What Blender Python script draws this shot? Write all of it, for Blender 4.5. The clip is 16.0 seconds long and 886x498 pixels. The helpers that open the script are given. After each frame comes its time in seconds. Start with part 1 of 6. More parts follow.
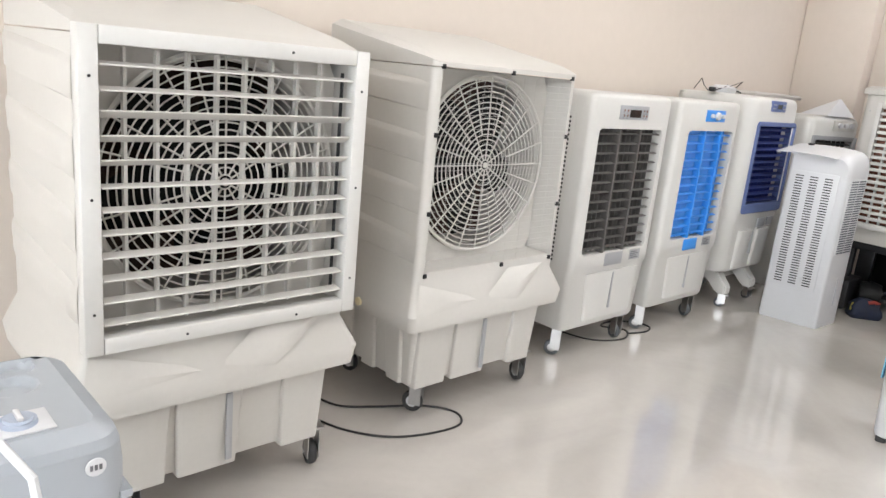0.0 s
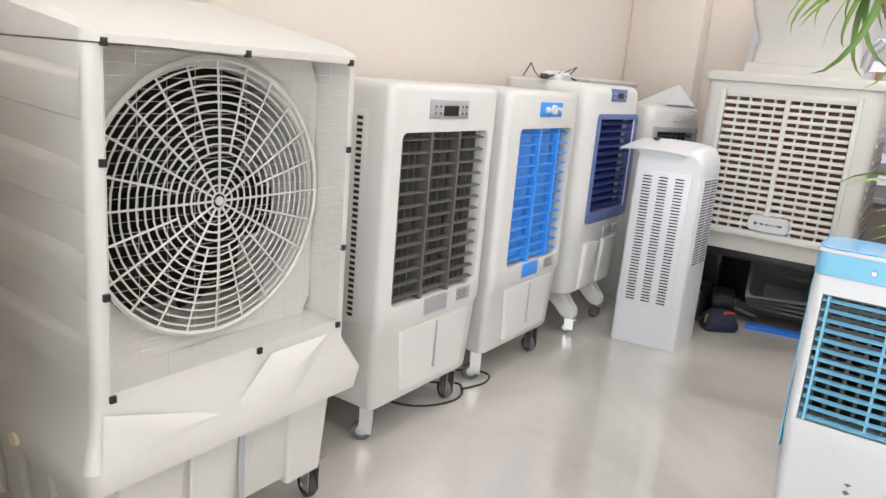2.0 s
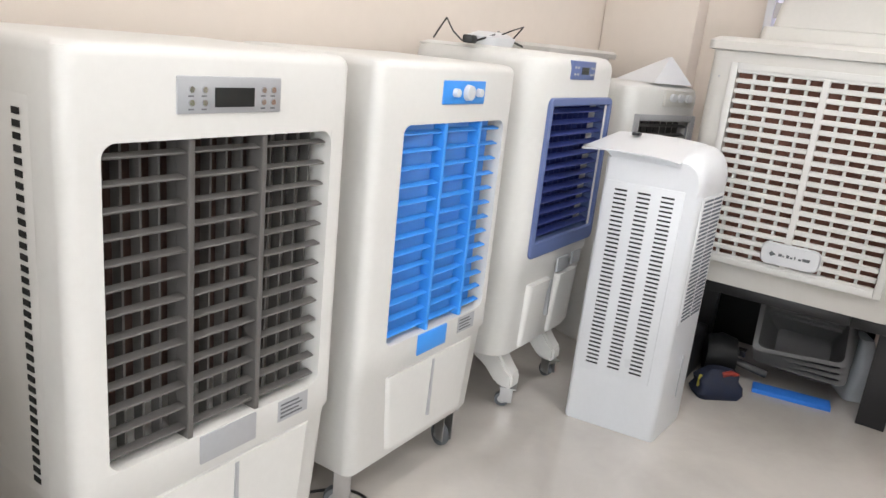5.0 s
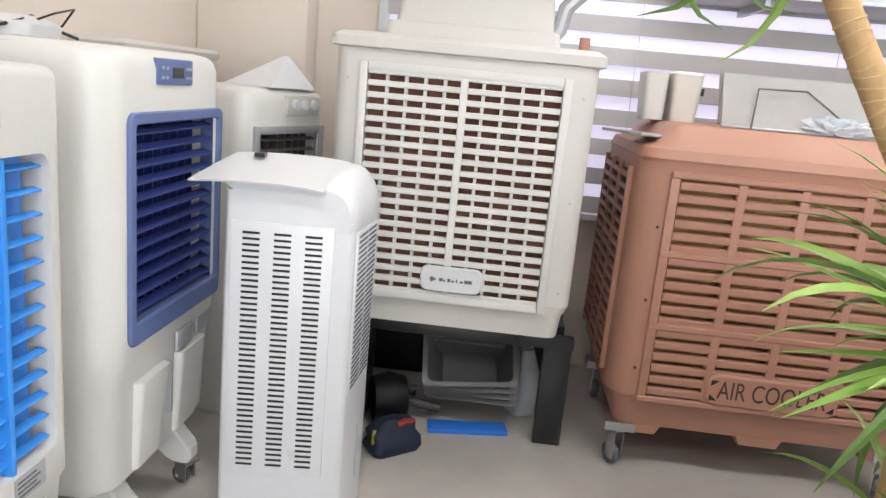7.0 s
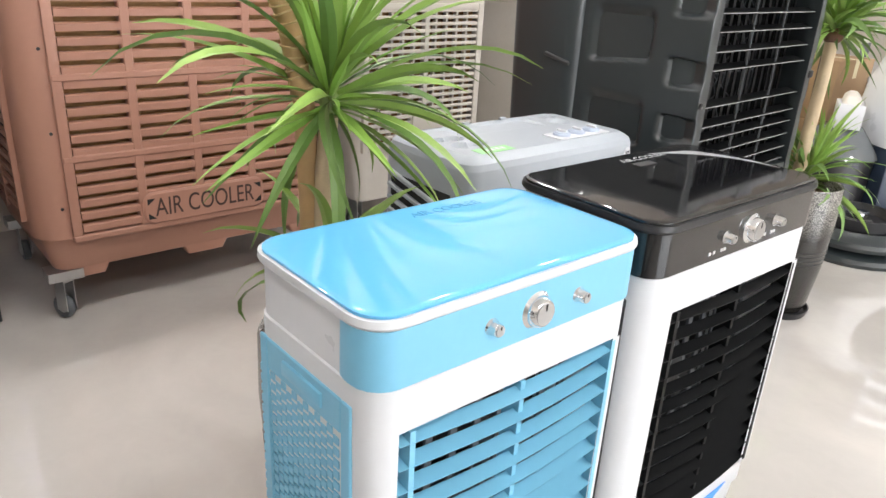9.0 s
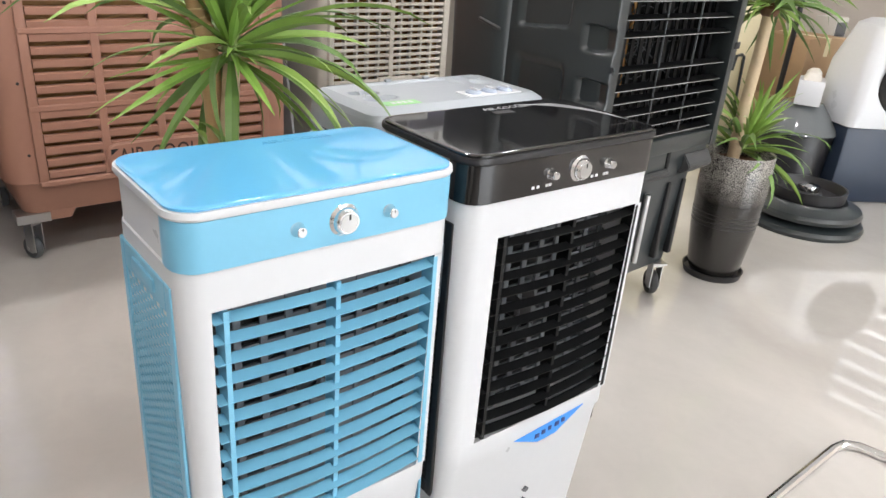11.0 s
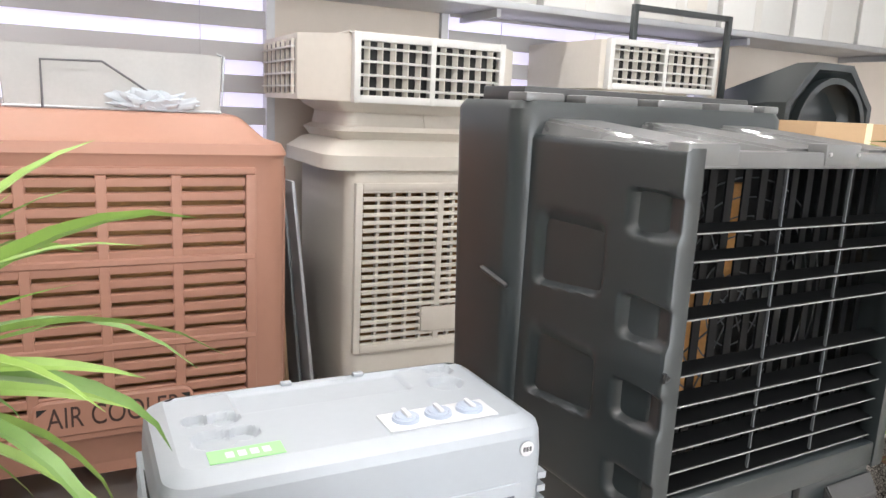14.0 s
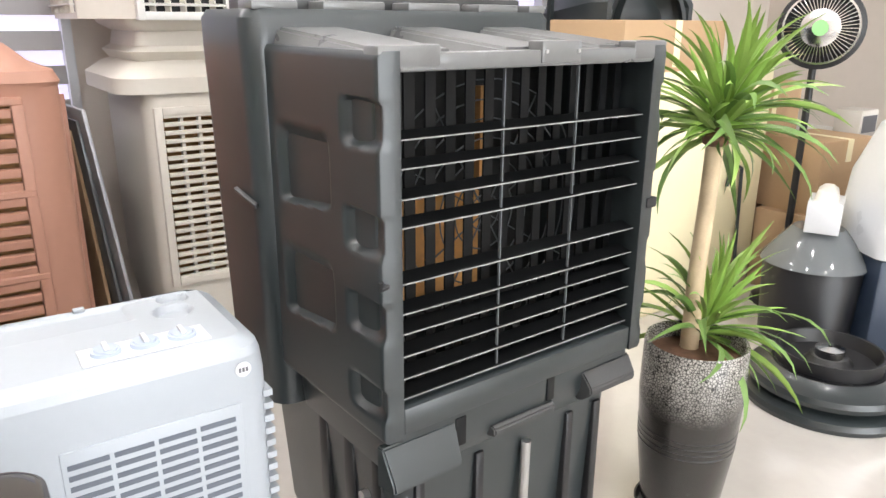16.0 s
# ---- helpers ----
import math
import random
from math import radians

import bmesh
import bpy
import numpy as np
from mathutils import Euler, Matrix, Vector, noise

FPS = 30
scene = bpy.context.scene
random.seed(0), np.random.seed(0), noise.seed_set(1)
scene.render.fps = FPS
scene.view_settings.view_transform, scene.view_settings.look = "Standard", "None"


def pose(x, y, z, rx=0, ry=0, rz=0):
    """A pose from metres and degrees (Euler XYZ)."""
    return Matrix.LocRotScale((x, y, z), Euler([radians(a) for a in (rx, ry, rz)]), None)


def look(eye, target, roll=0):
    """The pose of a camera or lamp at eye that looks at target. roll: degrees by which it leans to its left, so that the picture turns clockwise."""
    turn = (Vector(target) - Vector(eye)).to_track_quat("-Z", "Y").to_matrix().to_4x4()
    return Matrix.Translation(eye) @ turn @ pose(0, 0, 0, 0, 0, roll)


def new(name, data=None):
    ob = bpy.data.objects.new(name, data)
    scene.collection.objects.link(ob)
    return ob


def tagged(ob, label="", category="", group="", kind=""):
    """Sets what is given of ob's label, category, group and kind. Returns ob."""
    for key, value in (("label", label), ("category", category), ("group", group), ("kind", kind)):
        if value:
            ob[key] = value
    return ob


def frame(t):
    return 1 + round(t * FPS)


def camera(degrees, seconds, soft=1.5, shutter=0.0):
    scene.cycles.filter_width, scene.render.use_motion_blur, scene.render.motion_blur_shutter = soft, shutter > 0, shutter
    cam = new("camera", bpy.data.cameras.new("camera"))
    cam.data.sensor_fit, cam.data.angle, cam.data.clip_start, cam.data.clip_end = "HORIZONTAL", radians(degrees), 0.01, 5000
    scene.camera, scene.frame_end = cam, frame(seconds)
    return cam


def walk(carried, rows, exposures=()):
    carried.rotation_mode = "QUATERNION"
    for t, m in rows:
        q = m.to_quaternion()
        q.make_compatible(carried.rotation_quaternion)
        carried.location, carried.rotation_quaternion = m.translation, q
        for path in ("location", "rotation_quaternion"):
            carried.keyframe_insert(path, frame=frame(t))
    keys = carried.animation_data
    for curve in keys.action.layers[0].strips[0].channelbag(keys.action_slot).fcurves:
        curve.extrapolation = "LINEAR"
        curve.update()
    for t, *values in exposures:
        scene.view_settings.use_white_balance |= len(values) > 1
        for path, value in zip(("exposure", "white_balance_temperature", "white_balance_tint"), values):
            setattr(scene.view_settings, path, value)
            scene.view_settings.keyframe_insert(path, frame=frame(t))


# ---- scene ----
cam = camera(62.9, 16.0)
PATH = [
    (0, (-0.005, -0.05, 1.451), (1.326, 1.361, 0.963), 5.6),
    (0.5, (0.231, 0.116, 1.436), (1.696, 1.392, 0.957), 5.5),
    (1, (0.466, 0.291, 1.45), (2.017, 1.463, 0.979), 5.7),
    (1.5, (0.726, 0.412, 1.446), (2.307, 1.546, 0.983), 5.4),
    (2, (0.954, 0.504, 1.447), (2.564, 1.592, 0.974), 4.9),
    (2.5, (1.184, 0.631, 1.447), (2.816, 1.677, 0.954), 4.6),
    (3, (1.411, 0.708, 1.432), (3.042, 1.748, 0.923), 4.5),
    (3.2, (1.504, 0.736, 1.445), (3.131, 1.777, 0.925), 4.6),
    (5.3, (2.401, 0.945, 1.458), (4.02, 1.99, 0.897), 6.3),
    (5.5, (2.477, 0.973, 1.458), (4.107, 1.986, 0.897), 6.4),
    (6, (2.658, 1.09, 1.454), (4.404, 1.913, 0.929), 6.5),
    (6.5, (2.832, 1.157, 1.438), (4.694, 1.699, 0.95), 6.2),
    (7, (2.979, 1.183, 1.434), (4.926, 1.313, 0.994), 5.4),
    (7.5, (3.075, 1.25, 1.431), (4.985, 0.842, 1.001), 4.1),
    (8, (3.075, 1.188, 1.402), (4.844, 0.396, 0.909), 2.6),
    (8.5, (3.051, 1.173, 1.371), (4.596, 0.068, 0.744), 2.5),
    (9, (2.97, 1.151, 1.352), (4.361, -0.073, 0.6), 3.3),
    (9.2, (2.903, 1.146, 1.349), (4.271, -0.075, 0.551), 3.7),
    (11.3, (2.656, 1.012, 1.361), (4.054, -0.165, 0.547), 5.0),
    (11.5, (2.708, 0.974, 1.377), (4.169, -0.176, 0.64), 4.8),
    (12, (2.809, 0.861, 1.402), (4.461, -0.108, 0.826), 4.4),
    (12.5, (2.862, 0.681, 1.429), (4.645, -0.102, 0.973), 3.8),
    (13, (2.969, 0.536, 1.432), (4.778, -0.223, 1.04), 3.1),
    (13.5, (3.101, 0.377, 1.438), (4.877, -0.468, 1.071), 2.7),
    (14, (3.169, 0.15, 1.443), (4.916, -0.743, 1.055), 2.7),
    (14.5, (3.207, -0.03, 1.446), (4.898, -0.989, 0.979), 1.5),
    (15, (3.236, -0.122, 1.434), (4.857, -1.154, 0.879), 0.5),
    (15.5, (3.139, -0.16, 1.431), (4.72, -1.229, 0.832), 0.0),
    (16, (3.017, -0.157, 1.438), (4.582, -1.249, 0.84), 0.3),
]
walk(cam, [(t, look(eye, target, roll)) for t, eye, target, roll in PATH],
     exposures=[(0, -0.36), (1.5, -0.32), (3, -0.26), (5.5, -0.20), (7.5, -0.11), (8.5, 0.01), (9.2, -0.07), (11.5, -0.27), (12.3, -0.06), (13, -0.03), (14.5, 0.10), (16, 0.24)])

# ---- world, sun and room lamps ----
world = bpy.data.worlds.new("world")
scene.world = world
world.use_nodes = True
sky = world.node_tree.nodes.new("ShaderNodeTexSky")
sky.sky_type, sky.sun_disc, sky.sun_elevation, sky.sun_rotation = "NISHITA", False, radians(40), radians(100)
world.node_tree.links.new(sky.outputs[0], world.node_tree.nodes["Background"].inputs[0])
world.node_tree.nodes["Background"].inputs[1].default_value = 0.12
sun_data = bpy.data.lights.new("sun", "SUN")
sun_data.energy, sun_data.angle, sun_data.color = 2.0, radians(0.5), (1, 0.95, 0.88)
sun = new("sun", sun_data)
sun.matrix_world = look((20, -4, 16), (6, 0, 1))


def area_lamp(name, eye, target, sx, sy, watts, colour=(1, 1, 1)):
    d = bpy.data.lights.new(name, "AREA")
    d.shape, d.size, d.size_y, d.energy, d.color = "RECTANGLE", sx, sy, watts, colour
    ob = new(name, d)
    ob.matrix_world = look(eye, target)
    return ob


# unseen fill lamp behind the first steps, added to brighten west-facing sides
area_lamp("west_fill_light", (-3.85, -1.6, 1.55), (2.0, -0.6, 0.9), 6.0, 2.3, 60, (0.97, 0.98, 1))
DOWNLIGHTS = [(x, y) for x in (-1.9, 1.9, 4.0, 6.05) for y in (1.48, 0.41, -0.66, -1.73, -2.80, -3.87, -4.94) if y > -3 or x < 1]
for x, y in DOWNLIGHTS:
    d = bpy.data.lights.new("downlight_lamp", "AREA")
    d.shape, d.size, d.energy, d.color = "DISK", 0.16, 15.8 if x < 5 else 11.5, (1.0, 0.975, 0.97)
    new("downlight_lamp", d).matrix_world = pose(x, y, 3.085)


# ---- materials ----
def mat(name, col, rough=0.4, metal=0.0, vary=0.06, scale=6.0, bump=0.0, bump_scale=200.0, coat=0.0, spec=0.5, fine=0.03):
    """A surface with blotches at two scales, roughness that wanders and a fine relief."""
    m = bpy.data.materials.new(name)
    m.use_nodes = True
    nt = m.node_tree
    b = nt.nodes["Principled BSDF"]
    tc = nt.nodes.new("ShaderNodeTexCoord")
    n1, n2 = nt.nodes.new("ShaderNodeTexNoise"), nt.nodes.new("ShaderNodeTexNoise")
    n1.inputs["Scale"].default_value, n1.inputs["Detail"].default_value = scale, 5
    n2.inputs["Scale"].default_value, n2.inputs["Detail"].default_value = scale * 14, 3
    for n in (n1, n2):
        nt.links.new(tc.outputs["Object"], n.inputs["Vector"])
    add = nt.nodes.new("ShaderNodeMath")
    add.operation = "MULTIPLY_ADD"
    add.inputs[1].default_value = fine / max(vary, 1e-4)
    nt.links.new(n2.outputs[0], add.inputs[0]), nt.links.new(n1.outputs[0], add.inputs[2])
    ramp = nt.nodes.new("ShaderNodeMapRange")
    ramp.inputs["From Min"].default_value, ramp.inputs["From Max"].default_value = 0.3, 0.8 + fine / max(vary, 1e-4) * 0.6
    ramp.inputs["To Min"].default_value, ramp.inputs["To Max"].default_value = 1 - vary, 1 + vary
    nt.links.new(add.outputs[0], ramp.inputs[0])
    mix = nt.nodes.new("ShaderNodeVectorMath")
    mix.operation = "SCALE"
    mix.inputs[0].default_value = col
    nt.links.new(ramp.outputs[0], mix.inputs["Scale"])
    nt.links.new(mix.outputs[0], b.inputs["Base Color"])
    rr = nt.nodes.new("ShaderNodeMapRange")
    rr.inputs["To Min"].default_value, rr.inputs["To Max"].default_value = rough * 0.75, min(1, rough * 1.25)
    nt.links.new(n1.outputs[0], rr.inputs[0]), nt.links.new(rr.outputs[0], b.inputs["Roughness"])
    b.inputs["Metallic"].default_value, b.inputs["Coat Weight"].default_value = metal, coat
    b.inputs["Specular IOR Level"].default_value = spec
    if bump:
        n3, bp = nt.nodes.new("ShaderNodeTexNoise"), nt.nodes.new("ShaderNodeBump")
        n3.inputs["Scale"].default_value = bump_scale
        nt.links.new(tc.outputs["Object"], n3.inputs["Vector"])
        bp.inputs["Strength"].default_value, bp.inputs["Distance"].default_value = bump, 0.002
        nt.links.new(n3.outputs[0], bp.inputs["Height"]), nt.links.new(bp.outputs[0], b.inputs["Normal"])
    return m


def glow(name, col, strength):
    m = bpy.data.materials.new(name)
    m.use_nodes = True
    b = m.node_tree.nodes["Principled BSDF"]
    b.inputs["Base Color"].default_value = (*col, 1)
    b.inputs["Emission Color"].default_value, b.inputs["Emission Strength"].default_value = (*col, 1), strength
    return m


M = dict(
    white=mat("white_plastic", (0.60, 0.595, 0.575), 0.38, vary=0.035, scale=4, bump=0.06, bump_scale=500),
    cream=mat("cream_plastic", (0.555, 0.54, 0.51), 0.42, vary=0.04, scale=4, bump=0.08, bump_scale=400),
    pure=mat("bright_white_plastic", (0.60, 0.61, 0.63), 0.3, vary=0.025, scale=4, bump=0.04, bump_scale=500),
    ice=mat("pale_blue_white_plastic", (0.345, 0.373, 0.405), 0.36, vary=0.03, scale=4, bump=0.06, bump_scale=500),
    beige=mat("aged_beige_plastic", (0.59, 0.555, 0.50), 0.45, vary=0.06, scale=3, bump=0.1, bump_scale=300),
    grey=mat("grey_louver_plastic", (0.095, 0.09, 0.086), 0.45, vary=0.08, scale=8, bump=0.06),
    panelgrey=mat("silver_panel", (0.40, 0.41, 0.43), 0.35, vary=0.05, metal=0.3),
    blue=mat("bright_blue_plastic", (0.04, 0.26, 0.74), 0.38, vary=0.06, bump=0.05),
    navy=mat("navy_plastic", (0.022, 0.035, 0.16), 0.4, vary=0.08, bump=0.05),
    indigo=mat("slate_blue_plastic", (0.10, 0.14, 0.30), 0.4, vary=0.06),
    sky=mat("sky_blue_plastic", (0.18, 0.46, 0.64), 0.35, vary=0.04, bump=0.03),
    skyink=mat("faint_blue_ink", (0.075, 0.29, 0.52), 0.1, vary=0.05),
    dull=mat("dull_white_plastic", (0.40, 0.395, 0.385), 0.5, vary=0.12, scale=5, bump=0.1),
    trayg=mat("grey_tray_plastic", (0.10, 0.10, 0.103), 0.5, vary=0.12, scale=9),
    skyglass=mat("sky_blue_glossy_lid", (0.11, 0.40, 0.68), 0.06, vary=0.02, coat=0.3, spec=0.6),
    black=mat("black_plastic", (0.012, 0.012, 0.014), 0.4, vary=0.15),
    blackglass=mat("black_glossy_lid", (0.006, 0.006, 0.007), 0.05, vary=0.05, coat=0.45, spec=0.45),
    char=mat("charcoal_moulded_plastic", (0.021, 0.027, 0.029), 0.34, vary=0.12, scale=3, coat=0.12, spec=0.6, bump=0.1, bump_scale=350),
    brown=mat("terracotta_plastic", (0.37, 0.187, 0.131), 0.5, vary=0.07, scale=3, bump=0.12, bump_scale=250),
    pad=mat("corrugated_cooling_pad", (0.30, 0.16, 0.06), 0.85, vary=0.25, scale=30, bump=0.6, bump_scale=120),
    # brown pad colour, darkened to hold the shade deep inside the coolers
    darkpad=mat("shaded_cooling_pad", (0.045, 0.02, 0.014), 0.85, vary=0.3, scale=30, bump=0.6, bump_scale=120),
    brownpad=mat("brown_cooling_pad", (0.19, 0.08, 0.055), 0.85, vary=0.3, scale=30, bump=0.6, bump_scale=120),
    skydark=mat("blue_filter_mesh", (0.03, 0.13, 0.23), 0.5, vary=0.1),
    # near-black; mostly paints the shade in vents, slots and holes
    inside=mat("near_black_fill", (0.007, 0.007, 0.007), 0.7, vary=0.2),
    chrome=mat("chrome", (0.75, 0.75, 0.76), 0.14, metal=1.0, vary=0.04),
    steel=mat("zinc_steel", (0.5, 0.5, 0.5), 0.35, metal=1.0, vary=0.08),
    rubber=mat("wheel_rubber", (0.035, 0.035, 0.036), 0.65, vary=0.15),
    wheelgrey=mat("grey_wheel", (0.10, 0.11, 0.12), 0.5, vary=0.15),
    cable=mat("black_cable", (0.012, 0.012, 0.012), 0.5),
    wall=mat("cream_painted_wall", (0.66, 0.59, 0.525), 0.85, vary=0.03, scale=1.2, bump=0.1, bump_scale=60),
    ceil=mat("white_ceiling_paint", (0.78, 0.77, 0.75), 0.9, vary=0.03, scale=1.0),
    blind=mat("white_blind_fabric", (0.44, 0.43, 0.435), 0.8, vary=0.03, scale=8),
    carton=mat("cardboard", (0.42, 0.28, 0.16), 0.85, vary=0.08, scale=5, bump=0.15, bump_scale=80),
    trunk=mat("pale_cane_bark", (0.55, 0.43, 0.28), 0.75, vary=0.2, scale=14, bump=0.5, bump_scale=60),
    ring=mat("tan_ringed_bark", (0.44, 0.28, 0.13), 0.7, vary=0.2, scale=18, bump=0.4, bump_scale=70),
    soil=mat("dry_soil", (0.17, 0.09, 0.055), 0.95, vary=0.35, scale=25, bump=1.0, bump_scale=60),
    leaf=mat("dracaena_leaf", (0.225, 0.35, 0.075), 0.42, vary=0.25, scale=7),
    leafdark=mat("dark_dracaena_leaf", (0.12, 0.215, 0.05), 0.42, vary=0.25, scale=7),
    plastfilm=mat("milky_film", (0.45, 0.49, 0.53), 0.2, vary=0.1, scale=12),
    green=mat("green_label", (0.28, 0.58, 0.24), 0.45, vary=0.03),
    fanback=mat("navy_cabinet", (0.018, 0.03, 0.055), 0.4, vary=0.1),
    lcd=mat("lcd_glass", (0.02, 0.022, 0.022), 0.12, vary=0.2),
    orange=mat("orange_pad", (0.56, 0.28, 0.09), 0.85, vary=0.2, scale=40, bump=0.5, bump_scale=120),
    # grey-blue that paints the shade inside slots
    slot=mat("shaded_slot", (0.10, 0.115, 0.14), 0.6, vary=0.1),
    # charcoal plastic made paler, with grazing light from above put into the colour
    toplit=mat("toplit_black_plastic", (0.13, 0.132, 0.132), 0.30, vary=0.2, scale=7, coat=0.3, bump=0.1, bump_scale=300),
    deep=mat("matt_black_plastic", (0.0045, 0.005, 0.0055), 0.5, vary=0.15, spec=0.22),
    # light grey for the highlight painted on blade edges
    edge=mat("edge_highlight_grey", (0.30, 0.30, 0.30), 0.4, vary=0.3, scale=20),
    fingrey=mat("dark_grey_fin", (0.10, 0.097, 0.093), 0.45, vary=0.08),
    text=mat("dark_engraved_ink", (0.05, 0.025, 0.02), 0.7),
    greytext=mat("grey_ink", (0.12, 0.12, 0.13), 0.6),
    bluefoam=mat("blue_foam_board", (0.02, 0.16, 0.60), 0.7, vary=0.06, bump=0.2),
    red=mat("red_tool", (0.24, 0.03, 0.02), 0.45), yellow=mat("yellow_tool", (0.30, 0.26, 0.03), 0.45),
    toolblue=mat("blue_tool_bag", (0.005, 0.010, 0.030), 0.7, vary=0.4, scale=20),
    boardcream=mat("cream_panel_board", (0.78, 0.70, 0.46), 0.6, vary=0.04, scale=2),
    lampglow=glow("downlight_diffuser", (1, 0.97, 0.92), 14),
    glass=mat("tinted_panel", (0.13, 0.14, 0.145), 0.1, vary=0.05),
)


def floor_material():
    m = mat("polished_grey_floor", (0.50, 0.472, 0.44), 0.065, vary=0.16, scale=0.9, coat=0.8, fine=0.02)
    nt = m.node_tree
    for n in nt.nodes:
        if n.type == "TEX_NOISE":
            n.inputs["Distortion"].default_value = 1.6
    return m


def pot_material():
    """Crackled white glaze above that runs into smooth dark glaze below."""
    m = bpy.data.materials.new("crackled_pot_glaze")
    m.use_nodes = True
    nt = m.node_tree
    b = nt.nodes["Principled BSDF"]
    tc, vo, se, no = (nt.nodes.new("ShaderNode" + k) for k in ("TexCoord", "TexVoronoi", "SeparateXYZ", "TexNoise"))
    vo.feature, vo.inputs["Scale"].default_value = "DISTANCE_TO_EDGE", 125
    no.inputs["Scale"].default_value = 30
    nt.links.new(tc.outputs["Object"], vo.inputs["Vector"]), nt.links.new(tc.outputs["Object"], se.inputs[0])
    nt.links.new(tc.outputs["Object"], no.inputs["Vector"])
    crack = nt.nodes.new("ShaderNodeMapRange")
    crack.inputs["From Min"].default_value, crack.inputs["From Max"].default_value = 0.03, 0.16
    nt.links.new(vo.outputs["Distance"], crack.inputs[0])
    hgt = nt.nodes.new("ShaderNodeMapRange")
    hgt.inputs["From Min"].default_value, hgt.inputs["From Max"].default_value = 0.36, 0.50
    nt.links.new(se.outputs["Z"], hgt.inputs[0])
    jit = nt.nodes.new("ShaderNodeMath")
    jit.operation = "MULTIPLY_ADD"
    jit.inputs[1].default_value, jit.inputs[2].default_value = 1.3, -0.45
    nt.links.new(no.outputs[0], jit.inputs[0])
    s = nt.nodes.new("ShaderNodeMath")
    s.operation, s.use_clamp = "MULTIPLY_ADD", True
    nt.links.new(hgt.outputs[0], s.inputs[0]), nt.links.new(crack.outputs[0], s.inputs[1])
    s.inputs[2].default_value = 0
    s2 = nt.nodes.new("ShaderNodeMath")
    s2.operation, s2.use_clamp = "MULTIPLY", True
    nt.links.new(s.outputs[0], s2.inputs[0])
    k = nt.nodes.new("ShaderNodeMath")
    k.operation = "ADD"
    nt.links.new(jit.outputs[0], k.inputs[0])
    k.inputs[1].default_value = 0.75
    nt.links.new(k.outputs[0], s2.inputs[1])
    mix = nt.nodes.new("ShaderNodeMix")
    mix.data_type = "RGBA"
    mix.inputs["A"].default_value, mix.inputs["B"].default_value = (0.02, 0.018, 0.016, 1), (0.40, 0.38, 0.35, 1)
    nt.links.new(s2.outputs[0], mix.inputs["Factor"]), nt.links.new(mix.outputs["Result"], b.inputs["Base Color"])
    b.inputs["Roughness"].default_value, b.inputs["Coat Weight"].default_value = 0.25, 0.3
    return m


M["floor"], M["pot"] = floor_material(), pot_material()


# ---- building helpers ----
def mesh_of(name, bm, material):
    for f in bm.faces:
        f.smooth = True
    bm.normal_update()
    for e in bm.edges:
        if len(e.link_faces) == 2 and e.calc_face_angle(0) > 0.6:
            e.smooth = False
    me = bpy.data.meshes.new(name)
    bm.to_mesh(me)
    bm.free()
    me.materials.append(material)
    return me


def part(name, bm, material, parent=None, label="", m=None):
    ob = new(name, mesh_of(name, bm, material))
    ob.parent = parent
    if m is not None:
        ob.matrix_basis = m
    return tagged(ob, label)


def piece(name, me, parent, m):
    ob = new(name, me)
    ob.parent, ob.matrix_basis = parent, m
    return ob


def thing(name, m, label, category, group=""):
    ob = new(name)
    ob.empty_display_size = 0.1
    ob.matrix_basis = m
    return tagged(ob, label, category, group)


def box(bm, x0, x1, y0, y1, z0, z1, bevel=0.0, seg=2):
    v = [bm.verts.new((x, y, z)) for x in (x0, x1) for y in (y0, y1) for z in (z0, z1)]
    fs = [bm.faces.new([v[i] for i in q]) for q in ((0, 1, 3, 2), (4, 6, 7, 5), (0, 4, 5, 1), (2, 3, 7, 6), (0, 2, 6, 4), (1, 5, 7, 3))]
    if bevel:
        es = list({e for f in fs for e in f.edges})
        bmesh.ops.bevel(bm, geom=es, offset=bevel, segments=seg, affect="EDGES", profile=0.5)
    return bm


def boxed(*a, **k):
    return box(bmesh.new(), *a, **k)


def rounded(x0, x1, y0, y1, r, n=5):
    """A rounded rectangle, counter-clockwise, as (x, y)."""
    r = max(min(r, (x1 - x0) / 2 - 1e-4, (y1 - y0) / 2 - 1e-4), 1e-4)
    out = []
    for cx, cy, a in ((x1 - r, y0 + r, -90), (x1 - r, y1 - r, 0), (x0 + r, y1 - r, 90), (x0 + r, y0 + r, 180)):
        for i in range(n + 1):
            t = radians(a + 90 * i / n)
            out.append((cx + r * math.cos(t), cy + r * math.sin(t)))
    return out


def skin(bm, loops, caps=(True, True)):
    """Joins closed loops of equal length; loops are lists of (x, y, z)."""
    rows = [[bm.verts.new(p) for p in l] for l in loops]
    for a, b in zip(rows, rows[1:]):
        for i in range(len(a)):
            j = (i + 1) % len(a)
            bm.faces.new((a[i], a[j], b[j], b[i]))
    if caps[0]:
        bm.faces.new(rows[0][::-1])
    if caps[1]:
        bm.faces.new(rows[-1])
    return bm


def loft(bm, sections, caps=(True, True), n=5):
    """sections: (z, x0, x1, y0, y1, r)."""
    return skin(bm, [[(x, y, z) for x, y in rounded(a, b, c, d, r, n)] for z, a, b, c, d, r in sections], caps)


def cee(x0, x1, y0, y1, r, ox0, ox1, depth, n=5):
    """The plan of a body with a slot ox0..ox1 cut into its front to that depth."""
    pts = rounded(x0, x1, y0, y1, r, n)
    return [(ox1, y0)] + pts + [(ox0, y0), (ox0, y0 + depth), (ox1, y0 + depth)]


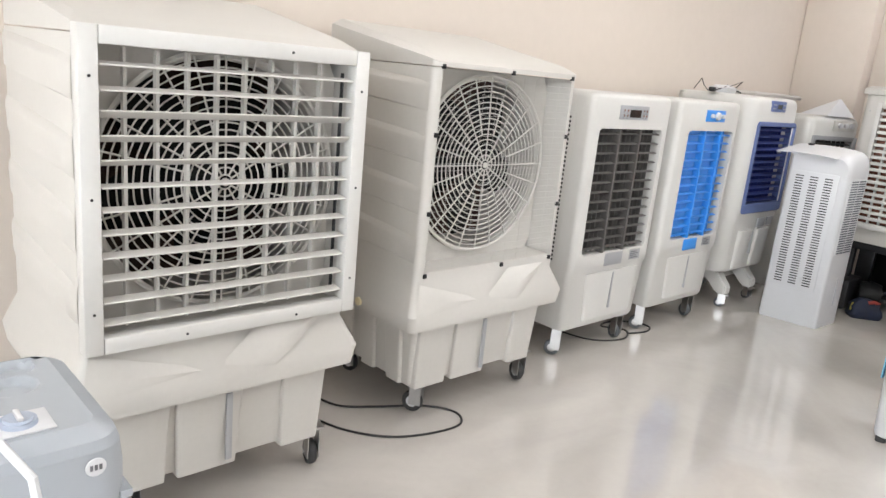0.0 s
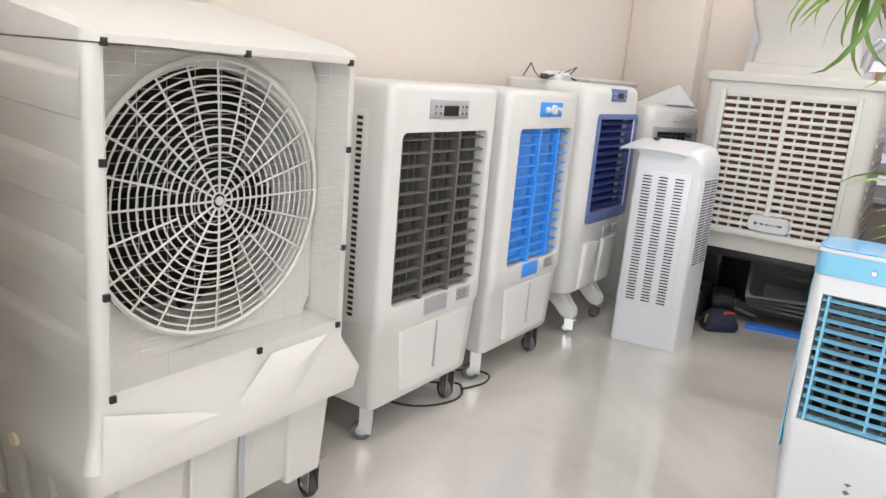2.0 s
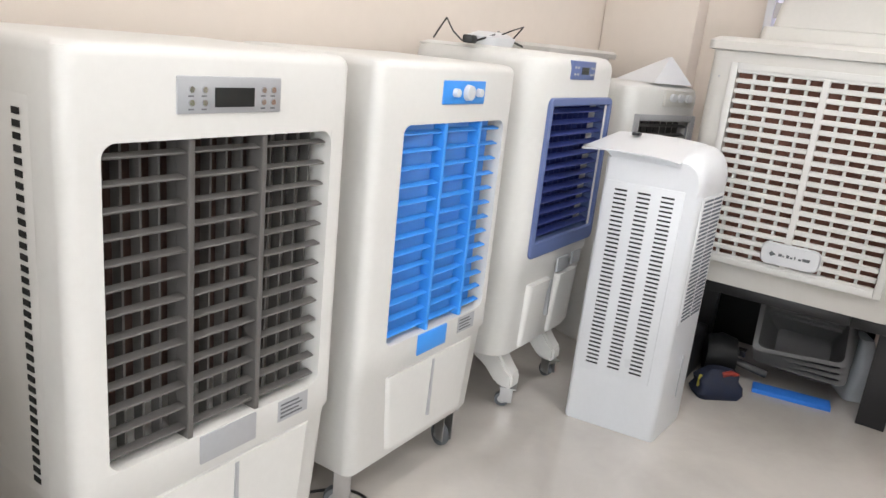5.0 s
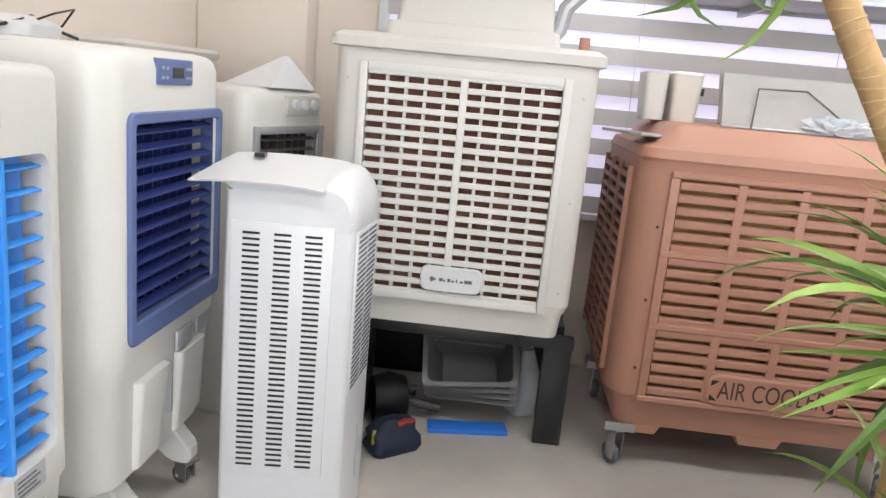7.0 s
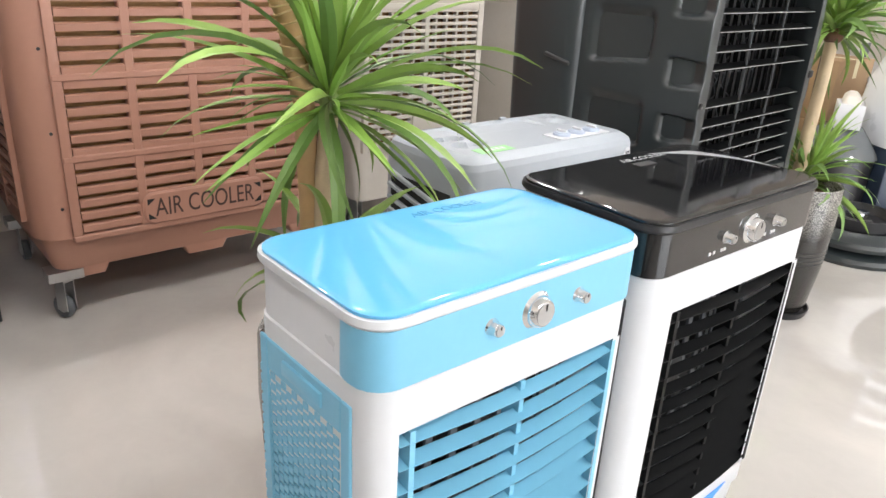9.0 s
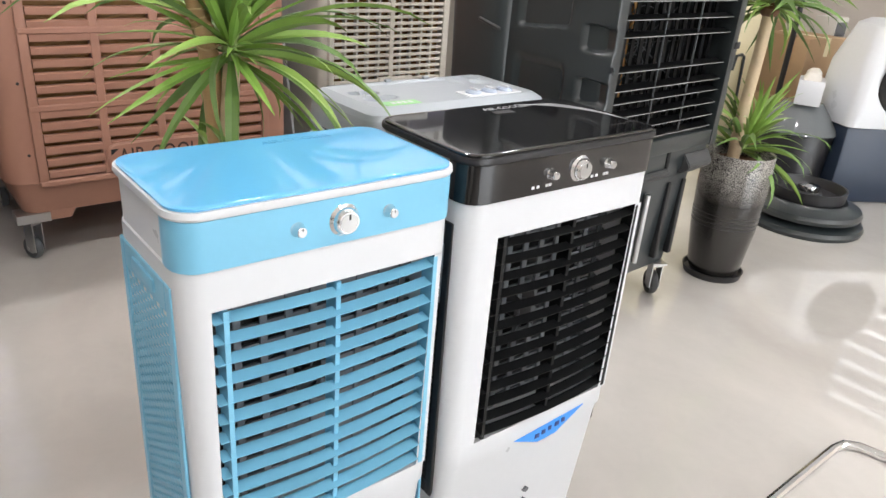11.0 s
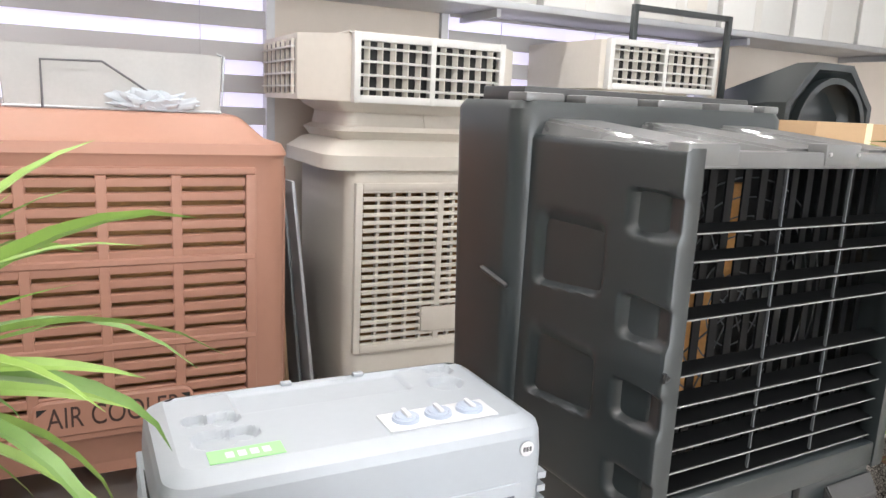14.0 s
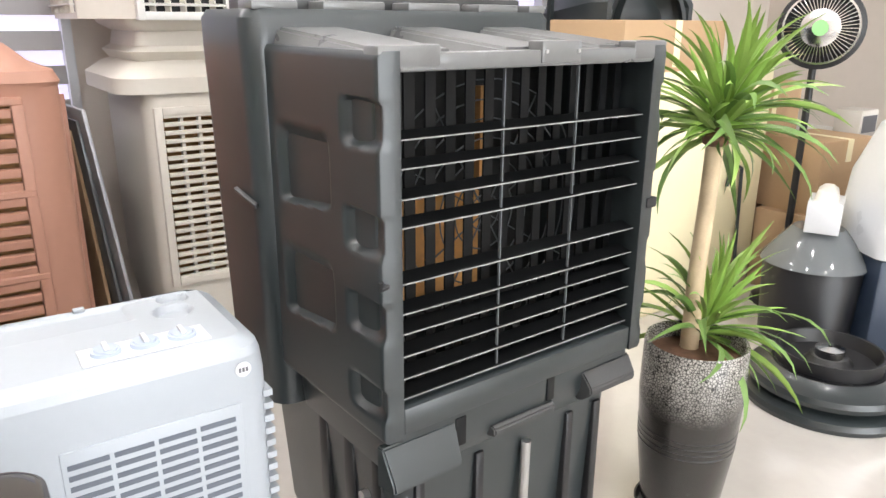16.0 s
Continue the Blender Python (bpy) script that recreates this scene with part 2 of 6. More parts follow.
def lathe(bm, prof, n=32, cap=(False, False)):
    return skin(bm, [[(r * math.cos(2 * math.pi * i / n), r * math.sin(2 * math.pi * i / n), z) for i in range(n)] for r, z in prof], cap)


def turn(bm, m, verts=None):
    bmesh.ops.transform(bm, matrix=m, verts=verts or bm.verts)
    return bm


def cyl(bm, r, h, m=None, n=20, r2=None):
    old = set(bm.verts)
    lathe(bm, [(r, 0), (r if r2 is None else r2, h)], n, (True, True))
    if m is not None:
        turn(bm, m, [v for v in bm.verts if v not in old])
    return bm


def tube(bm, pts, r, n=6, closed=False):
    """A round bar along points; r may be a list."""
    pts = [Vector(p) for p in pts]
    rr = r if isinstance(r, (list, tuple)) else [r] * len(pts)
    rows, up = [], None
    for i, p in enumerate(pts):
        a, b = (pts[i - 1], pts[(i + 1) % len(pts)]) if closed else (pts[max(i - 1, 0)], pts[min(i + 1, len(pts) - 1)])
        d = (b - a).normalized()
        if up is None:
            up = d.orthogonal().normalized()
        up = (up - d * up.dot(d)).normalized()
        side = d.cross(up)
        rows.append([bm.verts.new(p + rr[i] * (math.cos(2 * math.pi * k / n) * up + math.sin(2 * math.pi * k / n) * side)) for k in range(n)])
    pairs = list(zip(rows, rows[1:])) + ([(rows[-1], rows[0])] if closed else [])
    for a, b in pairs:
        for k in range(n):
            j = (k + 1) % n
            bm.faces.new((a[k], a[j], b[j], b[k]))
    if not closed:
        bm.faces.new(rows[0][::-1]), bm.faces.new(rows[-1])
    return bm


def ringed(bm, r, y, wire, n=40, cx=0.0, cz=0.0):
    return tube(bm, [(cx + r * math.cos(2 * math.pi * i / n), y, cz + r * math.sin(2 * math.pi * i / n)) for i in range(n)], wire, 5, True)


def lettering(words, size, material, parent, m, label, depth=0.002):
    c = bpy.data.curves.new("lettering", "FONT")
    c.body, c.size, c.extrude, c.align_x, c.align_y = words, size, depth, "CENTER", "CENTER"
    tmp = bpy.data.objects.new("lettering", c)
    me = bpy.data.meshes.new_from_object(tmp)
    bpy.data.objects.remove(tmp)
    me.materials.append(material)
    ob = new("lettering", me)
    ob.parent, ob.matrix_basis = parent, m
    return tagged(ob, label)


FRONT = pose(0, 0, 0, 90, 0, 0)  # stands a flat thing up to face -y


def caster(parent, x, y, z_top, r=0.04, spin=20, tyre="rubber", hub="wheelgrey"):
    """A swivel caster whose wheel meets the floor below z_top."""
    base = pose(x, y, 0, 0, 0, spin)
    bm = boxed(-0.03, 0.03, -0.035, 0.035, z_top - 0.006, z_top)
    for s in (-1, 1):
        box(bm, s * 0.02 - 0.002, s * 0.02 + 0.002, -0.02, 0.032, r * 0.8, z_top - 0.004)
    box(bm, -0.021, 0.021, -0.02, 0.02, z_top - 0.02, z_top - 0.005)
    cyl(bm, 0.006, 0.05, pose(-0.025, 0.022, r, 0, 90, 0), 8)
    fork = part("caster", bm, M["steel"], parent, "zinc caster fork", base)
    prof = [(r * 0.55, -0.014), (r * 0.93, -0.014), (r, -0.008), (r, 0.008), (r * 0.93, 0.014), (r * 0.55, 0.014)]
    part("tyre", turn(lathe(bmesh.new(), prof, 24), pose(0, 0.022, r, 0, 90, 0)), M[tyre], fork)
    part("rim", turn(lathe(bmesh.new(), [(0.006, -0.013), (r * 0.56, -0.011), (r * 0.56, 0.011), (0.006, 0.013)], 20, (True, True)), pose(0, 0.022, r, 0, 90, 0)), M[hub], fork)
    return fork


# ---- the room ----
def structure(name, bm, material, label):
    return tagged(part(name, bm, material), label, name.split("_")[0], kind="structure")


structure("floor", boxed(-4.2, 9.2, -6.4, 3.0, -0.12, 0), M["floor"], "polished grey marbled showroom floor")
structure("ceiling", boxed(-4.2, 9.2, -6.4, 3.0, 3.1, 3.25), M["ceil"], "plain white showroom ceiling")
structure("wall_north", boxed(-4.0, 6.80, 2.75, 2.95, 0, 3.1), M["wall"], "plain cream painted wall")
# unseen wall, opened for the added west window
west = bmesh.new()
for y0, y1, z0, z1 in ((1.6, 2.95, 0, 3.1), (-4.8, 1.6, 0, 0.3), (-4.8, 1.6, 2.8, 3.1), (-6.4, -4.8, 0, 3.1)):
    box(west, -4.2, -4.0, y0, y1, z0, z1)
structure("wall_west", west, M["wall"], "cream painted wall, out of view, with an added window opening")
# east wall with the window openings
east = bmesh.new()
for y0, y1, z0, z1 in ((1.87, 2.75, 0, 3.1), (-0.73, 1.87, 0, 0.85), (-0.73, 1.87, 2.75, 3.1), (-1.62, -0.73, 0, 3.1),
                       (-3.6, -1.62, 0, 0.85), (-3.6, -1.62, 2.75, 3.1), (-6.2, -3.6, 0, 3.1)):
    box(east, 6.80, 7.00, y0, y1, z0, z1)
structure("wall_east", east, M["wall"], "cream painted wall with blind-covered windows")
structure("column", boxed(6.60, 6.796, 2.19, 2.746, 0, 3.1, bevel=0.006), M["wall"], "cream painted corner column")
south = bmesh.new()
for x0, x1, z0, z1 in ((-4.0, 0.6, 0, 3.1), (0.6, 4.9, 0, 1.0), (0.6, 4.9, 3.0, 3.1), (4.9, 9.0, 0, 3.1)):
    box(south, x0, x1, -6.4, -6.2, z0, z1)
structure("wall_south", south, M["wall"], "cream painted wall with a wide window")
structure("wall_far_east", boxed(9.0, 9.2, -6.2, 3.0, 0, 3.1), M["wall"], "plain cream painted wall")


def blind(name, x, y0, y1, z0, z1, pitch=0.150, tilt=-84):
    """A wooden-slat blind in a white frame on the east wall."""
    b = thing(name, pose(x, 0, 0), "white horizontal-slat blind in a white window frame", "window")
    b["kind"] = "structure"
    for a, c in ((y0, y0 + 0.04), (y1 - 0.04, y1)):
        part("window_frame", boxed(-0.03, 0.05, a, c, z0, z1), M["pure"], b)
    part("window_sill", boxed(-0.06, 0.05, y0, y1, z0 - 0.03, z0), M["pure"], b)
    part("headrail", boxed(-0.06, 0.0, y0 + 0.045, y1 - 0.045, z1 - 0.06, z1), M["pure"], b)
    me = mesh_of("slat", boxed(-0.042, 0.042, y0 + 0.045, y1 - 0.045, -0.0015, 0.0015), M["blind"])
    z = z0 + 0.05
    while z < z1 - 0.07:
        piece("slat", me, b, pose(-0.03, 0, z, 0, tilt, 0))
        z += pitch
    for y in (y0 + 0.35, (y0 + y1) / 2, y1 - 0.35):
        part("blind_cord", tube(bmesh.new(), [(-0.065, y, z0), (-0.065, y, z1 - 0.05)], 0.002), M["blind"], b)
    pane = part("pane", boxed(0.06, 0.066, y0, y1, z0, z1), M["skyglow"], b, "bright glowing pane")
    return b


M["skyglow"] = glow("bright_daylight_outside", (0.66, 0.63, 0.78), 0.85)
blind("window_1", 6.80, -0.73, 1.87, 0.85, 2.75)
blind("window_2", 6.80, -3.6, -1.62, 0.85, 2.75)


def south_window():
    b = thing("window_3", pose(0, -6.2, 0), "wide window with a slatted blind", "window")
    b["kind"] = "structure"
    for a, c in ((0.6, 0.65), (2.7, 2.76), (4.85, 4.9)):
        part("window_frame", boxed(a, c, -0.05, 0.03, 1.0, 3.0), M["pure"], b)
    me = mesh_of("slat", boxed(0.66, 4.84, -0.03, 0.03, -0.0015, 0.0015), M["blind"])
    z = 1.05
    while z < 2.98:
        piece("slat", me, b, pose(0, 0.0, z, 80, 0, 0) @ Matrix.Diagonal((1, 2.55, 1, 1)))
        z += 0.20
    part("pane", boxed(0.6, 4.9, -0.12, -0.11, 1.0, 3.0), M["skyglow3"], b)


M["westglow"] = glow("west_fill_glow", (0.9, 0.95, 1.0), 7.0)
M["skyglow3"] = glow("bright_sky_south", (0.95, 0.97, 1.0), 2.4)
south_window()

# out-of-view window with an emissive pane, made up as fill light
shop = thing("fill_window", pose(-4.1, 0, 0), "added glowing window, out of view, that fills from the west", "window")
shop["kind"] = "structure"
for y in (-4.8, -3.2, -1.6, 0.0, 1.55):
    part("window_frame", boxed(-0.03, 0.05, y, y + 0.05, 0.3, 2.8), M["pure"], shop)
part("pane", boxed(-0.06, -0.05, -4.8, 1.6, 0.3, 2.8), M["westglow"], shop, "bright glowing pane")
for x, y in DOWNLIGHTS:
    t = thing("downlight", pose(x, y, 3.1), "round recessed white ceiling downlight", "ceiling light", "ceiling downlights")
    part("trim_ring", lathe(bmesh.new(), [(0.085, -0.001), (0.115, -0.001), (0.112, -0.012), (0.09, -0.012)], 24), M["pure"], t)
    part("diffuser", cyl(bmesh.new(), 0.088, 0.004, pose(0, 0, -0.007), 24), M["lampglow"], t)


# ---- row along the north wall: large fan coolers ----
def fan_guard(parent, r, y, cz, rings=17, spokes=24, wire=0.0027):
    g = part("guard_frame", ringed(bmesh.new(), r, y, 0.008, 56, 0, cz), M["cream"], parent, "white wire fan guard")
    for i in range(1, rings):
        rr = r * i / rings
        part("guard_ring", ringed(bmesh.new(), rr, y - 0.012 * (1 - (i / rings) ** 2), wire, 16 + 2 * i, 0, cz), M["cream"], g)
    sp = bmesh.new()
    tube(sp, [(0.02, -0.014, 0), (r * 0.5, -0.012, 0), (r, -0.003, 0)], wire * 1.15, 5)
    me = mesh_of("guard_spoke", sp, M["cream"])
    sp = bmesh.new()
    tube(sp, [(r * 0.35, -0.013, 0), (r, -0.003, 0)], wire * 1.15, 5)
    me2 = mesh_of("guard_spoke", sp, M["cream"])
    for i in range(spokes):
        piece("guard_spoke", me if i % 2 == 0 else me2, g, pose(0, y, cz, 0, 360 * i / spokes, 0))
    part("guard_hub", cyl(bmesh.new(), 0.012, 0.006, pose(0, y - 0.012, cz, 90, 0, 0), 20), M["cream"], g)
    return g


def fan_blades(parent, r, y, cz, material, n=5):
    f = part("fan_hub", cyl(bmesh.new(), r * 0.17, 0.08, pose(0, y + 0.04, cz, 90, 0, 0), 20), material, parent, "dark fan rotor")
    bm = bmesh.new()
    rows = []
    for k in range(7):
        t = k / 6
        rad, half = r * (0.15 + 0.8 * t), r * (0.16 + 0.12 * math.sin(math.pi * t))
        rows.append([(rad, y - 0.03 + 0.05 * t + s * 0.02, s * half + 0.06 * r * t) for s in (-1, -0.3, 0.4, 1)])
    g = [[bm.verts.new(p) for p in row] for row in rows]
    for a, b in zip(g, g[1:]):
        for i in range(3):
            bm.faces.new((a[i], a[i + 1], b[i + 1], b[i]))
    bmesh.ops.solidify(bm, geom=bm.faces[:], thickness=0.006)
    me = mesh_of("fan_blade", bm, material)
    for i in range(n):
        piece("fan_blade", me, f, pose(0, 0, cz, 0, 360 * i / n + 17, 0))
    return f


def shroud(parent, half_w, half_h, r, y, cz, material, n=48):
    """A square panel with a round fan opening and a short throat."""
    bm = bmesh.new()
    outer, ring, throat = [], [], []
    for i in range(n):
        a = 2 * math.pi * (i + 0.5) / n
        c, s = math.cos(a), math.sin(a)
        k = min(half_w / max(abs(c), 1e-6), half_h / max(abs(s), 1e-6))
        outer.append((c * k, y, cz + s * k))
        ring.append((r * c, y + 0.01, cz + r * s))
        throat.append((r * 0.99 * c, y + 0.045, cz + r * 0.99 * s))
    skin(bm, [throat, ring, outer], (False, False))
    return part("shroud", bm, material, parent)


def fan_cooler(m, louvred, label):
    c = thing("evaporative_cooler", m, label, "air cooler", "large fan coolers along the wall")
    W, o0, o1, z0, z1 = 0.415, -0.378, 0.378, 0.655, 1.445
    bm = bmesh.new()
    # tank, flared skirt, open chest and sloping roof
    loft(bm, [(0.665, -W, W, 0.0, 0.70, 0.03), (0.60, -W, W, 0.0, 0.70, 0.03), (0.50, -W - 0.045, W + 0.045, -0.045, 0.72, 0.03),
              (0.435, -W - 0.035, W + 0.035, -0.035, 0.71, 0.03), (0.43, -W + 0.03, W - 0.03, 0.02, 0.68, 0.03)][::-1], (True, True))
    ce = cee(-W, W, 0.0, 0.70, 0.03, o0, o1, 0.5)
    skin(bm, [[(x, y, z) for x, y in ce] for z in (0.664, z1)], (False, False))
    roof = [[(x, y, z1 + 0.004) for x, y in rounded(-W, W, -0.004, 0.70, 0.03)]]
    roof.append([(x, y, z1 + 0.022 + max(0.0, min(y, 0.34)) * 0.33) for x, y in rounded(-W, W, -0.004, 0.70, 0.03)])
    roof.append([(x * 0.94, 0.05 + y * 0.88, z1 + 0.045 + max(0.0, min(y, 0.34)) * 0.33) for x, y in rounded(-W, W, -0.004, 0.70, 0.03)])
    skin(bm, roof)
    body = part("body", bm, M["cream"], c)
    # tank with ribs and the water gauge
    bm = bmesh.new()
    loft(bm, [(0.165, -W + 0.055, W - 0.055, 0.05, 0.66, 0.02), (0.431, -W + 0.032, W - 0.032, 0.022, 0.68, 0.02)])
    tank = part("water_tank", bm, M["cream"], c)
    for a, b in ((-0.36, -0.17), (-0.155, 0.06), (0.2, 0.365)):
        rib = loft(bmesh.new(), [(0.152, a + 0.012, b - 0.012, 0.028, 0.2, 0.008), (0.428, a, b, 0.008, 0.2, 0.008)])
        part("tank_rib", rib, M["cream"], tank)
    for s in (-1, 1):
        for y in (0.10, 0.28, 0.44, 0.58):
            rib = loft(bmesh.new(), [(0.158, min(s * 0.2, s * 0.375), max(s * 0.2, s * 0.375), y, y + 0.09, 0.01), (0.43, min(s * 0.2, s * 0.40), max(s * 0.2, s * 0.40), y - 0.01, y + 0.10, 0.01)])
            part("tank_rib", rib, M["cream"], tank)
    part("water_gauge", boxed(0.0, 0.022, 0.002, 0.012, 0.18, 0.41, bevel=0.004), M["panelgrey"], tank, "grey water level strip")
    # folded facets on the skirt
    bm = bmesh.new()
    for pts in (((-0.43, -0.045, 0.50), (-0.40, -0.006, 0.62), (-0.05, -0.03, 0.52)), ((-0.05, -0.030, 0.52), (0.10, -0.008, 0.635), (0.33, -0.008, 0.635), (0.14, -0.05, 0.50))):
        f = [bm.verts.new(p) for p in pts]
        mid = Vector((sum(p[0] for p in pts) / len(pts), min(p[1] for p in pts) - 0.003, sum(p[2] for p in pts) / len(pts)))
        t = bm.verts.new(mid)
        for i in range(len(f)):
            bm.faces.new((f[i], f[(i + 1) % len(f)], t))
        bmesh.ops.recalc_face_normals(bm, faces=bm.faces[:])
    part("skirt_facet", bm, M["cream"], body)
    # swept side ribs
    for s in (-1, 1):
        bm = bmesh.new()
        for z in (0.70, 0.895, 1.09, 1.285):
            rows = []
            for k in range(15):
                t = k / 14
                y, zz, d = 0.02 + 0.665 * t, z + 0.04 * t, 0.019 * min(1.0, t * 3.2) ** 0.8 * min(1.0, (1.02 - t) * 8) + 0.0012
                rows.append([(s * (W - 0.001), y, zz), (s * (W + d * 0.62), y, zz + 0.007), (s * (W + d), y, zz + 0.085), (s * (W + d * 0.85), y, zz + 0.094), (s * (W - 0.001), y, zz + 0.110)])
            g = [[bm.verts.new(p) for p in r] for r in rows]
            for a, b in zip(g, g[1:]):
                for i in range(4):
                    bm.faces.new((a[i], a[i + 1], b[i + 1], b[i]))
        bmesh.ops.recalc_face_normals(bm, faces=bm.faces[:])
        part("side_ribs", bm, M["cream"], body)
    cz = (z0 + z1) / 2 + 0.015
    gy = 0.075 if louvred else 0.13
    shroud(c, 0.376, 0.394, 0.362, gy, (z0 + z1) / 2, M["cream"])
    # real brown pad, with the cabinet's shade painted into it
    part("fan_backing", boxed(-0.37, 0.37, 0.47, 0.48, 0.67, 1.44), M["darkpad"], c, "brown pad darkened for the shade behind the fan")
    fan_blades(c, 0.35, 0.24, cz, M["deep"])
    fan_guard(c, 0.368, gy - 0.015, cz)
    if louvred:
        fr = bmesh.new()
        for a in ((-0.42, -0.372, -0.05, 0.0, 0.635, 1.47), (0.372, 0.42, -0.05, 0.0, 0.635, 1.47)):
            box(fr, *a, bevel=0.004)
        for a in ((-0.3715, 0.3715, -0.05, 0.0, 0.635, 0.68), (-0.3715, 0.3715, -0.05, 0.0, 1.425, 1.47)):
            box(fr, *a, bevel=0.004)
        lf = part("louver_frame", fr, M["white"], c)
        n = 12
        for i in range(n):
            tilt = (10, 12, -32, -30, -28, 6, 8, 10, 12, 12, 10, 10)[n - 1 - i]
            me = mesh_of("louver_blade", boxed(-0.368, 0.368, -0.019, 0.019, -0.0025, 0.0025, bevel=0.002, seg=1), M["cream"])
            piece("louver_blade", me, lf, pose(0, -0.025, 0.715 + i * 0.0605, tilt, 0, 0))
        me = mesh_of("louver_upright", boxed(-0.0045, 0.0045, -0.010, 0.010, 0.682, 1.42), M["cream"])
        for i in range(8):
            piece("louver_upright", me, lf, pose(-0.29 + i * 0.083, 0.026, 0, 0, 0, 0))
        part("louver_link", boxed(0.352, 0.358, -0.004, 0.006, 0.70, 1.40), M["black"], lf, "black louver linkage")
        for x, z in ((-0.395, 0.75), (-0.395, 1.05), (-0.395, 1.35), (0.395, 0.75), (0.395, 1.05), (0.395, 1.35), (-0.15, 0.655), (0.2, 0.655), (0.15, 1.447)):
            part("screw", cyl(bmesh.new(), 0.004, 0.002, pose(x, -0.05, z, 90, 0, 0), 8), M["black"], lf)
    else:
        for x, z in ((-0.375, 1.45), (0.0, 1.45), (0.375, 1.45), (-0.383, 1.2), (0.383, 1.2), (-0.383, 0.9), (0.383, 0.9), (-0.375, 0.652), (0.06, 0.652), (0.375, 0.652)):
            part("clip", boxed(x - 0.008, x + 0.008, -0.008, 0.004, z - 0.009, z + 0.009, bevel=0.002), M["black"], c, "small black mesh clip")
        bm = bmesh.new()
        for k in range(2):
            tube(bm, [(-0.376 if k else 0.376, 0.0, 0.655), (-0.376 if k else 0.376, 0.0, 1.444)], 0.0016, 4)
        for k in range(26):
            z = 0.67 + k * 0.0305
            tube(bm, [(0.376, 0.0, z), (0.376, 0.055, z)], 0.0012, 4)
        for k in range(30):
            z = 0.668 + k * 0.0265
            tube(bm, [(-0.376, 0.001, z), (0.376, 0.001, z)], 0.0006, 3)
        for k in range(9):
            x = -0.30 + k * 0.075
            tube(bm, [(x, 0.002, 1.444), (x, 0.002, 0.657)], 0.0006, 3)
        part("front_mesh", bm, M["cream"], c, "thin white wire mesh edge")
        sb = part("switch_box", boxed(-0.475, -0.435, 0.45, 0.55, 0.98, 1.26, bevel=0.008), M["white"], c, "white switch box")
        part("rocker_switch", boxed(-0.471, -0.449, 0.4475, 0.452, 1.10, 1.122, bevel=0.002), M["red"], sb, "small red rocker switch")
        part("drain_plug", cyl(bmesh.new(), 0.018, 0.03, pose(-W - 0.02, 0.30, 0.47, 0, -90, 0), 14), M["boardcream"], c)
    for x, y, sp in ((-0.26, 0.10, 30), (0.375, 0.085, -15), (-0.26, 0.58, 10), (0.36, 0.58, 60)):
        caster(c, x, y, 0.167, 0.046, sp, hub="pure")
    return c


fan_cooler(pose(0.947, 1.86, 0), True, "large cream fan cooler with horizontal louvers on casters")
fan_cooler(pose(2.185, 1.965, 0), False, "large cream fan cooler with open round fan guard on casters")


# ---- mid-size coolers ----
def casing(parent, W, depth, z0, zt, o0, o1, oz0, oz1, material, r=0.045, waist=0.50, odepth=0.30, crisp=1.0):
    """A moulded cabinet with a louver opening, tapering below the waist and at the back."""
    bm = bmesh.new()
    loft(bm, [(z0, -W + 0.03, W - 0.03, 0.035, depth - 0.03, r), (z0 + 0.02, -W + 0.022, W - 0.022, 0.025, depth - 0.02, r),
              (waist - 0.02, -W + 0.004, W - 0.004, 0.012, depth, r), (waist, -W, W, 0.0, depth, r), (oz0, -W, W, 0.0, depth, r)])
    ce = cee(-W, W, 0.0, depth, r, o0, o1, odepth)
    skin(bm, [[(x, y, z) for x, y in ce] for z in (oz0, oz1)], (False, False))
    loft(bm, [(oz1, -W, W, 0.0, depth, r), (zt - 0.05 * crisp, -W, W, 0.0, depth, r), (zt - 0.022 * crisp, -W + 0.006 * crisp, W - 0.006 * crisp, 0.008 * crisp, depth, r),
              (zt - 0.006 * crisp, -W + 0.022 * crisp, W - 0.022 * crisp, 0.025 * crisp, depth - 0.02, r), (zt, -W + 0.05 * crisp, W - 0.05 * crisp, 0.055 * crisp, depth - 0.04, r)])
    return part("body", bm, material, parent)


def grille(parent, x0, x1, z0, z1, mat_slat, rows, fins, mullions, y=0.012, slat_d=0.024, tilt=12, fin_y=0.035, fin_turn=0, fin_w=0.03, fin_mat=None, back=None):
    # dark back sheet paints the shade behind the slats
    g = part("grille_frame", boxed(x0, x1, y + 0.20, y + 0.204, z0, z1), back or M["inside"], parent, "dark sheet standing in for the vent's shaded interior")
    me = mesh_of("slat", boxed(x0 + 0.002, x1 - 0.002, -slat_d / 2, slat_d / 2, -0.0025, 0.0025, bevel=0.0015, seg=1), mat_slat)
    for i in range(rows):
        z = z0 + (i + 0.5) * (z1 - z0) / rows
        piece("slat", me, g, pose(0, y + slat_d / 2, z, tilt, 0, 0))
    me = mesh_of("fin", boxed(-0.0025, 0.0025, 0, fin_w, z0 + 0.002, z1 - 0.002), fin_mat or mat_slat)
    for i in range(fins):
        piece("fin", me, g, pose(x0 + (i + 0.5) * (x1 - x0) / fins, y + fin_y, 0, 0, 0, fin_turn))
    me = mesh_of("mullion", boxed(-0.007, 0.007, -0.008, 0.035, z0 - 0.012, z1, bevel=0.002, seg=1), mat_slat)
    for x in mullions:
        piece("mullion", me, g, pose(x, y, 0))
    return g


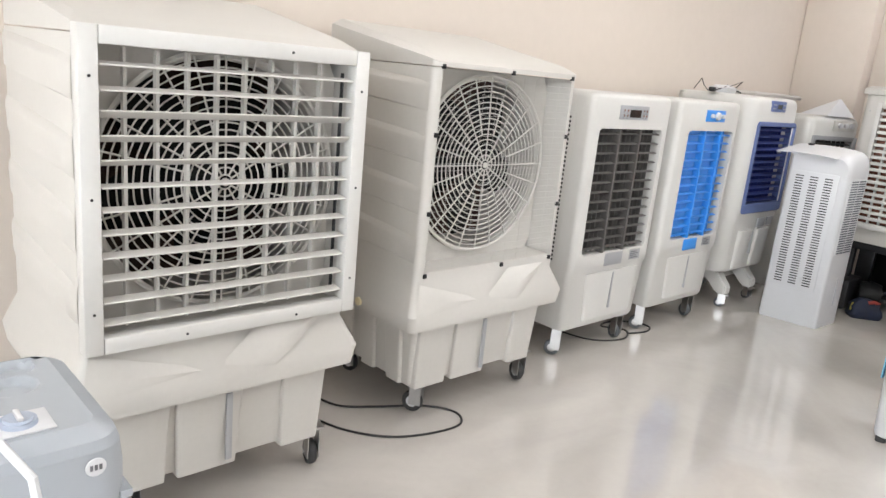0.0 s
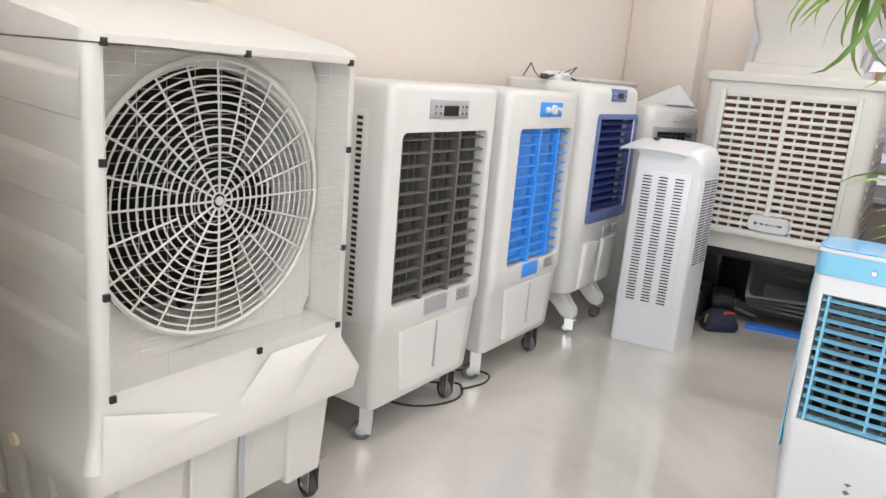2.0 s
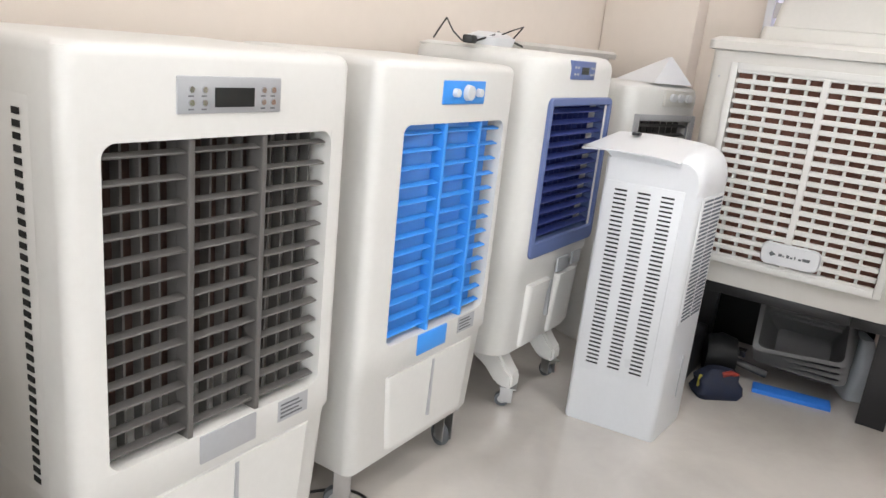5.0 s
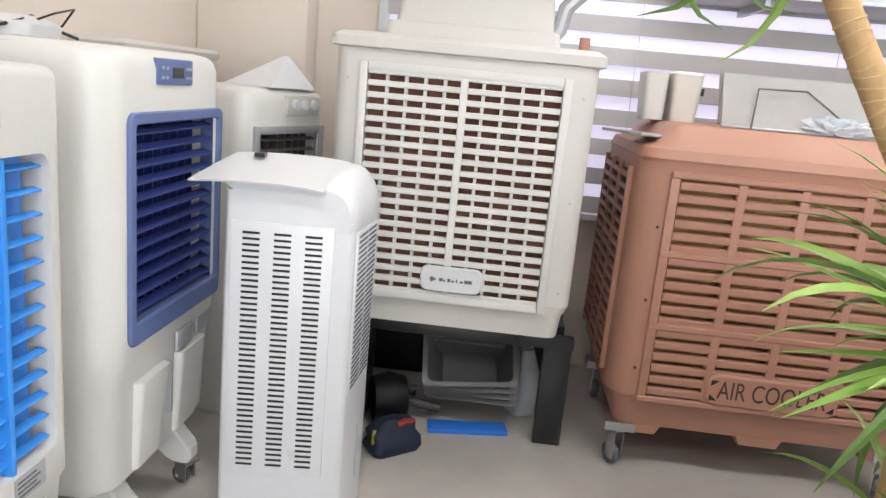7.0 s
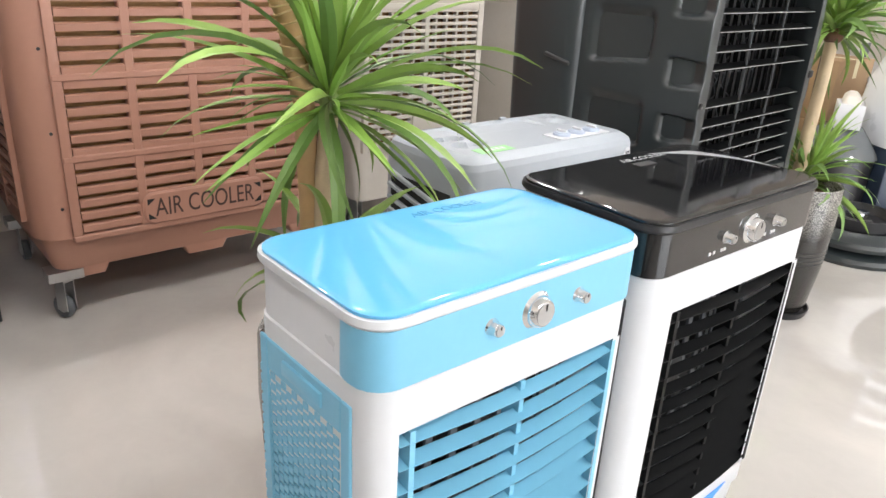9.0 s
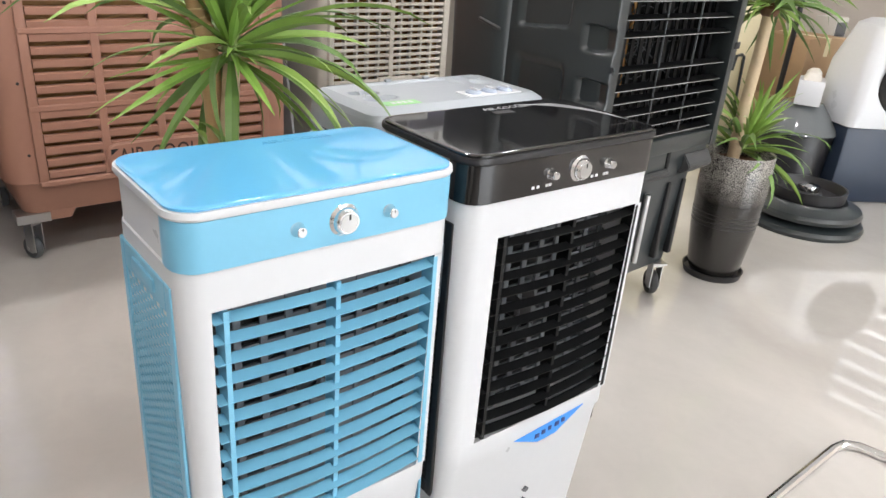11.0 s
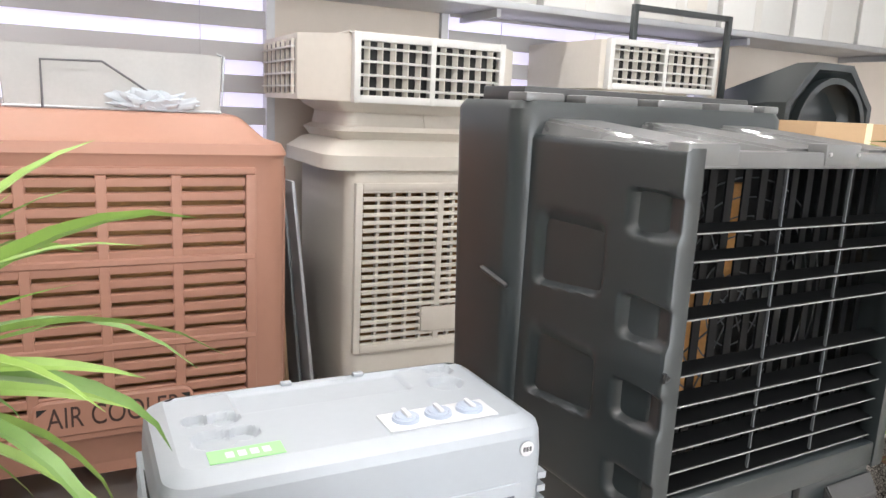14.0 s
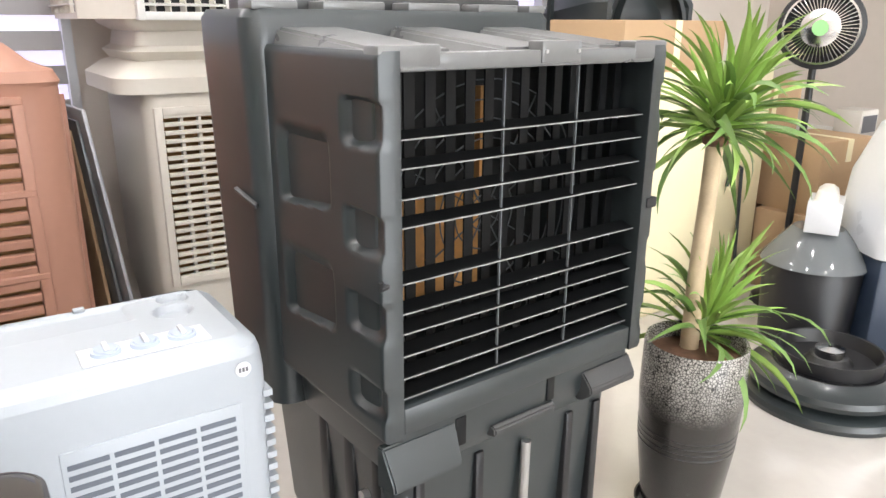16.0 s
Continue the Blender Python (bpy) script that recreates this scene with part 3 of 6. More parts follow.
def mid_cooler(m, style, label):
    c = thing("portable_cooler", m, label, "air cooler", "mid-size coolers along the wall")
    W, depth = 0.352, 0.56
    o0, o1 = (-0.285, 0.29) if style == "grey" else (-0.235, 0.30)
    slat = M["grey"] if style == "grey" else M["blue"]
    body = casing(c, W, depth, 0.16, 1.40, o0, o1, 0.575, 1.228, M["white"], r=0.034, crisp=0.5)
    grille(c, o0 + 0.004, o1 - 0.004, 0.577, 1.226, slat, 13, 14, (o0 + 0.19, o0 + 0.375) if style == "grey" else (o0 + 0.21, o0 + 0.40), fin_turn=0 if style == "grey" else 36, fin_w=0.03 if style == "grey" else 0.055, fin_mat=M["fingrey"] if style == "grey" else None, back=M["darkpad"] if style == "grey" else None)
    for x, sx in ((o0, 1), (o1, -1)):
        for z, sz in ((0.575, 1), (1.228, -1)):
            arc = [(x - 0.001 * sx, z - 0.001 * sz)] + [(x + sx * 0.03 * (1 - math.cos(q)), z + sz * 0.03 * (1 - math.sin(q))) for q in [math.pi / 2 * k / 6 for k in range(7)]]
            fl = skin(bmesh.new(), [[(u, y, v) for u, v in arc] for y in (0.0008, 0.05)])
            bmesh.ops.recalc_face_normals(fl, faces=fl.faces[:])
            part("opening_corner", fl, M["white"], body)
    # control panel
    if style == "grey":
        p = part("control_panel", boxed(-0.135, 0.122, -0.004, 0.004, 1.276, 1.347, bevel=0.003), M["panelgrey"], c, "silver control panel")
        part("display", boxed(-0.05, 0.048, -0.0055, 0.001, 1.288, 1.326), M["lcd"], p, "dark lcd display")
        for x in (-0.105, -0.075, 0.072, 0.098):
            for z in (1.297, 1.322):
                part("button", cyl(bmesh.new(), 0.006, 0.004, pose(x, -0.004, z, 90, 0, 0), 12), M["chrome"], p)
                part("print_bar", boxed(x - 0.006, x + 0.006, -0.0046, -0.0035, z - 0.014, z - 0.011), M["greytext"], p)
    else:
        p = part("control_panel", boxed(-0.07, 0.155, -0.004, 0.004, 1.282, 1.350, bevel=0.003), M["blue"], c, "blue control panel")
        for x, r in ((-0.012, 0.013), (0.055, 0.024), (0.113, 0.013)):
            part("knob", lathe(turn(bmesh.new(), Matrix()), [(0.001, 0.018), (r * 0.9, 0.016), (r, 0.0)], 20), M["pure"], p, "white knob", pose(x, -0.003, 1.316, 90, 0, 0))
    # hatch, sticker, water line and side vents
    part("fill_hatch", boxed(-0.075, 0.085, -0.004, 0.006, 0.500, 0.571, bevel=0.004), M["panelgrey"] if style == "grey" else M["blue"], c, "grey filler hatch" if style == "grey" else "blue filler hatch")
    st = part("sticker", boxed(0.155, 0.255, -0.0015, 0.004, 0.512, 0.568), M["panelgrey"], c, "small printed rating sticker")
    for k in range(4):
        part("print_bar", boxed(0.163, 0.235 - 0.012 * (k % 2), -0.0028, -0.001, 0.521 + 0.011 * k, 0.525 + 0.011 * k), M["greytext"], st)
    part("water_gauge", boxed(0.03, 0.040, 0.002, 0.02, 0.25, 0.455), M["panelgrey"], c, "grey water level strip")
    part("tank_panel", loft(bmesh.new(), [(0.20, -0.17, 0.26, 0.012, 0.1, 0.02), (0.465, -0.21, 0.28, 0.0045, 0.1, 0.02)]), M["white"], c)
    for s in (-1, 1):
        sv = part("side_vent", boxed(min(s * 0.343, s * 0.353), max(s * 0.343, s * 0.353), 0.10, 0.50, 0.50, 1.30, bevel=0.004), M["white"], c)
        # near-black tabs paint the shaded holes of the vent
        me = mesh_of("vent_shade", boxed(-0.001, 0.001, 0.128, 0.153, -0.006, 0.006), M["inside"])
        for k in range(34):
            piece("vent_shade", me, sv, pose(s * 0.3545, 0, 0.536 + k * 0.0222))
    for x, y, sp in ((-0.27, 0.09, 35), (0.26, 0.07, -20), (-0.27, 0.47, 10), (0.26, 0.47, 70)):
        caster(c, x, y, 0.165, 0.042, sp, tyre="wheelgrey", hub="steel")
    return c


mid_cooler(pose(3.266, 2.085, 0), "grey", "white portable cooler with dark grey louvers on casters")
mid_cooler(pose(4.085, 2.095, 0), "blue", "white portable cooler with bright blue louvers on casters")


def navy_cooler(m):
    c = thing("portable_cooler", m, "white portable cooler with navy louver panel on splayed feet", "air cooler")
    W, depth = 0.36, 0.58
    casing(c, W, depth, 0.27, 1.455, -0.24, 0.30, 0.74, 1.27, M["white"], r=0.09, waist=0.64)
    fr = skin(bmesh.new(), [[(x, y, z) for x, z in rounded(x0, x1, za, zb, rad, 5)] for x0, x1, za, zb, rad, y in
                            ((-0.268, 0.322, 0.68, 1.297, 0.03, 0.012), (-0.268, 0.322, 0.68, 1.297, 0.03, -0.006), (-0.264, 0.318, 0.684, 1.293, 0.027, -0.011),
                             (-0.240, 0.296, 0.740, 1.270, 0.014, -0.011), (-0.2355, 0.2915, 0.745, 1.266, 0.010, -0.005), (-0.2355, 0.2915, 0.745, 1.266, 0.010, 0.05))], (False, False))
    bmesh.ops.recalc_face_normals(fr, faces=fr.faces[:])
    part("bezel", fr, M["indigo"], c, "slate blue bezel")
    grille(c, -0.234, 0.290, 0.747, 1.266, M["navy"], 12, 10, (), y=0.006, slat_d=0.034, tilt=22, fin_y=0.06)
    p = part("control_panel", boxed(-0.115, 0.10, -0.006, 0.02, 1.365, 1.435, bevel=0.004), M["indigo"], c, "blue control panel")
    part("display", boxed(-0.03, 0.035, -0.0075, 0, 1.385, 1.412), M["lcd"], p)
    for x in (-0.09, -0.065, 0.06, 0.08):
        for z in (1.385, 1.41):
            part("button", boxed(x - 0.006, x + 0.006, -0.0085, -0.004, z - 0.004, z + 0.004), M["panelgrey"], p)
    part("fill_hatch", boxed(0.02, 0.13, -0.005, 0.006, 0.57, 0.635, bevel=0.004), M["panelgrey"], c, "grey filler hatch")
    part("sticker", boxed(0.17, 0.25, -0.003, 0.006, 0.58, 0.635), M["panelgrey"], c)
    part("water_gauge", boxed(0.0, 0.012, 0.004, 0.03, 0.38, 0.54), M["panelgrey"], c)
    for x0 in (-0.2, 0.05):
        part("tank_rib", loft(bmesh.new(), [(0.29, x0, x0 + 0.15, 0.012, 0.1, 0.02), (0.56, x0 - 0.01, x0 + 0.17, -0.012, 0.1, 0.02)]), M["white"], c)
    # swept feet that reach forward from under the tank
    for x, sp in ((-0.17, 25), (0.22, -25)):
        for y in (0.10, 0.46):
            ft = skin(bmesh.new(), [[(x + a * w, y + d, z) for a, z in ((-1, z0), (1, z0), (1, z1), (-1, z1))] for d, w, z0, z1 in
                                    ((0.12, 0.05, 0.20, 0.275), (0.06, 0.048, 0.17, 0.272), (0.0, 0.044, 0.105, 0.245), (-0.05, 0.04, 0.092, 0.18), (-0.078, 0.036, 0.098, 0.158))])
            bmesh.ops.bevel(ft, geom=ft.edges[:], offset=0.01, segments=2, affect="EDGES")
            part("foot", ft, M["white"], c, "splayed white foot")
            caster(c, x, y - 0.05, 0.095, 0.032, sp, tyre="wheelgrey", hub="steel")
    # raised rear of the top
    part("top_cover", loft(bmesh.new(), [(1.43, -0.34, 0.32, 0.20, 0.57, 0.06), (1.445, -0.345, 0.325, 0.19, 0.575, 0.06), (1.456, -0.31, 0.29, 0.22, 0.55, 0.05), (1.456, -0.30, 0.28, 0.23, 0.54, 0.045)]), M["white"], c)
    return c


navy_cooler(pose(4.97, 2.10, 0))


def tower_cooler():
    """White tower whose slotted side looks into the aisle; its front faces -y."""
    slant = Matrix(((1, 0, 0, 0), (-0.17, 1, 0, -0.0255), (0, 0, 1, 0), (0, 0, 0, 1)))
    c = thing("tower_cooler", pose(5.103, 1.585, 0, 0, 0, 6.9), "slim white tower cooler with slotted sides standing on the floor", "air cooler")
    part("body", turn(loft(bmesh.new(), [(0.0, -0.147, 0.15, 0.0, 0.366, 0.02), (0.012, -0.15, 0.152, -0.003, 0.37, 0.02), (0.99, -0.147, 0.15, 0.0, 0.368, 0.02), (1.02, -0.147, 0.15, 0.002, 0.368, 0.02),
                                              (1.10, -0.147, 0.15, 0.03, 0.368, 0.02)]), slant), M["pure"], c)
    panel = part("side_panel", boxed(-0.153, -0.146, 0.055, 0.345, 0.235, 1.015, bevel=0.003), M["pure"], c)
    # slots are dark tabs, their shade put into the colour
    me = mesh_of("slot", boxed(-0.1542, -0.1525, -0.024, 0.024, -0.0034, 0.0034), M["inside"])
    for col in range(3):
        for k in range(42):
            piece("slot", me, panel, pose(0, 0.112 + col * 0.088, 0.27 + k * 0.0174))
    rows = []
    for y, zt in ((0.088, 1.166), (0.13, 1.173), (0.20, 1.178), (0.30, 1.179), (0.37, 1.177), (0.42, 1.174), (0.455, 1.171)):
        zb = 1.06 if y < 0.365 else zt - 0.066
        rows.append([(-0.176, y, zt - 0.048), (-0.11, y, zt - 0.037), (-0.03, y, zt - 0.025), (0.06, y, zt - 0.012), (0.152, y, zt), (0.152, y, max(zb, zt - 0.02) if y > 0.365 else zb),
                     (0.05, y, max(zb, zt - 0.03) if y > 0.365 else zb), (-0.1445, y, zt - 0.056 if y > 0.365 else zb), (-0.1445, y, zt - 0.053), (-0.174, y, zt - 0.054)])
    part("lid", turn(skin(bmesh.new(), rows), slant), M["pure"], c, "white curved top flap")
    # rounded shoulder with the touch panel
    sh = bmesh.new()
    prof = [(0.0, 1.0), (-0.004, 1.03), (-0.002, 1.07), (0.008, 1.11), (0.025, 1.14), (0.048, 1.16), (0.07, 1.168), (0.0875, 1.168), (0.0875, 1.0)]
    skin(sh, [[(x, y + (0.0875 - y) * f, 1.0 + (z - 1.0) * g) for y, z in prof] for x, f, g in ((-0.150, 0.18, 0.70), (-0.135, 0.05, 0.80), (-0.10, 0.0, 0.88), (-0.02, 0.0, 0.98), (0.06, 0.0, 1.0), (0.12, 0.0, 1.0), (0.148, 0.12, 0.97))])
    part("shoulder", turn(sh, slant), M["pure"], c)
    part("touch_panel", turn(boxed(-0.05, 0.06, -0.002, 0.002, -0.012, 0.012), pose(0.045, 0.0295, 1.145, -44, 0, 0)), M["lcd"], c, "small dark touch buttons")
    g = part("front_grille", turn(boxed(-0.12, 0.12, -0.005, 0.002, 0.50, 1.0, bevel=0.002), slant), M["pure"], c)
    # front slots likewise painted as darker tabs on a solid panel
    me = mesh_of("slot", boxed(-0.05, 0.05, -0.0065, -0.0045, -0.004, 0.004), M["slot"])
    for col in (-0.056, 0.056):
        for k in range(30):
            piece("slot", me, g, pose(col, -0.17 * col - 0.0255, 0.515 + k * 0.0162, 0, 0, -9.6))
    part("water_gauge", turn(boxed(0.03, 0.036, -0.006, 0.002, 0.14, 0.33), slant), M["panelgrey"], c)
    part("lid_tab", boxed(0.05, 0.09, 0.30, 0.33, 1.172, 1.184), M["black"], c)


tower_cooler()


def corner_cooler():
    c = thing("portable_cooler", pose(5.90, 2.05, 0, 0, 0, -20), "white cooler with three knobs tucked into the corner", "air cooler")
    W = 0.27
    casing(c, W, 0.36, 0.0, 1.36, -0.19, 0.21, 0.78, 1.185, M["white"], r=0.07)
    fr = bmesh.new()
    for a in ((-0.22, -0.188, 0.75, 1.215), (0.208, 0.24, 0.75, 1.215)):
        box(fr, a[0], a[1], -0.01, 0.02, a[2], a[3], bevel=0.004)
    for a in ((-0.1875, 0.2075, 0.75, 0.782), (-0.1875, 0.2075, 1.183, 1.215)):
        box(fr, a[0], a[1], -0.0095, 0.02, a[2], a[3], bevel=0.004)
    part("bezel", fr, M["panelgrey"], c)
    grille(c, -0.186, 0.206, 0.784, 1.181, M["grey"], 9, 8, (), tilt=25)
    p = part("control_panel", boxed(-0.03, 0.19, -0.012, 0.02, 1.255, 1.335, bevel=0.006), M["cream"], c)
    for x in (0.02, 0.08, 0.14):
        part("knob", cyl(bmesh.new(), 0.02, 0.016, pose(x, -0.012, 1.30, 90, 0, 0), 18), M["pure"], p)
    return c


corner_cooler()
# folded white sheet standing on it like a small roof, and the cabinet behind
bm = bmesh.new()
skin(bm, [[(-0.15, -0.12, 0), (0.15, -0.12, 0), (0.15, 0.12, 0), (-0.15, 0.12, 0)], [(0.09, -0.008, 0.128), (0.104, -0.008, 0.13), (0.104, 0.008, 0.13), (0.09, 0.008, 0.128)]])
tagged(part("paper_cover", bm, M["pure"], None, "", pose(5.98, 2.16, 1.362, 0, 0, -20)), "peaked white paper cover lying on a cooler", "cover")
cab = thing("cooling_unit", pose(5.98, 2.56, 0), "tall pale grey cooling unit standing against the wall", "air cooler")
part("body", loft(bmesh.new(), [(0, -0.45, 0.37, 0.0, 0.17, 0.02), (1.45, -0.45, 0.37, 0.0, 0.17, 0.02)]), M["cream"], cab)
part("top_cap", loft(bmesh.new(), [(1.45, -0.48, 0.385, -0.03, 0.18, 0.02), (1.475, -0.485, 0.387, -0.035, 0.18, 0.02), (1.49, -0.47, 0.37, -0.02, 0.17, 0.02)]), M["cream"], cab)
for nm, pts, th in (("remote_cord", [(4.62, 2.40, 1.464), (4.70, 2.36, 1.494), (4.80, 2.40, 1.509), (4.90, 2.44, 1.494), (4.97, 2.38, 1.464)], 0.0045),
                    ("coiled_cable", [(4.72, 2.42, 1.464), (4.80, 2.34, 1.519), (4.92, 2.36, 1.539), (4.96, 2.42, 1.494), (4.93, 2.46, 1.464), (4.82, 2.45, 1.464)], 0.003),
                    ("loose_cable", [(4.40, 2.42, 1.464), (4.44, 2.40, 1.534), (4.50, 2.41, 1.494), (4.58, 2.42, 1.464)], 0.003)):
    tagged(part(nm, tube(bmesh.new(), pts, th), M["cable"]), "black power cable lying on top of a cooler", "cable")
tagged(part("cable_plug", boxed(-0.04, 0.04, -0.02, 0.02, 0, 0.03, bevel=0.008), M["cable"], None, "", pose(4.60, 2.40, 1.457, 0, 0, 20)), "black power plug on top of a cooler", "plug")
tagged(part("folded_bag", loft(bmesh.new(), [(0, -0.11, 0.11, -0.06, 0.06, 0.03), (0.03, -0.12, 0.12, -0.07, 0.07, 0.04), (0.05, -0.06, 0.07, -0.04, 0.04, 0.03)]), M["pure"], None, "", pose(4.78, 2.42, 1.457, 0, 0, 10)), "cream folded bag on top of a cooler", "bag")


# ---- row in front of the window ----
def slotted_grille(parent, x0, x1, z0, z1, frame_mat, pad_mat, rows, bars, mid=(), y=-0.012):
    """A lattice of flat slats over a cooling pad."""
    pad = part("cooling_pad", boxed(x0, x1, 0.03, 0.036, z0, z1), pad_mat, parent, "brown corrugated cooling pad")
    h = (z1 - z0) / rows
    me = mesh_of("slat", boxed(x0, x1, -0.008, 0.014, -h * 0.25, h * 0.25, bevel=0.003, seg=1), frame_mat)
    for i in range(rows + 1):
        piece("slat", me, pad, pose(0, y + 0.008, z0 + i * h))
    me = mesh_of("bar", boxed(-0.006, 0.006, 0.0, 0.025, z0, z1), frame_mat)
    for i in range(bars):
        piece("bar", me, pad, pose(x0 + (i + 1) * (x1 - x0) / (bars + 1), y + 0.008, 0))
    me = mesh_of("mullion", boxed(-0.014, 0.014, -0.011, 0.02, z0, z1, bevel=0.003, seg=1), frame_mat)
    for x in mid:
        piece("mullion", me, pad, pose(x, y + 0.009, 0))
    return pad


def grille_surround(parent, x0, x1, z0, z1, b, material, y0=-0.016, y1=0.012):
    fr = bmesh.new()
    box(fr, x0 - b, x0, y0, y1, z0 - b, z1 + b, bevel=0.004), box(fr, x1, x1 + b, y0, y1, z0 - b, z1 + b, bevel=0.004)
    box(fr, x0 + 5e-4, x1 - 5e-4, y0 + 5e-4, y1, z0 - b, z0, bevel=0.004), box(fr, x0 + 5e-4, x1 - 5e-4, y0 + 5e-4, y1, z1, z1 + b, bevel=0.004)
    return part("grille_frame", fr, material, parent)


def window_cooler():
    c = thing("window_cooler", pose(5.67, 1.34, 0, 0, 0, -90), "off-white box cooler with slatted brown-pad grille on a black stand", "air cooler")
    W, D = 0.48, 0.78
    bm = bmesh.new()
    ce = cee(-W, W, 0.0, D, 0.05, -0.356, 0.356, 0.035)
    loft(bm, [(0.512, -W + 0.03, W - 0.03, 0.02, D - 0.02, 0.05), (0.60, -W + 0.02, W - 0.02, 0.01, D - 0.01, 0.05), (0.645, -W, W, 0.0, D, 0.05)])
    skin(bm, [[(x, y, z) for x, y in ce] for z in (0.645, 1.465)], (False, False))
    loft(bm, [(1.465, -W, W, 0.0, D, 0.05), (1.54, -W, W, 0.0, D, 0.05), (1.545, -W - 0.02, W + 0.02, -0.02, D, 0.04), (1.58, -W - 0.02, W + 0.02, -0.02, D, 0.04), (1.60, -W + 0.01, W - 0.01, 0.01, D - 0.02, 0.04)])
    part("body", bm, M["cream"], c)
    grille_surround(c, -0.356, 0.356, 0.645, 1.465, 0.03, M["white"])
    slotted_grille(c, -0.354, 0.354, 0.647, 1.463, M["white"], M["brownpad"], 19, 9, (0.0,))
    p = part("name_plate", loft(bmesh.new(), [(0.0, -0.12, 0.12, -0.05, 0.05, 0.03), (0.016, -0.115, 0.115, -0.045, 0.045, 0.03)]), M["pure"], c, "white name plate", pose(0.02, -0.012, 0.712, 90, 0, 0))
    tri = bmesh.new()
    skin(tri, [[(-0.075, -0.012, z), (-0.055, 0.0, z), (-0.075, 0.012, z), (-0.083, 0.0, z)] for z in (0.0155, 0.0175)])
    part("emblem", tri, M["wheelgrey"], p)
    for i, w in enumerate((0.014, 0.008, 0.012, 0.01, 0.006, 0.012, 0.03)):
        part("print_bar", boxed(-0.045 + i * 0.016, -0.045 + i * 0.016 + w, -0.006, 0.007 - 0.005 * (i % 2), 0.0155, 0.0172), M["wheelgrey"], p)
    hd = bmesh.new()
    loft(hd, [(1.60, -0.34, 0.34, 0.16, 0.72, 0.03), (1.66, -0.33, 0.33, 0.17, 0.71, 0.03), (1.665, -0.30, 0.31, 0.20, 0.69, 0.03), (1.80, -0.28, 0.30, 0.22, 0.67, 0.04), (1.96, -0.33, 0.36, 0.16, 0.70, 0.05), (2.12, -0.36, 0.38, 0.13, 0.72, 0.05)])
    part("duct_neck", hd, M["cream"], c, "pale grey air outlet duct")
    part("duct_bend", tube(bmesh.new(), [(0.28, 0.26, 1.62), (0.33, 0.25, 1.68), (0.345, 0.25, 1.76), (0.40, 0.25, 1.82)], 0.03, 10), M["panelgrey"], c, "grey corrugated duct piece")
    part("pipe_cap", cyl(bmesh.new(), 0.02, 0.05, pose(0.42, 0.12, 1.60), 14), M["brown"], c, "brown pipe cap")
    for x, z in ((-0.43, 1.43), (0.43, 1.43), (-0.43, 0.70), (0.43, 0.70), (0.43, 1.05)):
        part("screw", cyl(bmesh.new(), 0.005, 0.003, pose(x, 0.0, z, 90, 0, 0), 8), M["panelgrey"], c)
    # side louvers toward the neighbour
    bm = bmesh.new()
    for k in range(16):
        box(bm, W - 0.002, W + 0.008, 0.12, 0.68, 0.68 + k * 0.05, 0.70 + k * 0.05)
    part("side_louvers", bm, M["cream"], c)
    return c


window_cooler()


def stand():
    s = thing("equipment_stand", pose(5.74, 1.34, 0, 0, 0, -90), "black steel stand under a box cooler", "stand")
    part("top_rail", boxed(-0.47, 0.30, 0.0, 0.05, 0.45, 0.510, bevel=0.004), M["black"], s)
    part("top_rail", boxed(0.30, 0.532, 0.03, 0.08, 0.44, 0.49, bevel=0.004), M["black"], s)
    part("rear_rail", boxed(-0.47, 0.47, 0.60, 0.65, 0.45, 0.510, bevel=0.004), M["black"], s)
    for x in (-0.475, 0.418):
        for y in (0.075, 0.565):
            part("leg", boxed(x, x + 0.115, y, y + 0.05, 0, 0.45, bevel=0.004), M["black"], s)
        part("side_rail", boxed(x + 0.03, x + 0.08, 0.13, 0.565, 0.455, 0.505), M["black"], s)


stand()


def nested_trays():
    for k in range(4):
        t = thing("plastic_tray", pose(6.12, 1.20, 0.105) @ pose(0, 0, 0, 0, -52, 0) @ pose(0.014 * k, 0.006 * k, 0.028 * k, 0, 0, -90 + 2 * k), "grey plastic tray tipped over in a nested stack", "tray", "nested trays")
        bm = bmesh.new()
        loft(bm, [(0.0, -0.13, 0.13, -0.08, 0.10, 0.03), (0.20, -0.19, 0.19, -0.12, 0.13, 0.03), (0.203, -0.205, 0.205, -0.135, 0.145, 0.03), (0.20, -0.183, 0.183, -0.113, 0.123, 0.03), (0.008, -0.122, 0.122, -0.072, 0.092, 0.03)], (True, True))
        part("tray_shell", bm, M["trayg"], t)


nested_trays()
tagged(part("foam_board", boxed(-0.17, 0.17, -0.045, 0.045, 0.0, 0.022, bevel=0.003), M["bluefoam"], None, "", pose(5.86, 1.20, 0, 0, 0, -80)), "blue foam board lying on the floor", "board")
wb = bmesh.new()
loft(wb, [(0, -0.10, 0.10, -0.05, 0.06, 0.03), (0.18, -0.12, 0.11, -0.06, 0.05, 0.04), (0.30, -0.06, 0.08, -0.03, 0.03, 0.02)])
tagged(part("plastic_sack", wb, M["plastfilm"], None, "", pose(6.16, 0.98, 0, 0, 0, 25)), "crumpled pale plastic sack under the stand", "sack")


# added near-black sheet in place of the shade under the stand
tagged(part("shade_board", boxed(-0.015, 0.015, -0.42, 0.40, 0.0, 0.44, bevel=0.004), M["deep"], None, "", pose(6.44, 1.36, 0, 0, 6, 0)), "near-black sheet added to darken the space under the stand", "board")


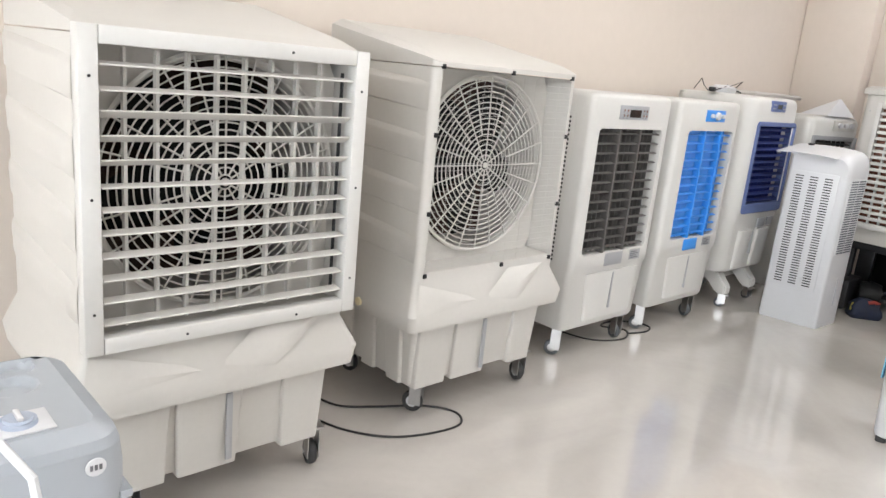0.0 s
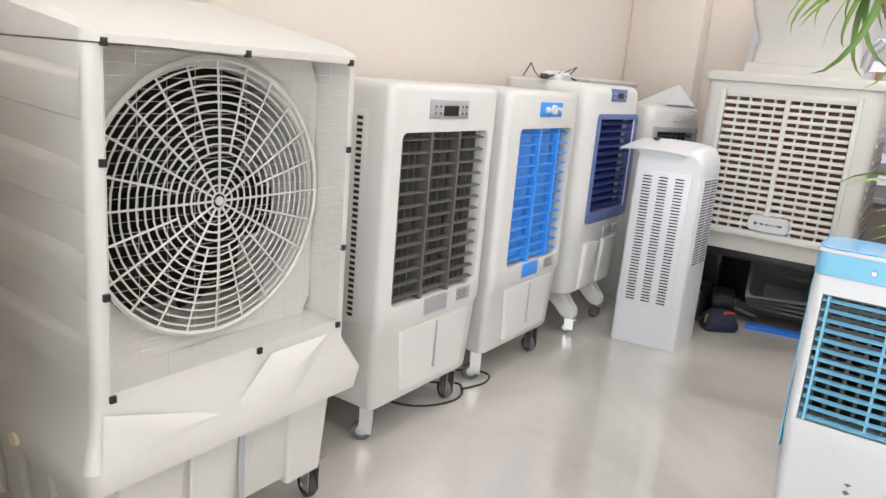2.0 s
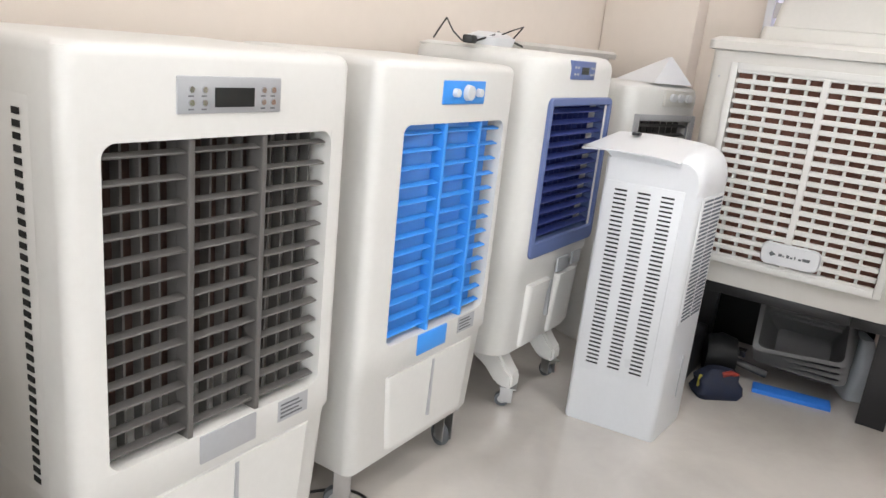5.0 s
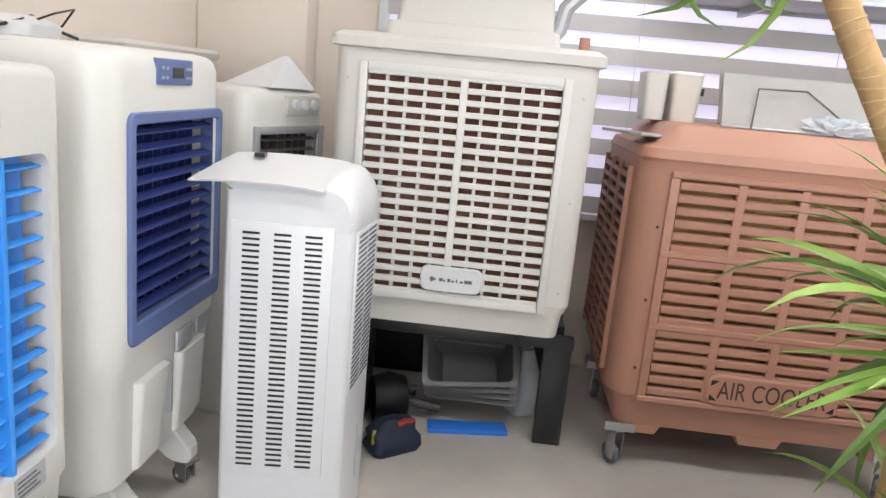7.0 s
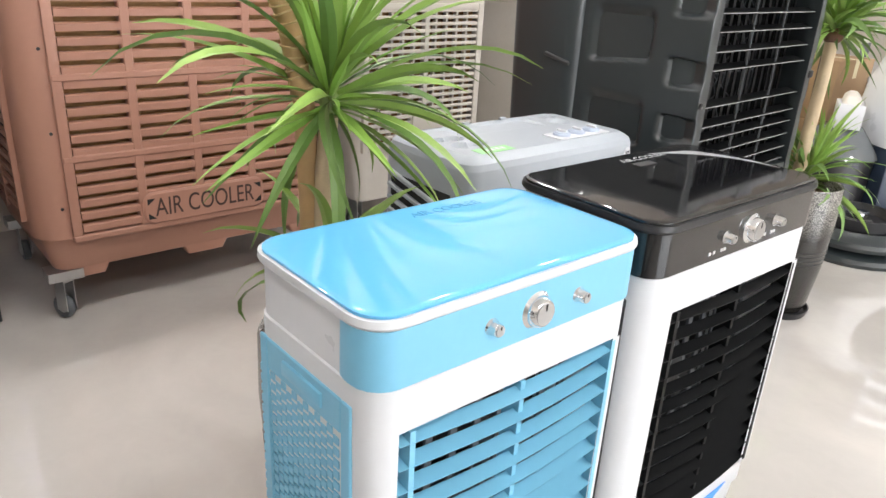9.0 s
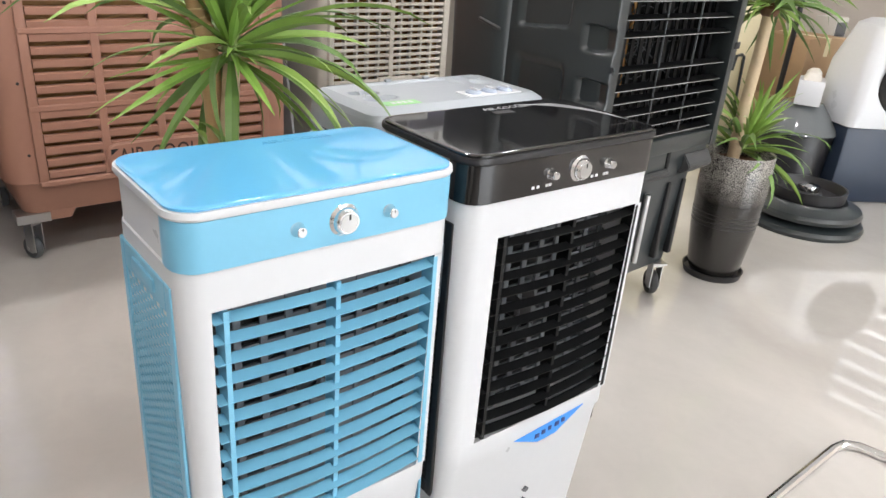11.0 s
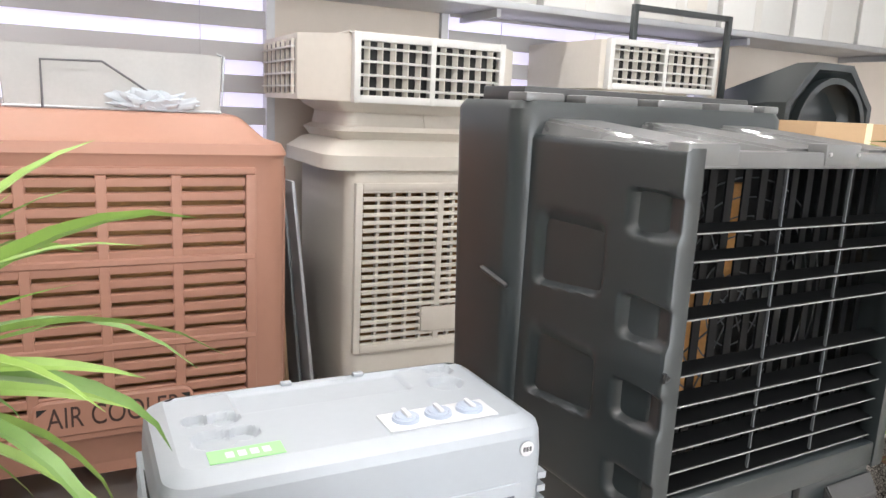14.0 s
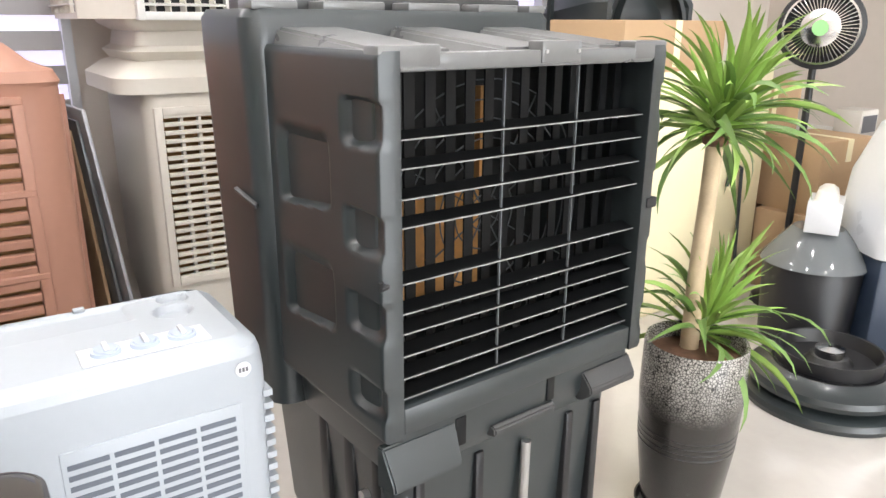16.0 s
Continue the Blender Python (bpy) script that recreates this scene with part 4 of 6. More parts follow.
def tool_bag():
    c = thing("tool_bag", pose(5.62, 1.49, 0, 0, 0, -50), "dark blue tool bag holding red and yellow tools", "tool bag")
    part("bag", loft(bmesh.new(), [(0, -0.10, 0.10, -0.06, 0.06, 0.03), (0.025, -0.112, 0.11, -0.07, 0.07, 0.03), (0.06, -0.10, 0.105, -0.066, 0.055, 0.03), (0.085, -0.105, 0.085, -0.05, 0.06, 0.025), (0.115, -0.075, 0.09, -0.035, 0.045, 0.02), (0.135, -0.05, 0.02, -0.02, 0.03, 0.012)]), M["toolblue"], c)
    part("red_handle", tube(bmesh.new(), [(0.0, -0.03, 0.115), (0.04, -0.03, 0.125), (0.08, -0.02, 0.11)], 0.013, 8), M["red"], c)
    part("yellow_handle", tube(bmesh.new(), [(-0.10, -0.02, 0.05), (-0.098, -0.02, 0.085), (-0.09, -0.01, 0.10)], 0.009, 8), M["yellow"], c)
    t = thing("fan_motor", pose(5.86, 1.55, 0), "black round fan motor on the floor", "motor")
    part("housing", turn(lathe(bmesh.new(), [(0.02, -0.08), (0.09, -0.07), (0.11, 0), (0.09, 0.07), (0.02, 0.08)], 24, (True, True)), pose(0, 0, 0.11, 90, 0, 20)), M["deep"], t)
    part("shaft", tube(bmesh.new(), [(0, 0.05, 0.12), (0.05, -0.22, 0.06)], 0.02, 10), M["black"], t)
    part("terminal", boxed(-0.03, 0.02, -0.12, -0.08, 0.14, 0.17), M["chrome"], t)
    b = thing("black_case", pose(5.80, 1.72, 0), "black plastic case under the stand", "case")
    part("shell", boxed(-0.14, 0.14, -0.08, 0.08, 0, 0.22, bevel=0.015), M["black"], b)
    part("carry_handle", tube(bmesh.new(), [(-0.06, 0, 0.218), (-0.05, 0, 0.25), (0.05, 0, 0.25), (0.06, 0, 0.218)], 0.008), M["black"], b)


tool_bag()


def brown_cooler():
    c = thing("window_cooler", pose(5.65, 0.11, 0, 0, 0, -90), "terracotta box cooler lettered air cooler, on casters", "air cooler")
    W, D, R = 0.565, 0.88, 0.62
    x0, x1, z0, z1 = -0.42, 0.465, 0.345, 1.185
    bm = bmesh.new()
    loft(bm, [(0.205, -W + 0.05, R - 0.05, 0.03, D - 0.03, 0.06), (0.215, -W + 0.045, R - 0.045, 0.025, D - 0.03, 0.06), (0.33, -W + 0.02, R - 0.02, 0.012, D, 0.08), (0.335, -W, R, 0.0, D, 0.10), (z0, -W, R, 0.0, D, 0.10)])
    ce = cee(-W, R, 0.0, D, 0.10, x0, x1, 0.04)
    skin(bm, [[(x, y, z) for x, y in ce] for z in (z0, z1)], (False, False))
    loft(bm, [(z1, -W, R, 0.0, D, 0.10), (1.235, -W, R, 0.0, D, 0.10), (1.25, -W - 0.005, R + 0.005, -0.008, D, 0.09), (1.285, -W + 0.01, R - 0.01, 0.005, D, 0.09),
              (1.30, -W + 0.06, R - 0.06, 0.06, D - 0.05, 0.08), (1.365, -W + 0.12, R - 0.13, 0.12, D - 0.1, 0.06), (1.375, -W + 0.14, R - 0.15, 0.14, D - 0.12, 0.06)])
    part("body", bm, M["brown"], c)
    for a, b in ((-0.46, -0.33), (-0.05, 0.14), (0.42, 0.55)):
        part("base_lug", loft(bmesh.new(), [(0.17, a + 0.02, b - 0.02, 0.03, 0.10, 0.01), (0.21, a, b, 0.028, 0.12, 0.01)]), M["brown"], c)
    pad = part("cooling_pad", boxed(x0, x1, 0.026, 0.034, z0, z1), M["pad"], c, "tan corrugated cooling pad")
    cols = 4
    cw = (x1 - x0) / cols
    rows = 18
    h = (z1 - z0) / rows
    me = mesh_of("slat", skin(bmesh.new(), [[(x, -0.011, -h * 0.31), (x, 0.012, -h * 0.22), (x, 0.012, h * 0.30), (x, -0.008, h * 0.29), (x, -0.013, h * 0.20)] for x in (0.002, cw - 0.002)]), M["brown"])
    for i in range(cols):
        for k in range(rows):
            if k <= 1 and i in (1, 2):
                continue
            piece("slat", me, pad, pose(x0 + i * cw, 0.0, z0 + (k + 0.5) * h))
    me = mesh_of("mullion", boxed(-0.017, 0.017, -0.014, 0.026, z0, z1, bevel=0.004, seg=1), M["brown"])
    for i in range(1, cols):
        piece("mullion", me, pad, pose(x0 + i * cw, 0, 0))
    me = mesh_of("rail", boxed(x0 - 0.035, x1 + 0.035, -0.0185, 0.012, -0.0125, 0.0125, bevel=0.005, seg=1), M["brown"])
    for z in (z0 - 0.012, z0 + 6 * h, z0 + 12 * h, z1 + 0.012):
        piece("rail", me, pad, pose(0, 0, z))
    for x in (x0 - 0.018, x1 + 0.018):
        part("grille_stile", boxed(x - 0.017, x + 0.017, -0.016, 0.012, z0, z1, bevel=0.004), M["brown"], c)
    p = part("letter_plate", loft(bmesh.new(), [(0, -0.255, 0.235, -0.062, 0.062, 0.04), (0.024, -0.255, 0.235, -0.062, 0.062, 0.04), (0.030, -0.248, 0.228, -0.055, 0.055, 0.036)]), M["brown"], c, "raised terracotta lettering plate", pose(0.05, 0.004, 0.405, 90, 0, 0))
    lettering("AIR COOLER", 0.070, M["text"], p, pose(-0.012, 0.0, 0.0302) @ Matrix.Diagonal((1.0, 1.45, 1.0, 1.0)), "dark engraved words AIR COOLER", 0.001)
    for sx in (-1, 1):
        for sy in (-1, 1):
            x, y = -0.01 + sx * 0.222, sy * 0.028
            # raised near-black triangle painted as a shaded hole
            tri = skin(bmesh.new(), [[(x - sx * 0.022, y + sy * 0.012, z), (x + sx * 0.008, y + sy * 0.012, z), (x + sx * 0.008, y - sy * 0.012, z)][::sx * sy] for z in (0.0295, 0.0312)])
            part("plate_notch", tri, M["inside"], p, "dark triangular notch")
    for s in (-1, 1):
        bm = bmesh.new()
        xs = s * ((R if s > 0 else W) - 0.001)
        part("side_pad", boxed(min(xs, xs + s * 0.004), max(xs, xs + s * 0.004), 0.16, 0.78, 0.40, 1.18), M["inside"], c, "dark side vent")
        for k in range(17):
            box(bm, min(xs, xs + s * 0.018), max(xs, xs + s * 0.018), 0.15, 0.79, 0.40 + k * 0.047, 0.418 + k * 0.047)
        for y in (0.14, 0.36, 0.57, 0.78):
            box(bm, min(xs, xs + s * 0.02), max(xs, xs + s * 0.02), y, y + 0.02, 0.38, 1.20)
        part("side_louvers", bm, M["brown"], c)
    for k, z in enumerate((0.45, 0.72, 1.0)):
        part("screw", cyl(bmesh.new(), 0.006, 0.003, pose(-0.475, 0.001, z, 90, 0, 0), 8), M["black"], c)
    for x, y, sp in ((-0.49, 0.065, 25), (0.54, 0.065, -30), (-0.49, 0.72, 0), (0.54, 0.72, 60)):
        caster(c, x, y, 0.172 if y < 0.5 else 0.206, 0.045, sp, tyre="wheelgrey", hub="steel")
        part("caster_plate", boxed(x - 0.06, x + 0.06, y - 0.045, y + 0.045, 0.17, 0.206), M["steel"], c)


brown_cooler()
# things stacked on the terracotta cooler
for k, (y, w, h, nm) in enumerate(((0.50, 0.16, 0.19, "air_grille_box"),)):
    t = thing("air_outlet_box", pose(6.06, 0.46, 1.376, 0, 0, -90), "grey-white plastic outlet box on a terracotta cooler", "outlet box")
    part("shell", loft(bmesh.new(), [(0, -0.05, 0.05, 0, 0.20, 0.02), (0.19, -0.06, 0.06, -0.01, 0.21, 0.02), (0.2, -0.05, 0.05, 0, 0.2, 0.02)]), M["beige"], t)
    part("side_cover", loft(bmesh.new(), [(0, -0.16, -0.075, 0.02, 0.18, 0.02), (0.19, -0.17, -0.075, 0.01, 0.19, 0.02)]), M["cream"], t)
    part("latch", boxed(0.058, 0.072, 0.02, 0.05, 0.11, 0.14), M["black"], t)
for dx, tint, zz in ((0.0, "dull", 0.0), (0.05, "dull", 0.006)):
    t = thing("panel_tray", pose(5.90 + dx, 0.01, 1.377 + zz, 0, 0, -90), "white shallow panel tray leaning on a terracotta cooler", "panel", "panel trays")
    bm = bmesh.new()
    loft(bm, [(0, -0.34, 0.33, 0.0, 0.014, 0.006), (0.20, -0.355, 0.345, 0.03, 0.044, 0.006)])
    part("panel", bm, M[tint], t)
    part("rim", tube(bmesh.new(), [(-0.345, -0.004, 0.004), (0.335, -0.004, 0.004), (0.35, 0.026, 0.20), (0.335, 0.03, 0.204)], 0.005), M["panelgrey"], t)
film = bmesh.new()
rng = random.Random(4)
bmesh.ops.create_icosphere(film, subdivisions=4, radius=0.06)
for v in film.verts:
    k = 1 + 0.55 * noise.noise(v.co * 45) + 0.3 * noise.noise(v.co * 120)
    v.co = Vector((v.co.x * 2.0 * k, v.co.y * 0.5 * k, max(0, (v.co.z + 0.05) * k)))
tagged(part("plastic_film", film, M["plastfilm"], None, "", pose(5.895, -0.10, 1.378, 0, 0, -90) @ Matrix.Diagonal((1.0, 1.0, 0.55, 1))), "crumpled clear plastic film on a terracotta cooler", "plastic film")
tagged(part("hanging_wire", tube(bmesh.new(), [(5.89, 0.24, 1.378), (5.88, 0.24, 1.53), (5.885, 0.06, 1.535), (5.885, -0.04, 1.47), (5.88, -0.14, 1.40)], 0.004), M["greytext"]), "thin dark wire bent over a panel", "wire")
tagged(part("metal_sheet", boxed(-0.18, 0.20, -0.12, 0.12, 0, 0.012, bevel=0.003), M["steel"], None, "", pose(5.93, 0.58, 1.312, 0, 2, -60)), "grey metal sheet lying on a cooler corner", "sheet")


def duct_head(parent, hw, depth, z0, z1, ch, cy, side=True, name="outlet_head"):
    """A chamfered outlet box with a lattice on its front and left side."""
    pts = [(-hw + ch, 0), (hw - ch, 0), (hw, ch), (hw, depth), (-hw, depth), (-hw, ch)]
    bm = bmesh.new()
    skin(bm, [[(x, y + cy, z) for x, y in pts] for z in (z0, z1)])
    hd = part(name, bm, M["beige"], parent, "boxy air outlet head")
    fw = hw - ch
    # flat dark sheet painted as the shade inside the mouth
    part("dark_mouth", boxed(-fw + 0.02, fw - 0.02, cy - 0.002, cy + 0.001, z0 + 0.025, z1 - 0.025), M["inside"], hd, "dark outlet mouth")
    fr = bmesh.new()
    for a, b in ((-fw - 0.005, -fw + 0.022), (-0.012, 0.012), (fw - 0.022, fw + 0.005)):
        box(fr, a, b, cy - 0.04, cy - 0.0025, z0 - 0.005, z1 + 0.005, bevel=0.003)
    for a, b in ((z0 - 0.004, z0 + 0.026), (z1 - 0.026, z1 + 0.004)):
        box(fr, -fw, fw, cy - 0.0395, cy - 0.003, a, b, bevel=0.003)
    part("outlet_frame", fr, M["white"], hd)
    n = max(4, round((z1 - z0) / 0.05))
    me = mesh_of("blade", boxed(-fw + 0.02, fw - 0.02, -0.014, 0.014, -0.003, 0.003), M["white"])
    for k in range(1, n):
        piece("blade", me, hd, pose(0, cy - 0.025, z0 + k * (z1 - z0) / n, 12, 0, 0))
    me = mesh_of("fin", boxed(-0.004, 0.004, -0.012, 0.012, z0 + 0.02, z1 - 0.02), M["beige"])
    for k in range(1, 12):
        piece("fin", me, hd, pose(-fw + k * 2 * fw / 12, cy - 0.012, 0, 0, 0, 35))
    if not side:
        return hd
    # lattice of the left side
    part("dark_side_mouth", boxed(-hw - 0.001, -hw + 0.002, cy + ch + 0.03, cy + depth - 0.03, z0 + 0.025, z1 - 0.025), M["greytext"], hd)
    me = mesh_of("side_blade", boxed(-0.02, -0.002, cy + ch + 0.02, cy + depth - 0.02, -0.003, 0.003), M["white"])
    for k in range(1, n):
        piece("side_blade", me, hd, pose(-hw, 0, z0 + k * (z1 - z0) / n))
    me = mesh_of("side_fin", boxed(-0.014, -0.002, -0.006, 0.006, z0 + 0.02, z1 - 0.02), M["beige"])
    for k in range(7):
        piece("side_fin", me, hd, pose(-hw, cy + ch + 0.04 + k * (depth - ch - 0.08) / 6, 0))
    return hd


def beige_cooler(m, label, head, lower=0.45):
    c = thing("duct_cooler", m, label, "air cooler", "beige ducted coolers by the window")
    W, D = 0.45, 0.70
    x0, x1, z0, z1 = -0.292, 0.392, 0.45, 1.097
    bm = bmesh.new()
    V, W = 0.352, 0.475
    loft(bm, [(0.16, -V + 0.03, W - 0.03, 0.02, D - 0.03, 0.05), (0.40, -V, W, 0.0, D, 0.06), (z0, -V, W, 0.0, D, 0.06)])
    ce = cee(-V, W, 0.0, D, 0.06, x0, x1, 0.04)
    skin(bm, [[(x, y, z) for x, y in ce] for z in (z0, z1)], (False, False))
    loft(bm, [(z1, -V, W, 0.0, D, 0.06), (1.178, -V, W, 0.0, D, 0.06)])
    part("body", bm, M["beige"], c)
    part("top_cover", loft(bmesh.new(), [(1.178, -V - 0.085, W + 0.012, -0.018, D, 0.10), (1.235, -V - 0.085, W + 0.012, -0.018, D, 0.10), (1.28, -V - 0.02, W - 0.06, 0.06, D - 0.04, 0.08), (1.292, -V + 0.02, W - 0.10, 0.10, D - 0.08, 0.08)]), M["beige"], c)
    grille_surround(c, x0, x1, z0, z1, 0.03, M["beige"])
    slotted_grille(c, x0 + 0.002, x1 - 0.002, z0 + 0.002, z1 - 0.002, M["beige"], M["pad"], 20, 9, (0.055,))
    part("name_plate", boxed(-0.02, 0.20, -0.022, -0.006, 0.49, 0.60, bevel=0.01), M["beige"], c, "blank beige name plate")
    for x, y in ((-0.28, 0.1), (0.36, 0.1), (-0.28, 0.58), (0.36, 0.58)):
        caster(c, x, y, 0.165, 0.04, 20)
    if head:
        nk = bmesh.new()
        loft(nk, [(1.28, -0.33, 0.35, 0.12, 0.62, 0.05), (1.325, -0.36, 0.37, 0.08, 0.65, 0.04), (1.345, -0.33, 0.33, 0.11, 0.62, 0.05), (1.40, -0.32, 0.33, 0.12, 0.61, 0.05), (1.425, -0.36, 0.36, 0.08, 0.65, 0.04), (1.442, -0.37, 0.37, 0.07, 0.66, 0.04)])
        part("duct_neck", nk, M["beige"], c, "cream stepped duct neck")
        part("drip_stain", tube(bmesh.new(), [(0.02, 0.118, 1.415), (0.018, 0.112, 1.385), (0.024, 0.11, 1.355), (0.02, 0.112, 1.34)], 0.004, 5), M["beige"], c)
        duct_head(c, 0.50, 0.72, 1.443, 1.70, 0.17, 0.04)
        part("top_flap", boxed(-0.35, 0.18, 0.02, 0.5, 1.702, 1.708), M["beige"], c)
    return c


beige_cooler(pose(5.87, -1.15, 0, 0, 0, -90), "cream ducted cooler with boxy outlet head and slatted grille", True)
third = beige_cooler(pose(6.00, -2.40, 0, 0, 0, -90), "cream ducted cooler half hidden beside its neighbour", False)
hd = thing("outlet_duct", pose(6.08, -2.55, 0, 0, 0, -90), "cream square outlet duct with lattice mouth on a cooler", "duct")
part("duct_base", loft(bmesh.new(), [(1.292, -0.30, 0.30, 0.10, 0.60, 0.03), (1.565, -0.30, 0.30, 0.10, 0.60, 0.03)]), M["beige"], hd)
duct_head(hd, 0.375, 0.66, 1.565, 1.80, 0.02, 0.02, side=False)
# flat filter panels leaning in the gap
for k, (x, lean, mt) in enumerate(((5.98, 4, "panelgrey"), (6.07, 5, "glass"), (6.17, 6, "carton"))):
    t = thing("filter_panel", pose(x, -0.735 + 0.035 * k, 0, -6 + k, 0, 0) @ pose(0, 0, 0, 0, 0, -90 + lean), "flat filter panel leaning between two coolers", "panel", "leaning panels")
    part("frame", boxed(-0.015, 0.0, 0.0, 0.42, 0.0, 1.13 - 0.05 * k, bevel=0.004), M[mt], t)
    part("mesh_face", boxed(0.0004, 0.004, 0.02, 0.40, 0.02, 1.10 - 0.05 * k), M["inside"], t)


# ---- shelf, dark housings and stored goods at the far end ----
sh = thing("wall_shelf", pose(6.58, -2.3, 1.96), "long grey shelf on the window wall", "shelf")
part("board", boxed(-0.22, 0.215, -2.95, 2.7, -0.035, 0.0, bevel=0.004), M["panelgrey"], sh)
for y in (-2.6, -1.2, 0.55, 2.4):
    part("bracket", boxed(-0.18, 0.215, y - 0.012, y + 0.012, -0.075, -0.0355), M["panelgrey"], sh)
for k in range(9):
    t = thing("white_carton", pose(6.58, 0.20 - k * 0.62, 1.961), "white carton stored on the long shelf", "carton", "cartons on the shelf")
    part("shell", boxed(-0.21, 0.20, -0.29, 0.29, 0, 0.34, bevel=0.006), M["white"], t)
    part("tape", boxed(-0.2115, 0.2015, -0.03, 0.03, 0.002, 0.3415), M["cream"], t)
    if k % 3 == 2:
        part("label_sticker", boxed(-0.212, -0.2095, -0.2, -0.05, 0.08, 0.2), M["beige"], t)

fr = thing("pipe_stand", pose(6.22, -2.79, 0), "black square-tube metal stand behind coolers", "stand")
for a in ((-0.015, 0.015, -0.35, -0.32, 0, 2.0), (-0.015, 0.015, 0.32, 0.35, 0, 2.0), (-0.015, 0.015, -0.3195, 0.3195, 1.97, 2.0)):
    part("tube", boxed(*a, bevel=0.003), M["char"], fr)


def fan_housing(m, r, label):
    """An eight-sided black housing with a deep round throat."""
    c = thing("fan_housing", m, label, "fan housing")
    n = 8
    def octo(rad, y):
        return [(rad * math.cos(math.pi / n + 2 * math.pi * i / n), y, rad * math.sin(math.pi / n + 2 * math.pi * i / n)) for i in range(n)]
    part("shell", skin(bmesh.new(), [octo(r * 0.62, 0.62), octo(r, 0.12), octo(r, 0.0), octo(r * 0.90, 0.0), octo(r * 0.86, 0.03), octo(r * 0.6, 0.10)], (True, True)), M["char"], c)
    part("throat_ring", turn(lathe(bmesh.new(), [(r * 0.70, -0.02), (r * 0.74, 0.0), (r * 0.74, 0.05), (r * 0.66, 0.05)], 32), pose(0, 0.03, 0, 90, 0, 0)), M["char"], c)
    return c


rack = thing("storage_rack", pose(6.20, -3.75, 0), "dark storage rack behind the coolers", "rack")
for y in (-0.62, 0.62):
    for x in (-0.22, 0.22):
        part("post", boxed(x - 0.02, x + 0.02, y - 0.02, y + 0.02, 0, 1.0), M["char"], rack)
for z in (0.2, 0.6, 1.0):
    part("rack_shelf", boxed(-0.26, 0.26, -0.66, 0.66, z, z + 0.03), M["char"], rack)
fan_housing(pose(5.74, -3.42, 1.03 + 0.3603, 0, 0, -88), 0.39, "black eight-sided plastic fan housing on a rack")


# ---- small coolers in the middle of the floor ----
def knob(parent, x, y, z, r, label=""):
    k = part("knob", lathe(bmesh.new(), [(0.001, 0.014), (r * 0.66, 0.014), (r * 0.76, 0.011), (r * 0.82, 0.004), (r, 0.0)], 24), M["chrome"], parent, label or "chrome knob", pose(x, y, z, 90, 0, 0))
    part("knob_cap", cyl(bmesh.new(), r * 0.58, 0.001, pose(0, 0, 0.0141), 20), M["steel"], k)
    part("pointer", boxed(-r * 0.06, r * 0.06, r * 0.2, r * 0.55, 0.0152, 0.0158), M["black"], k)
    return k


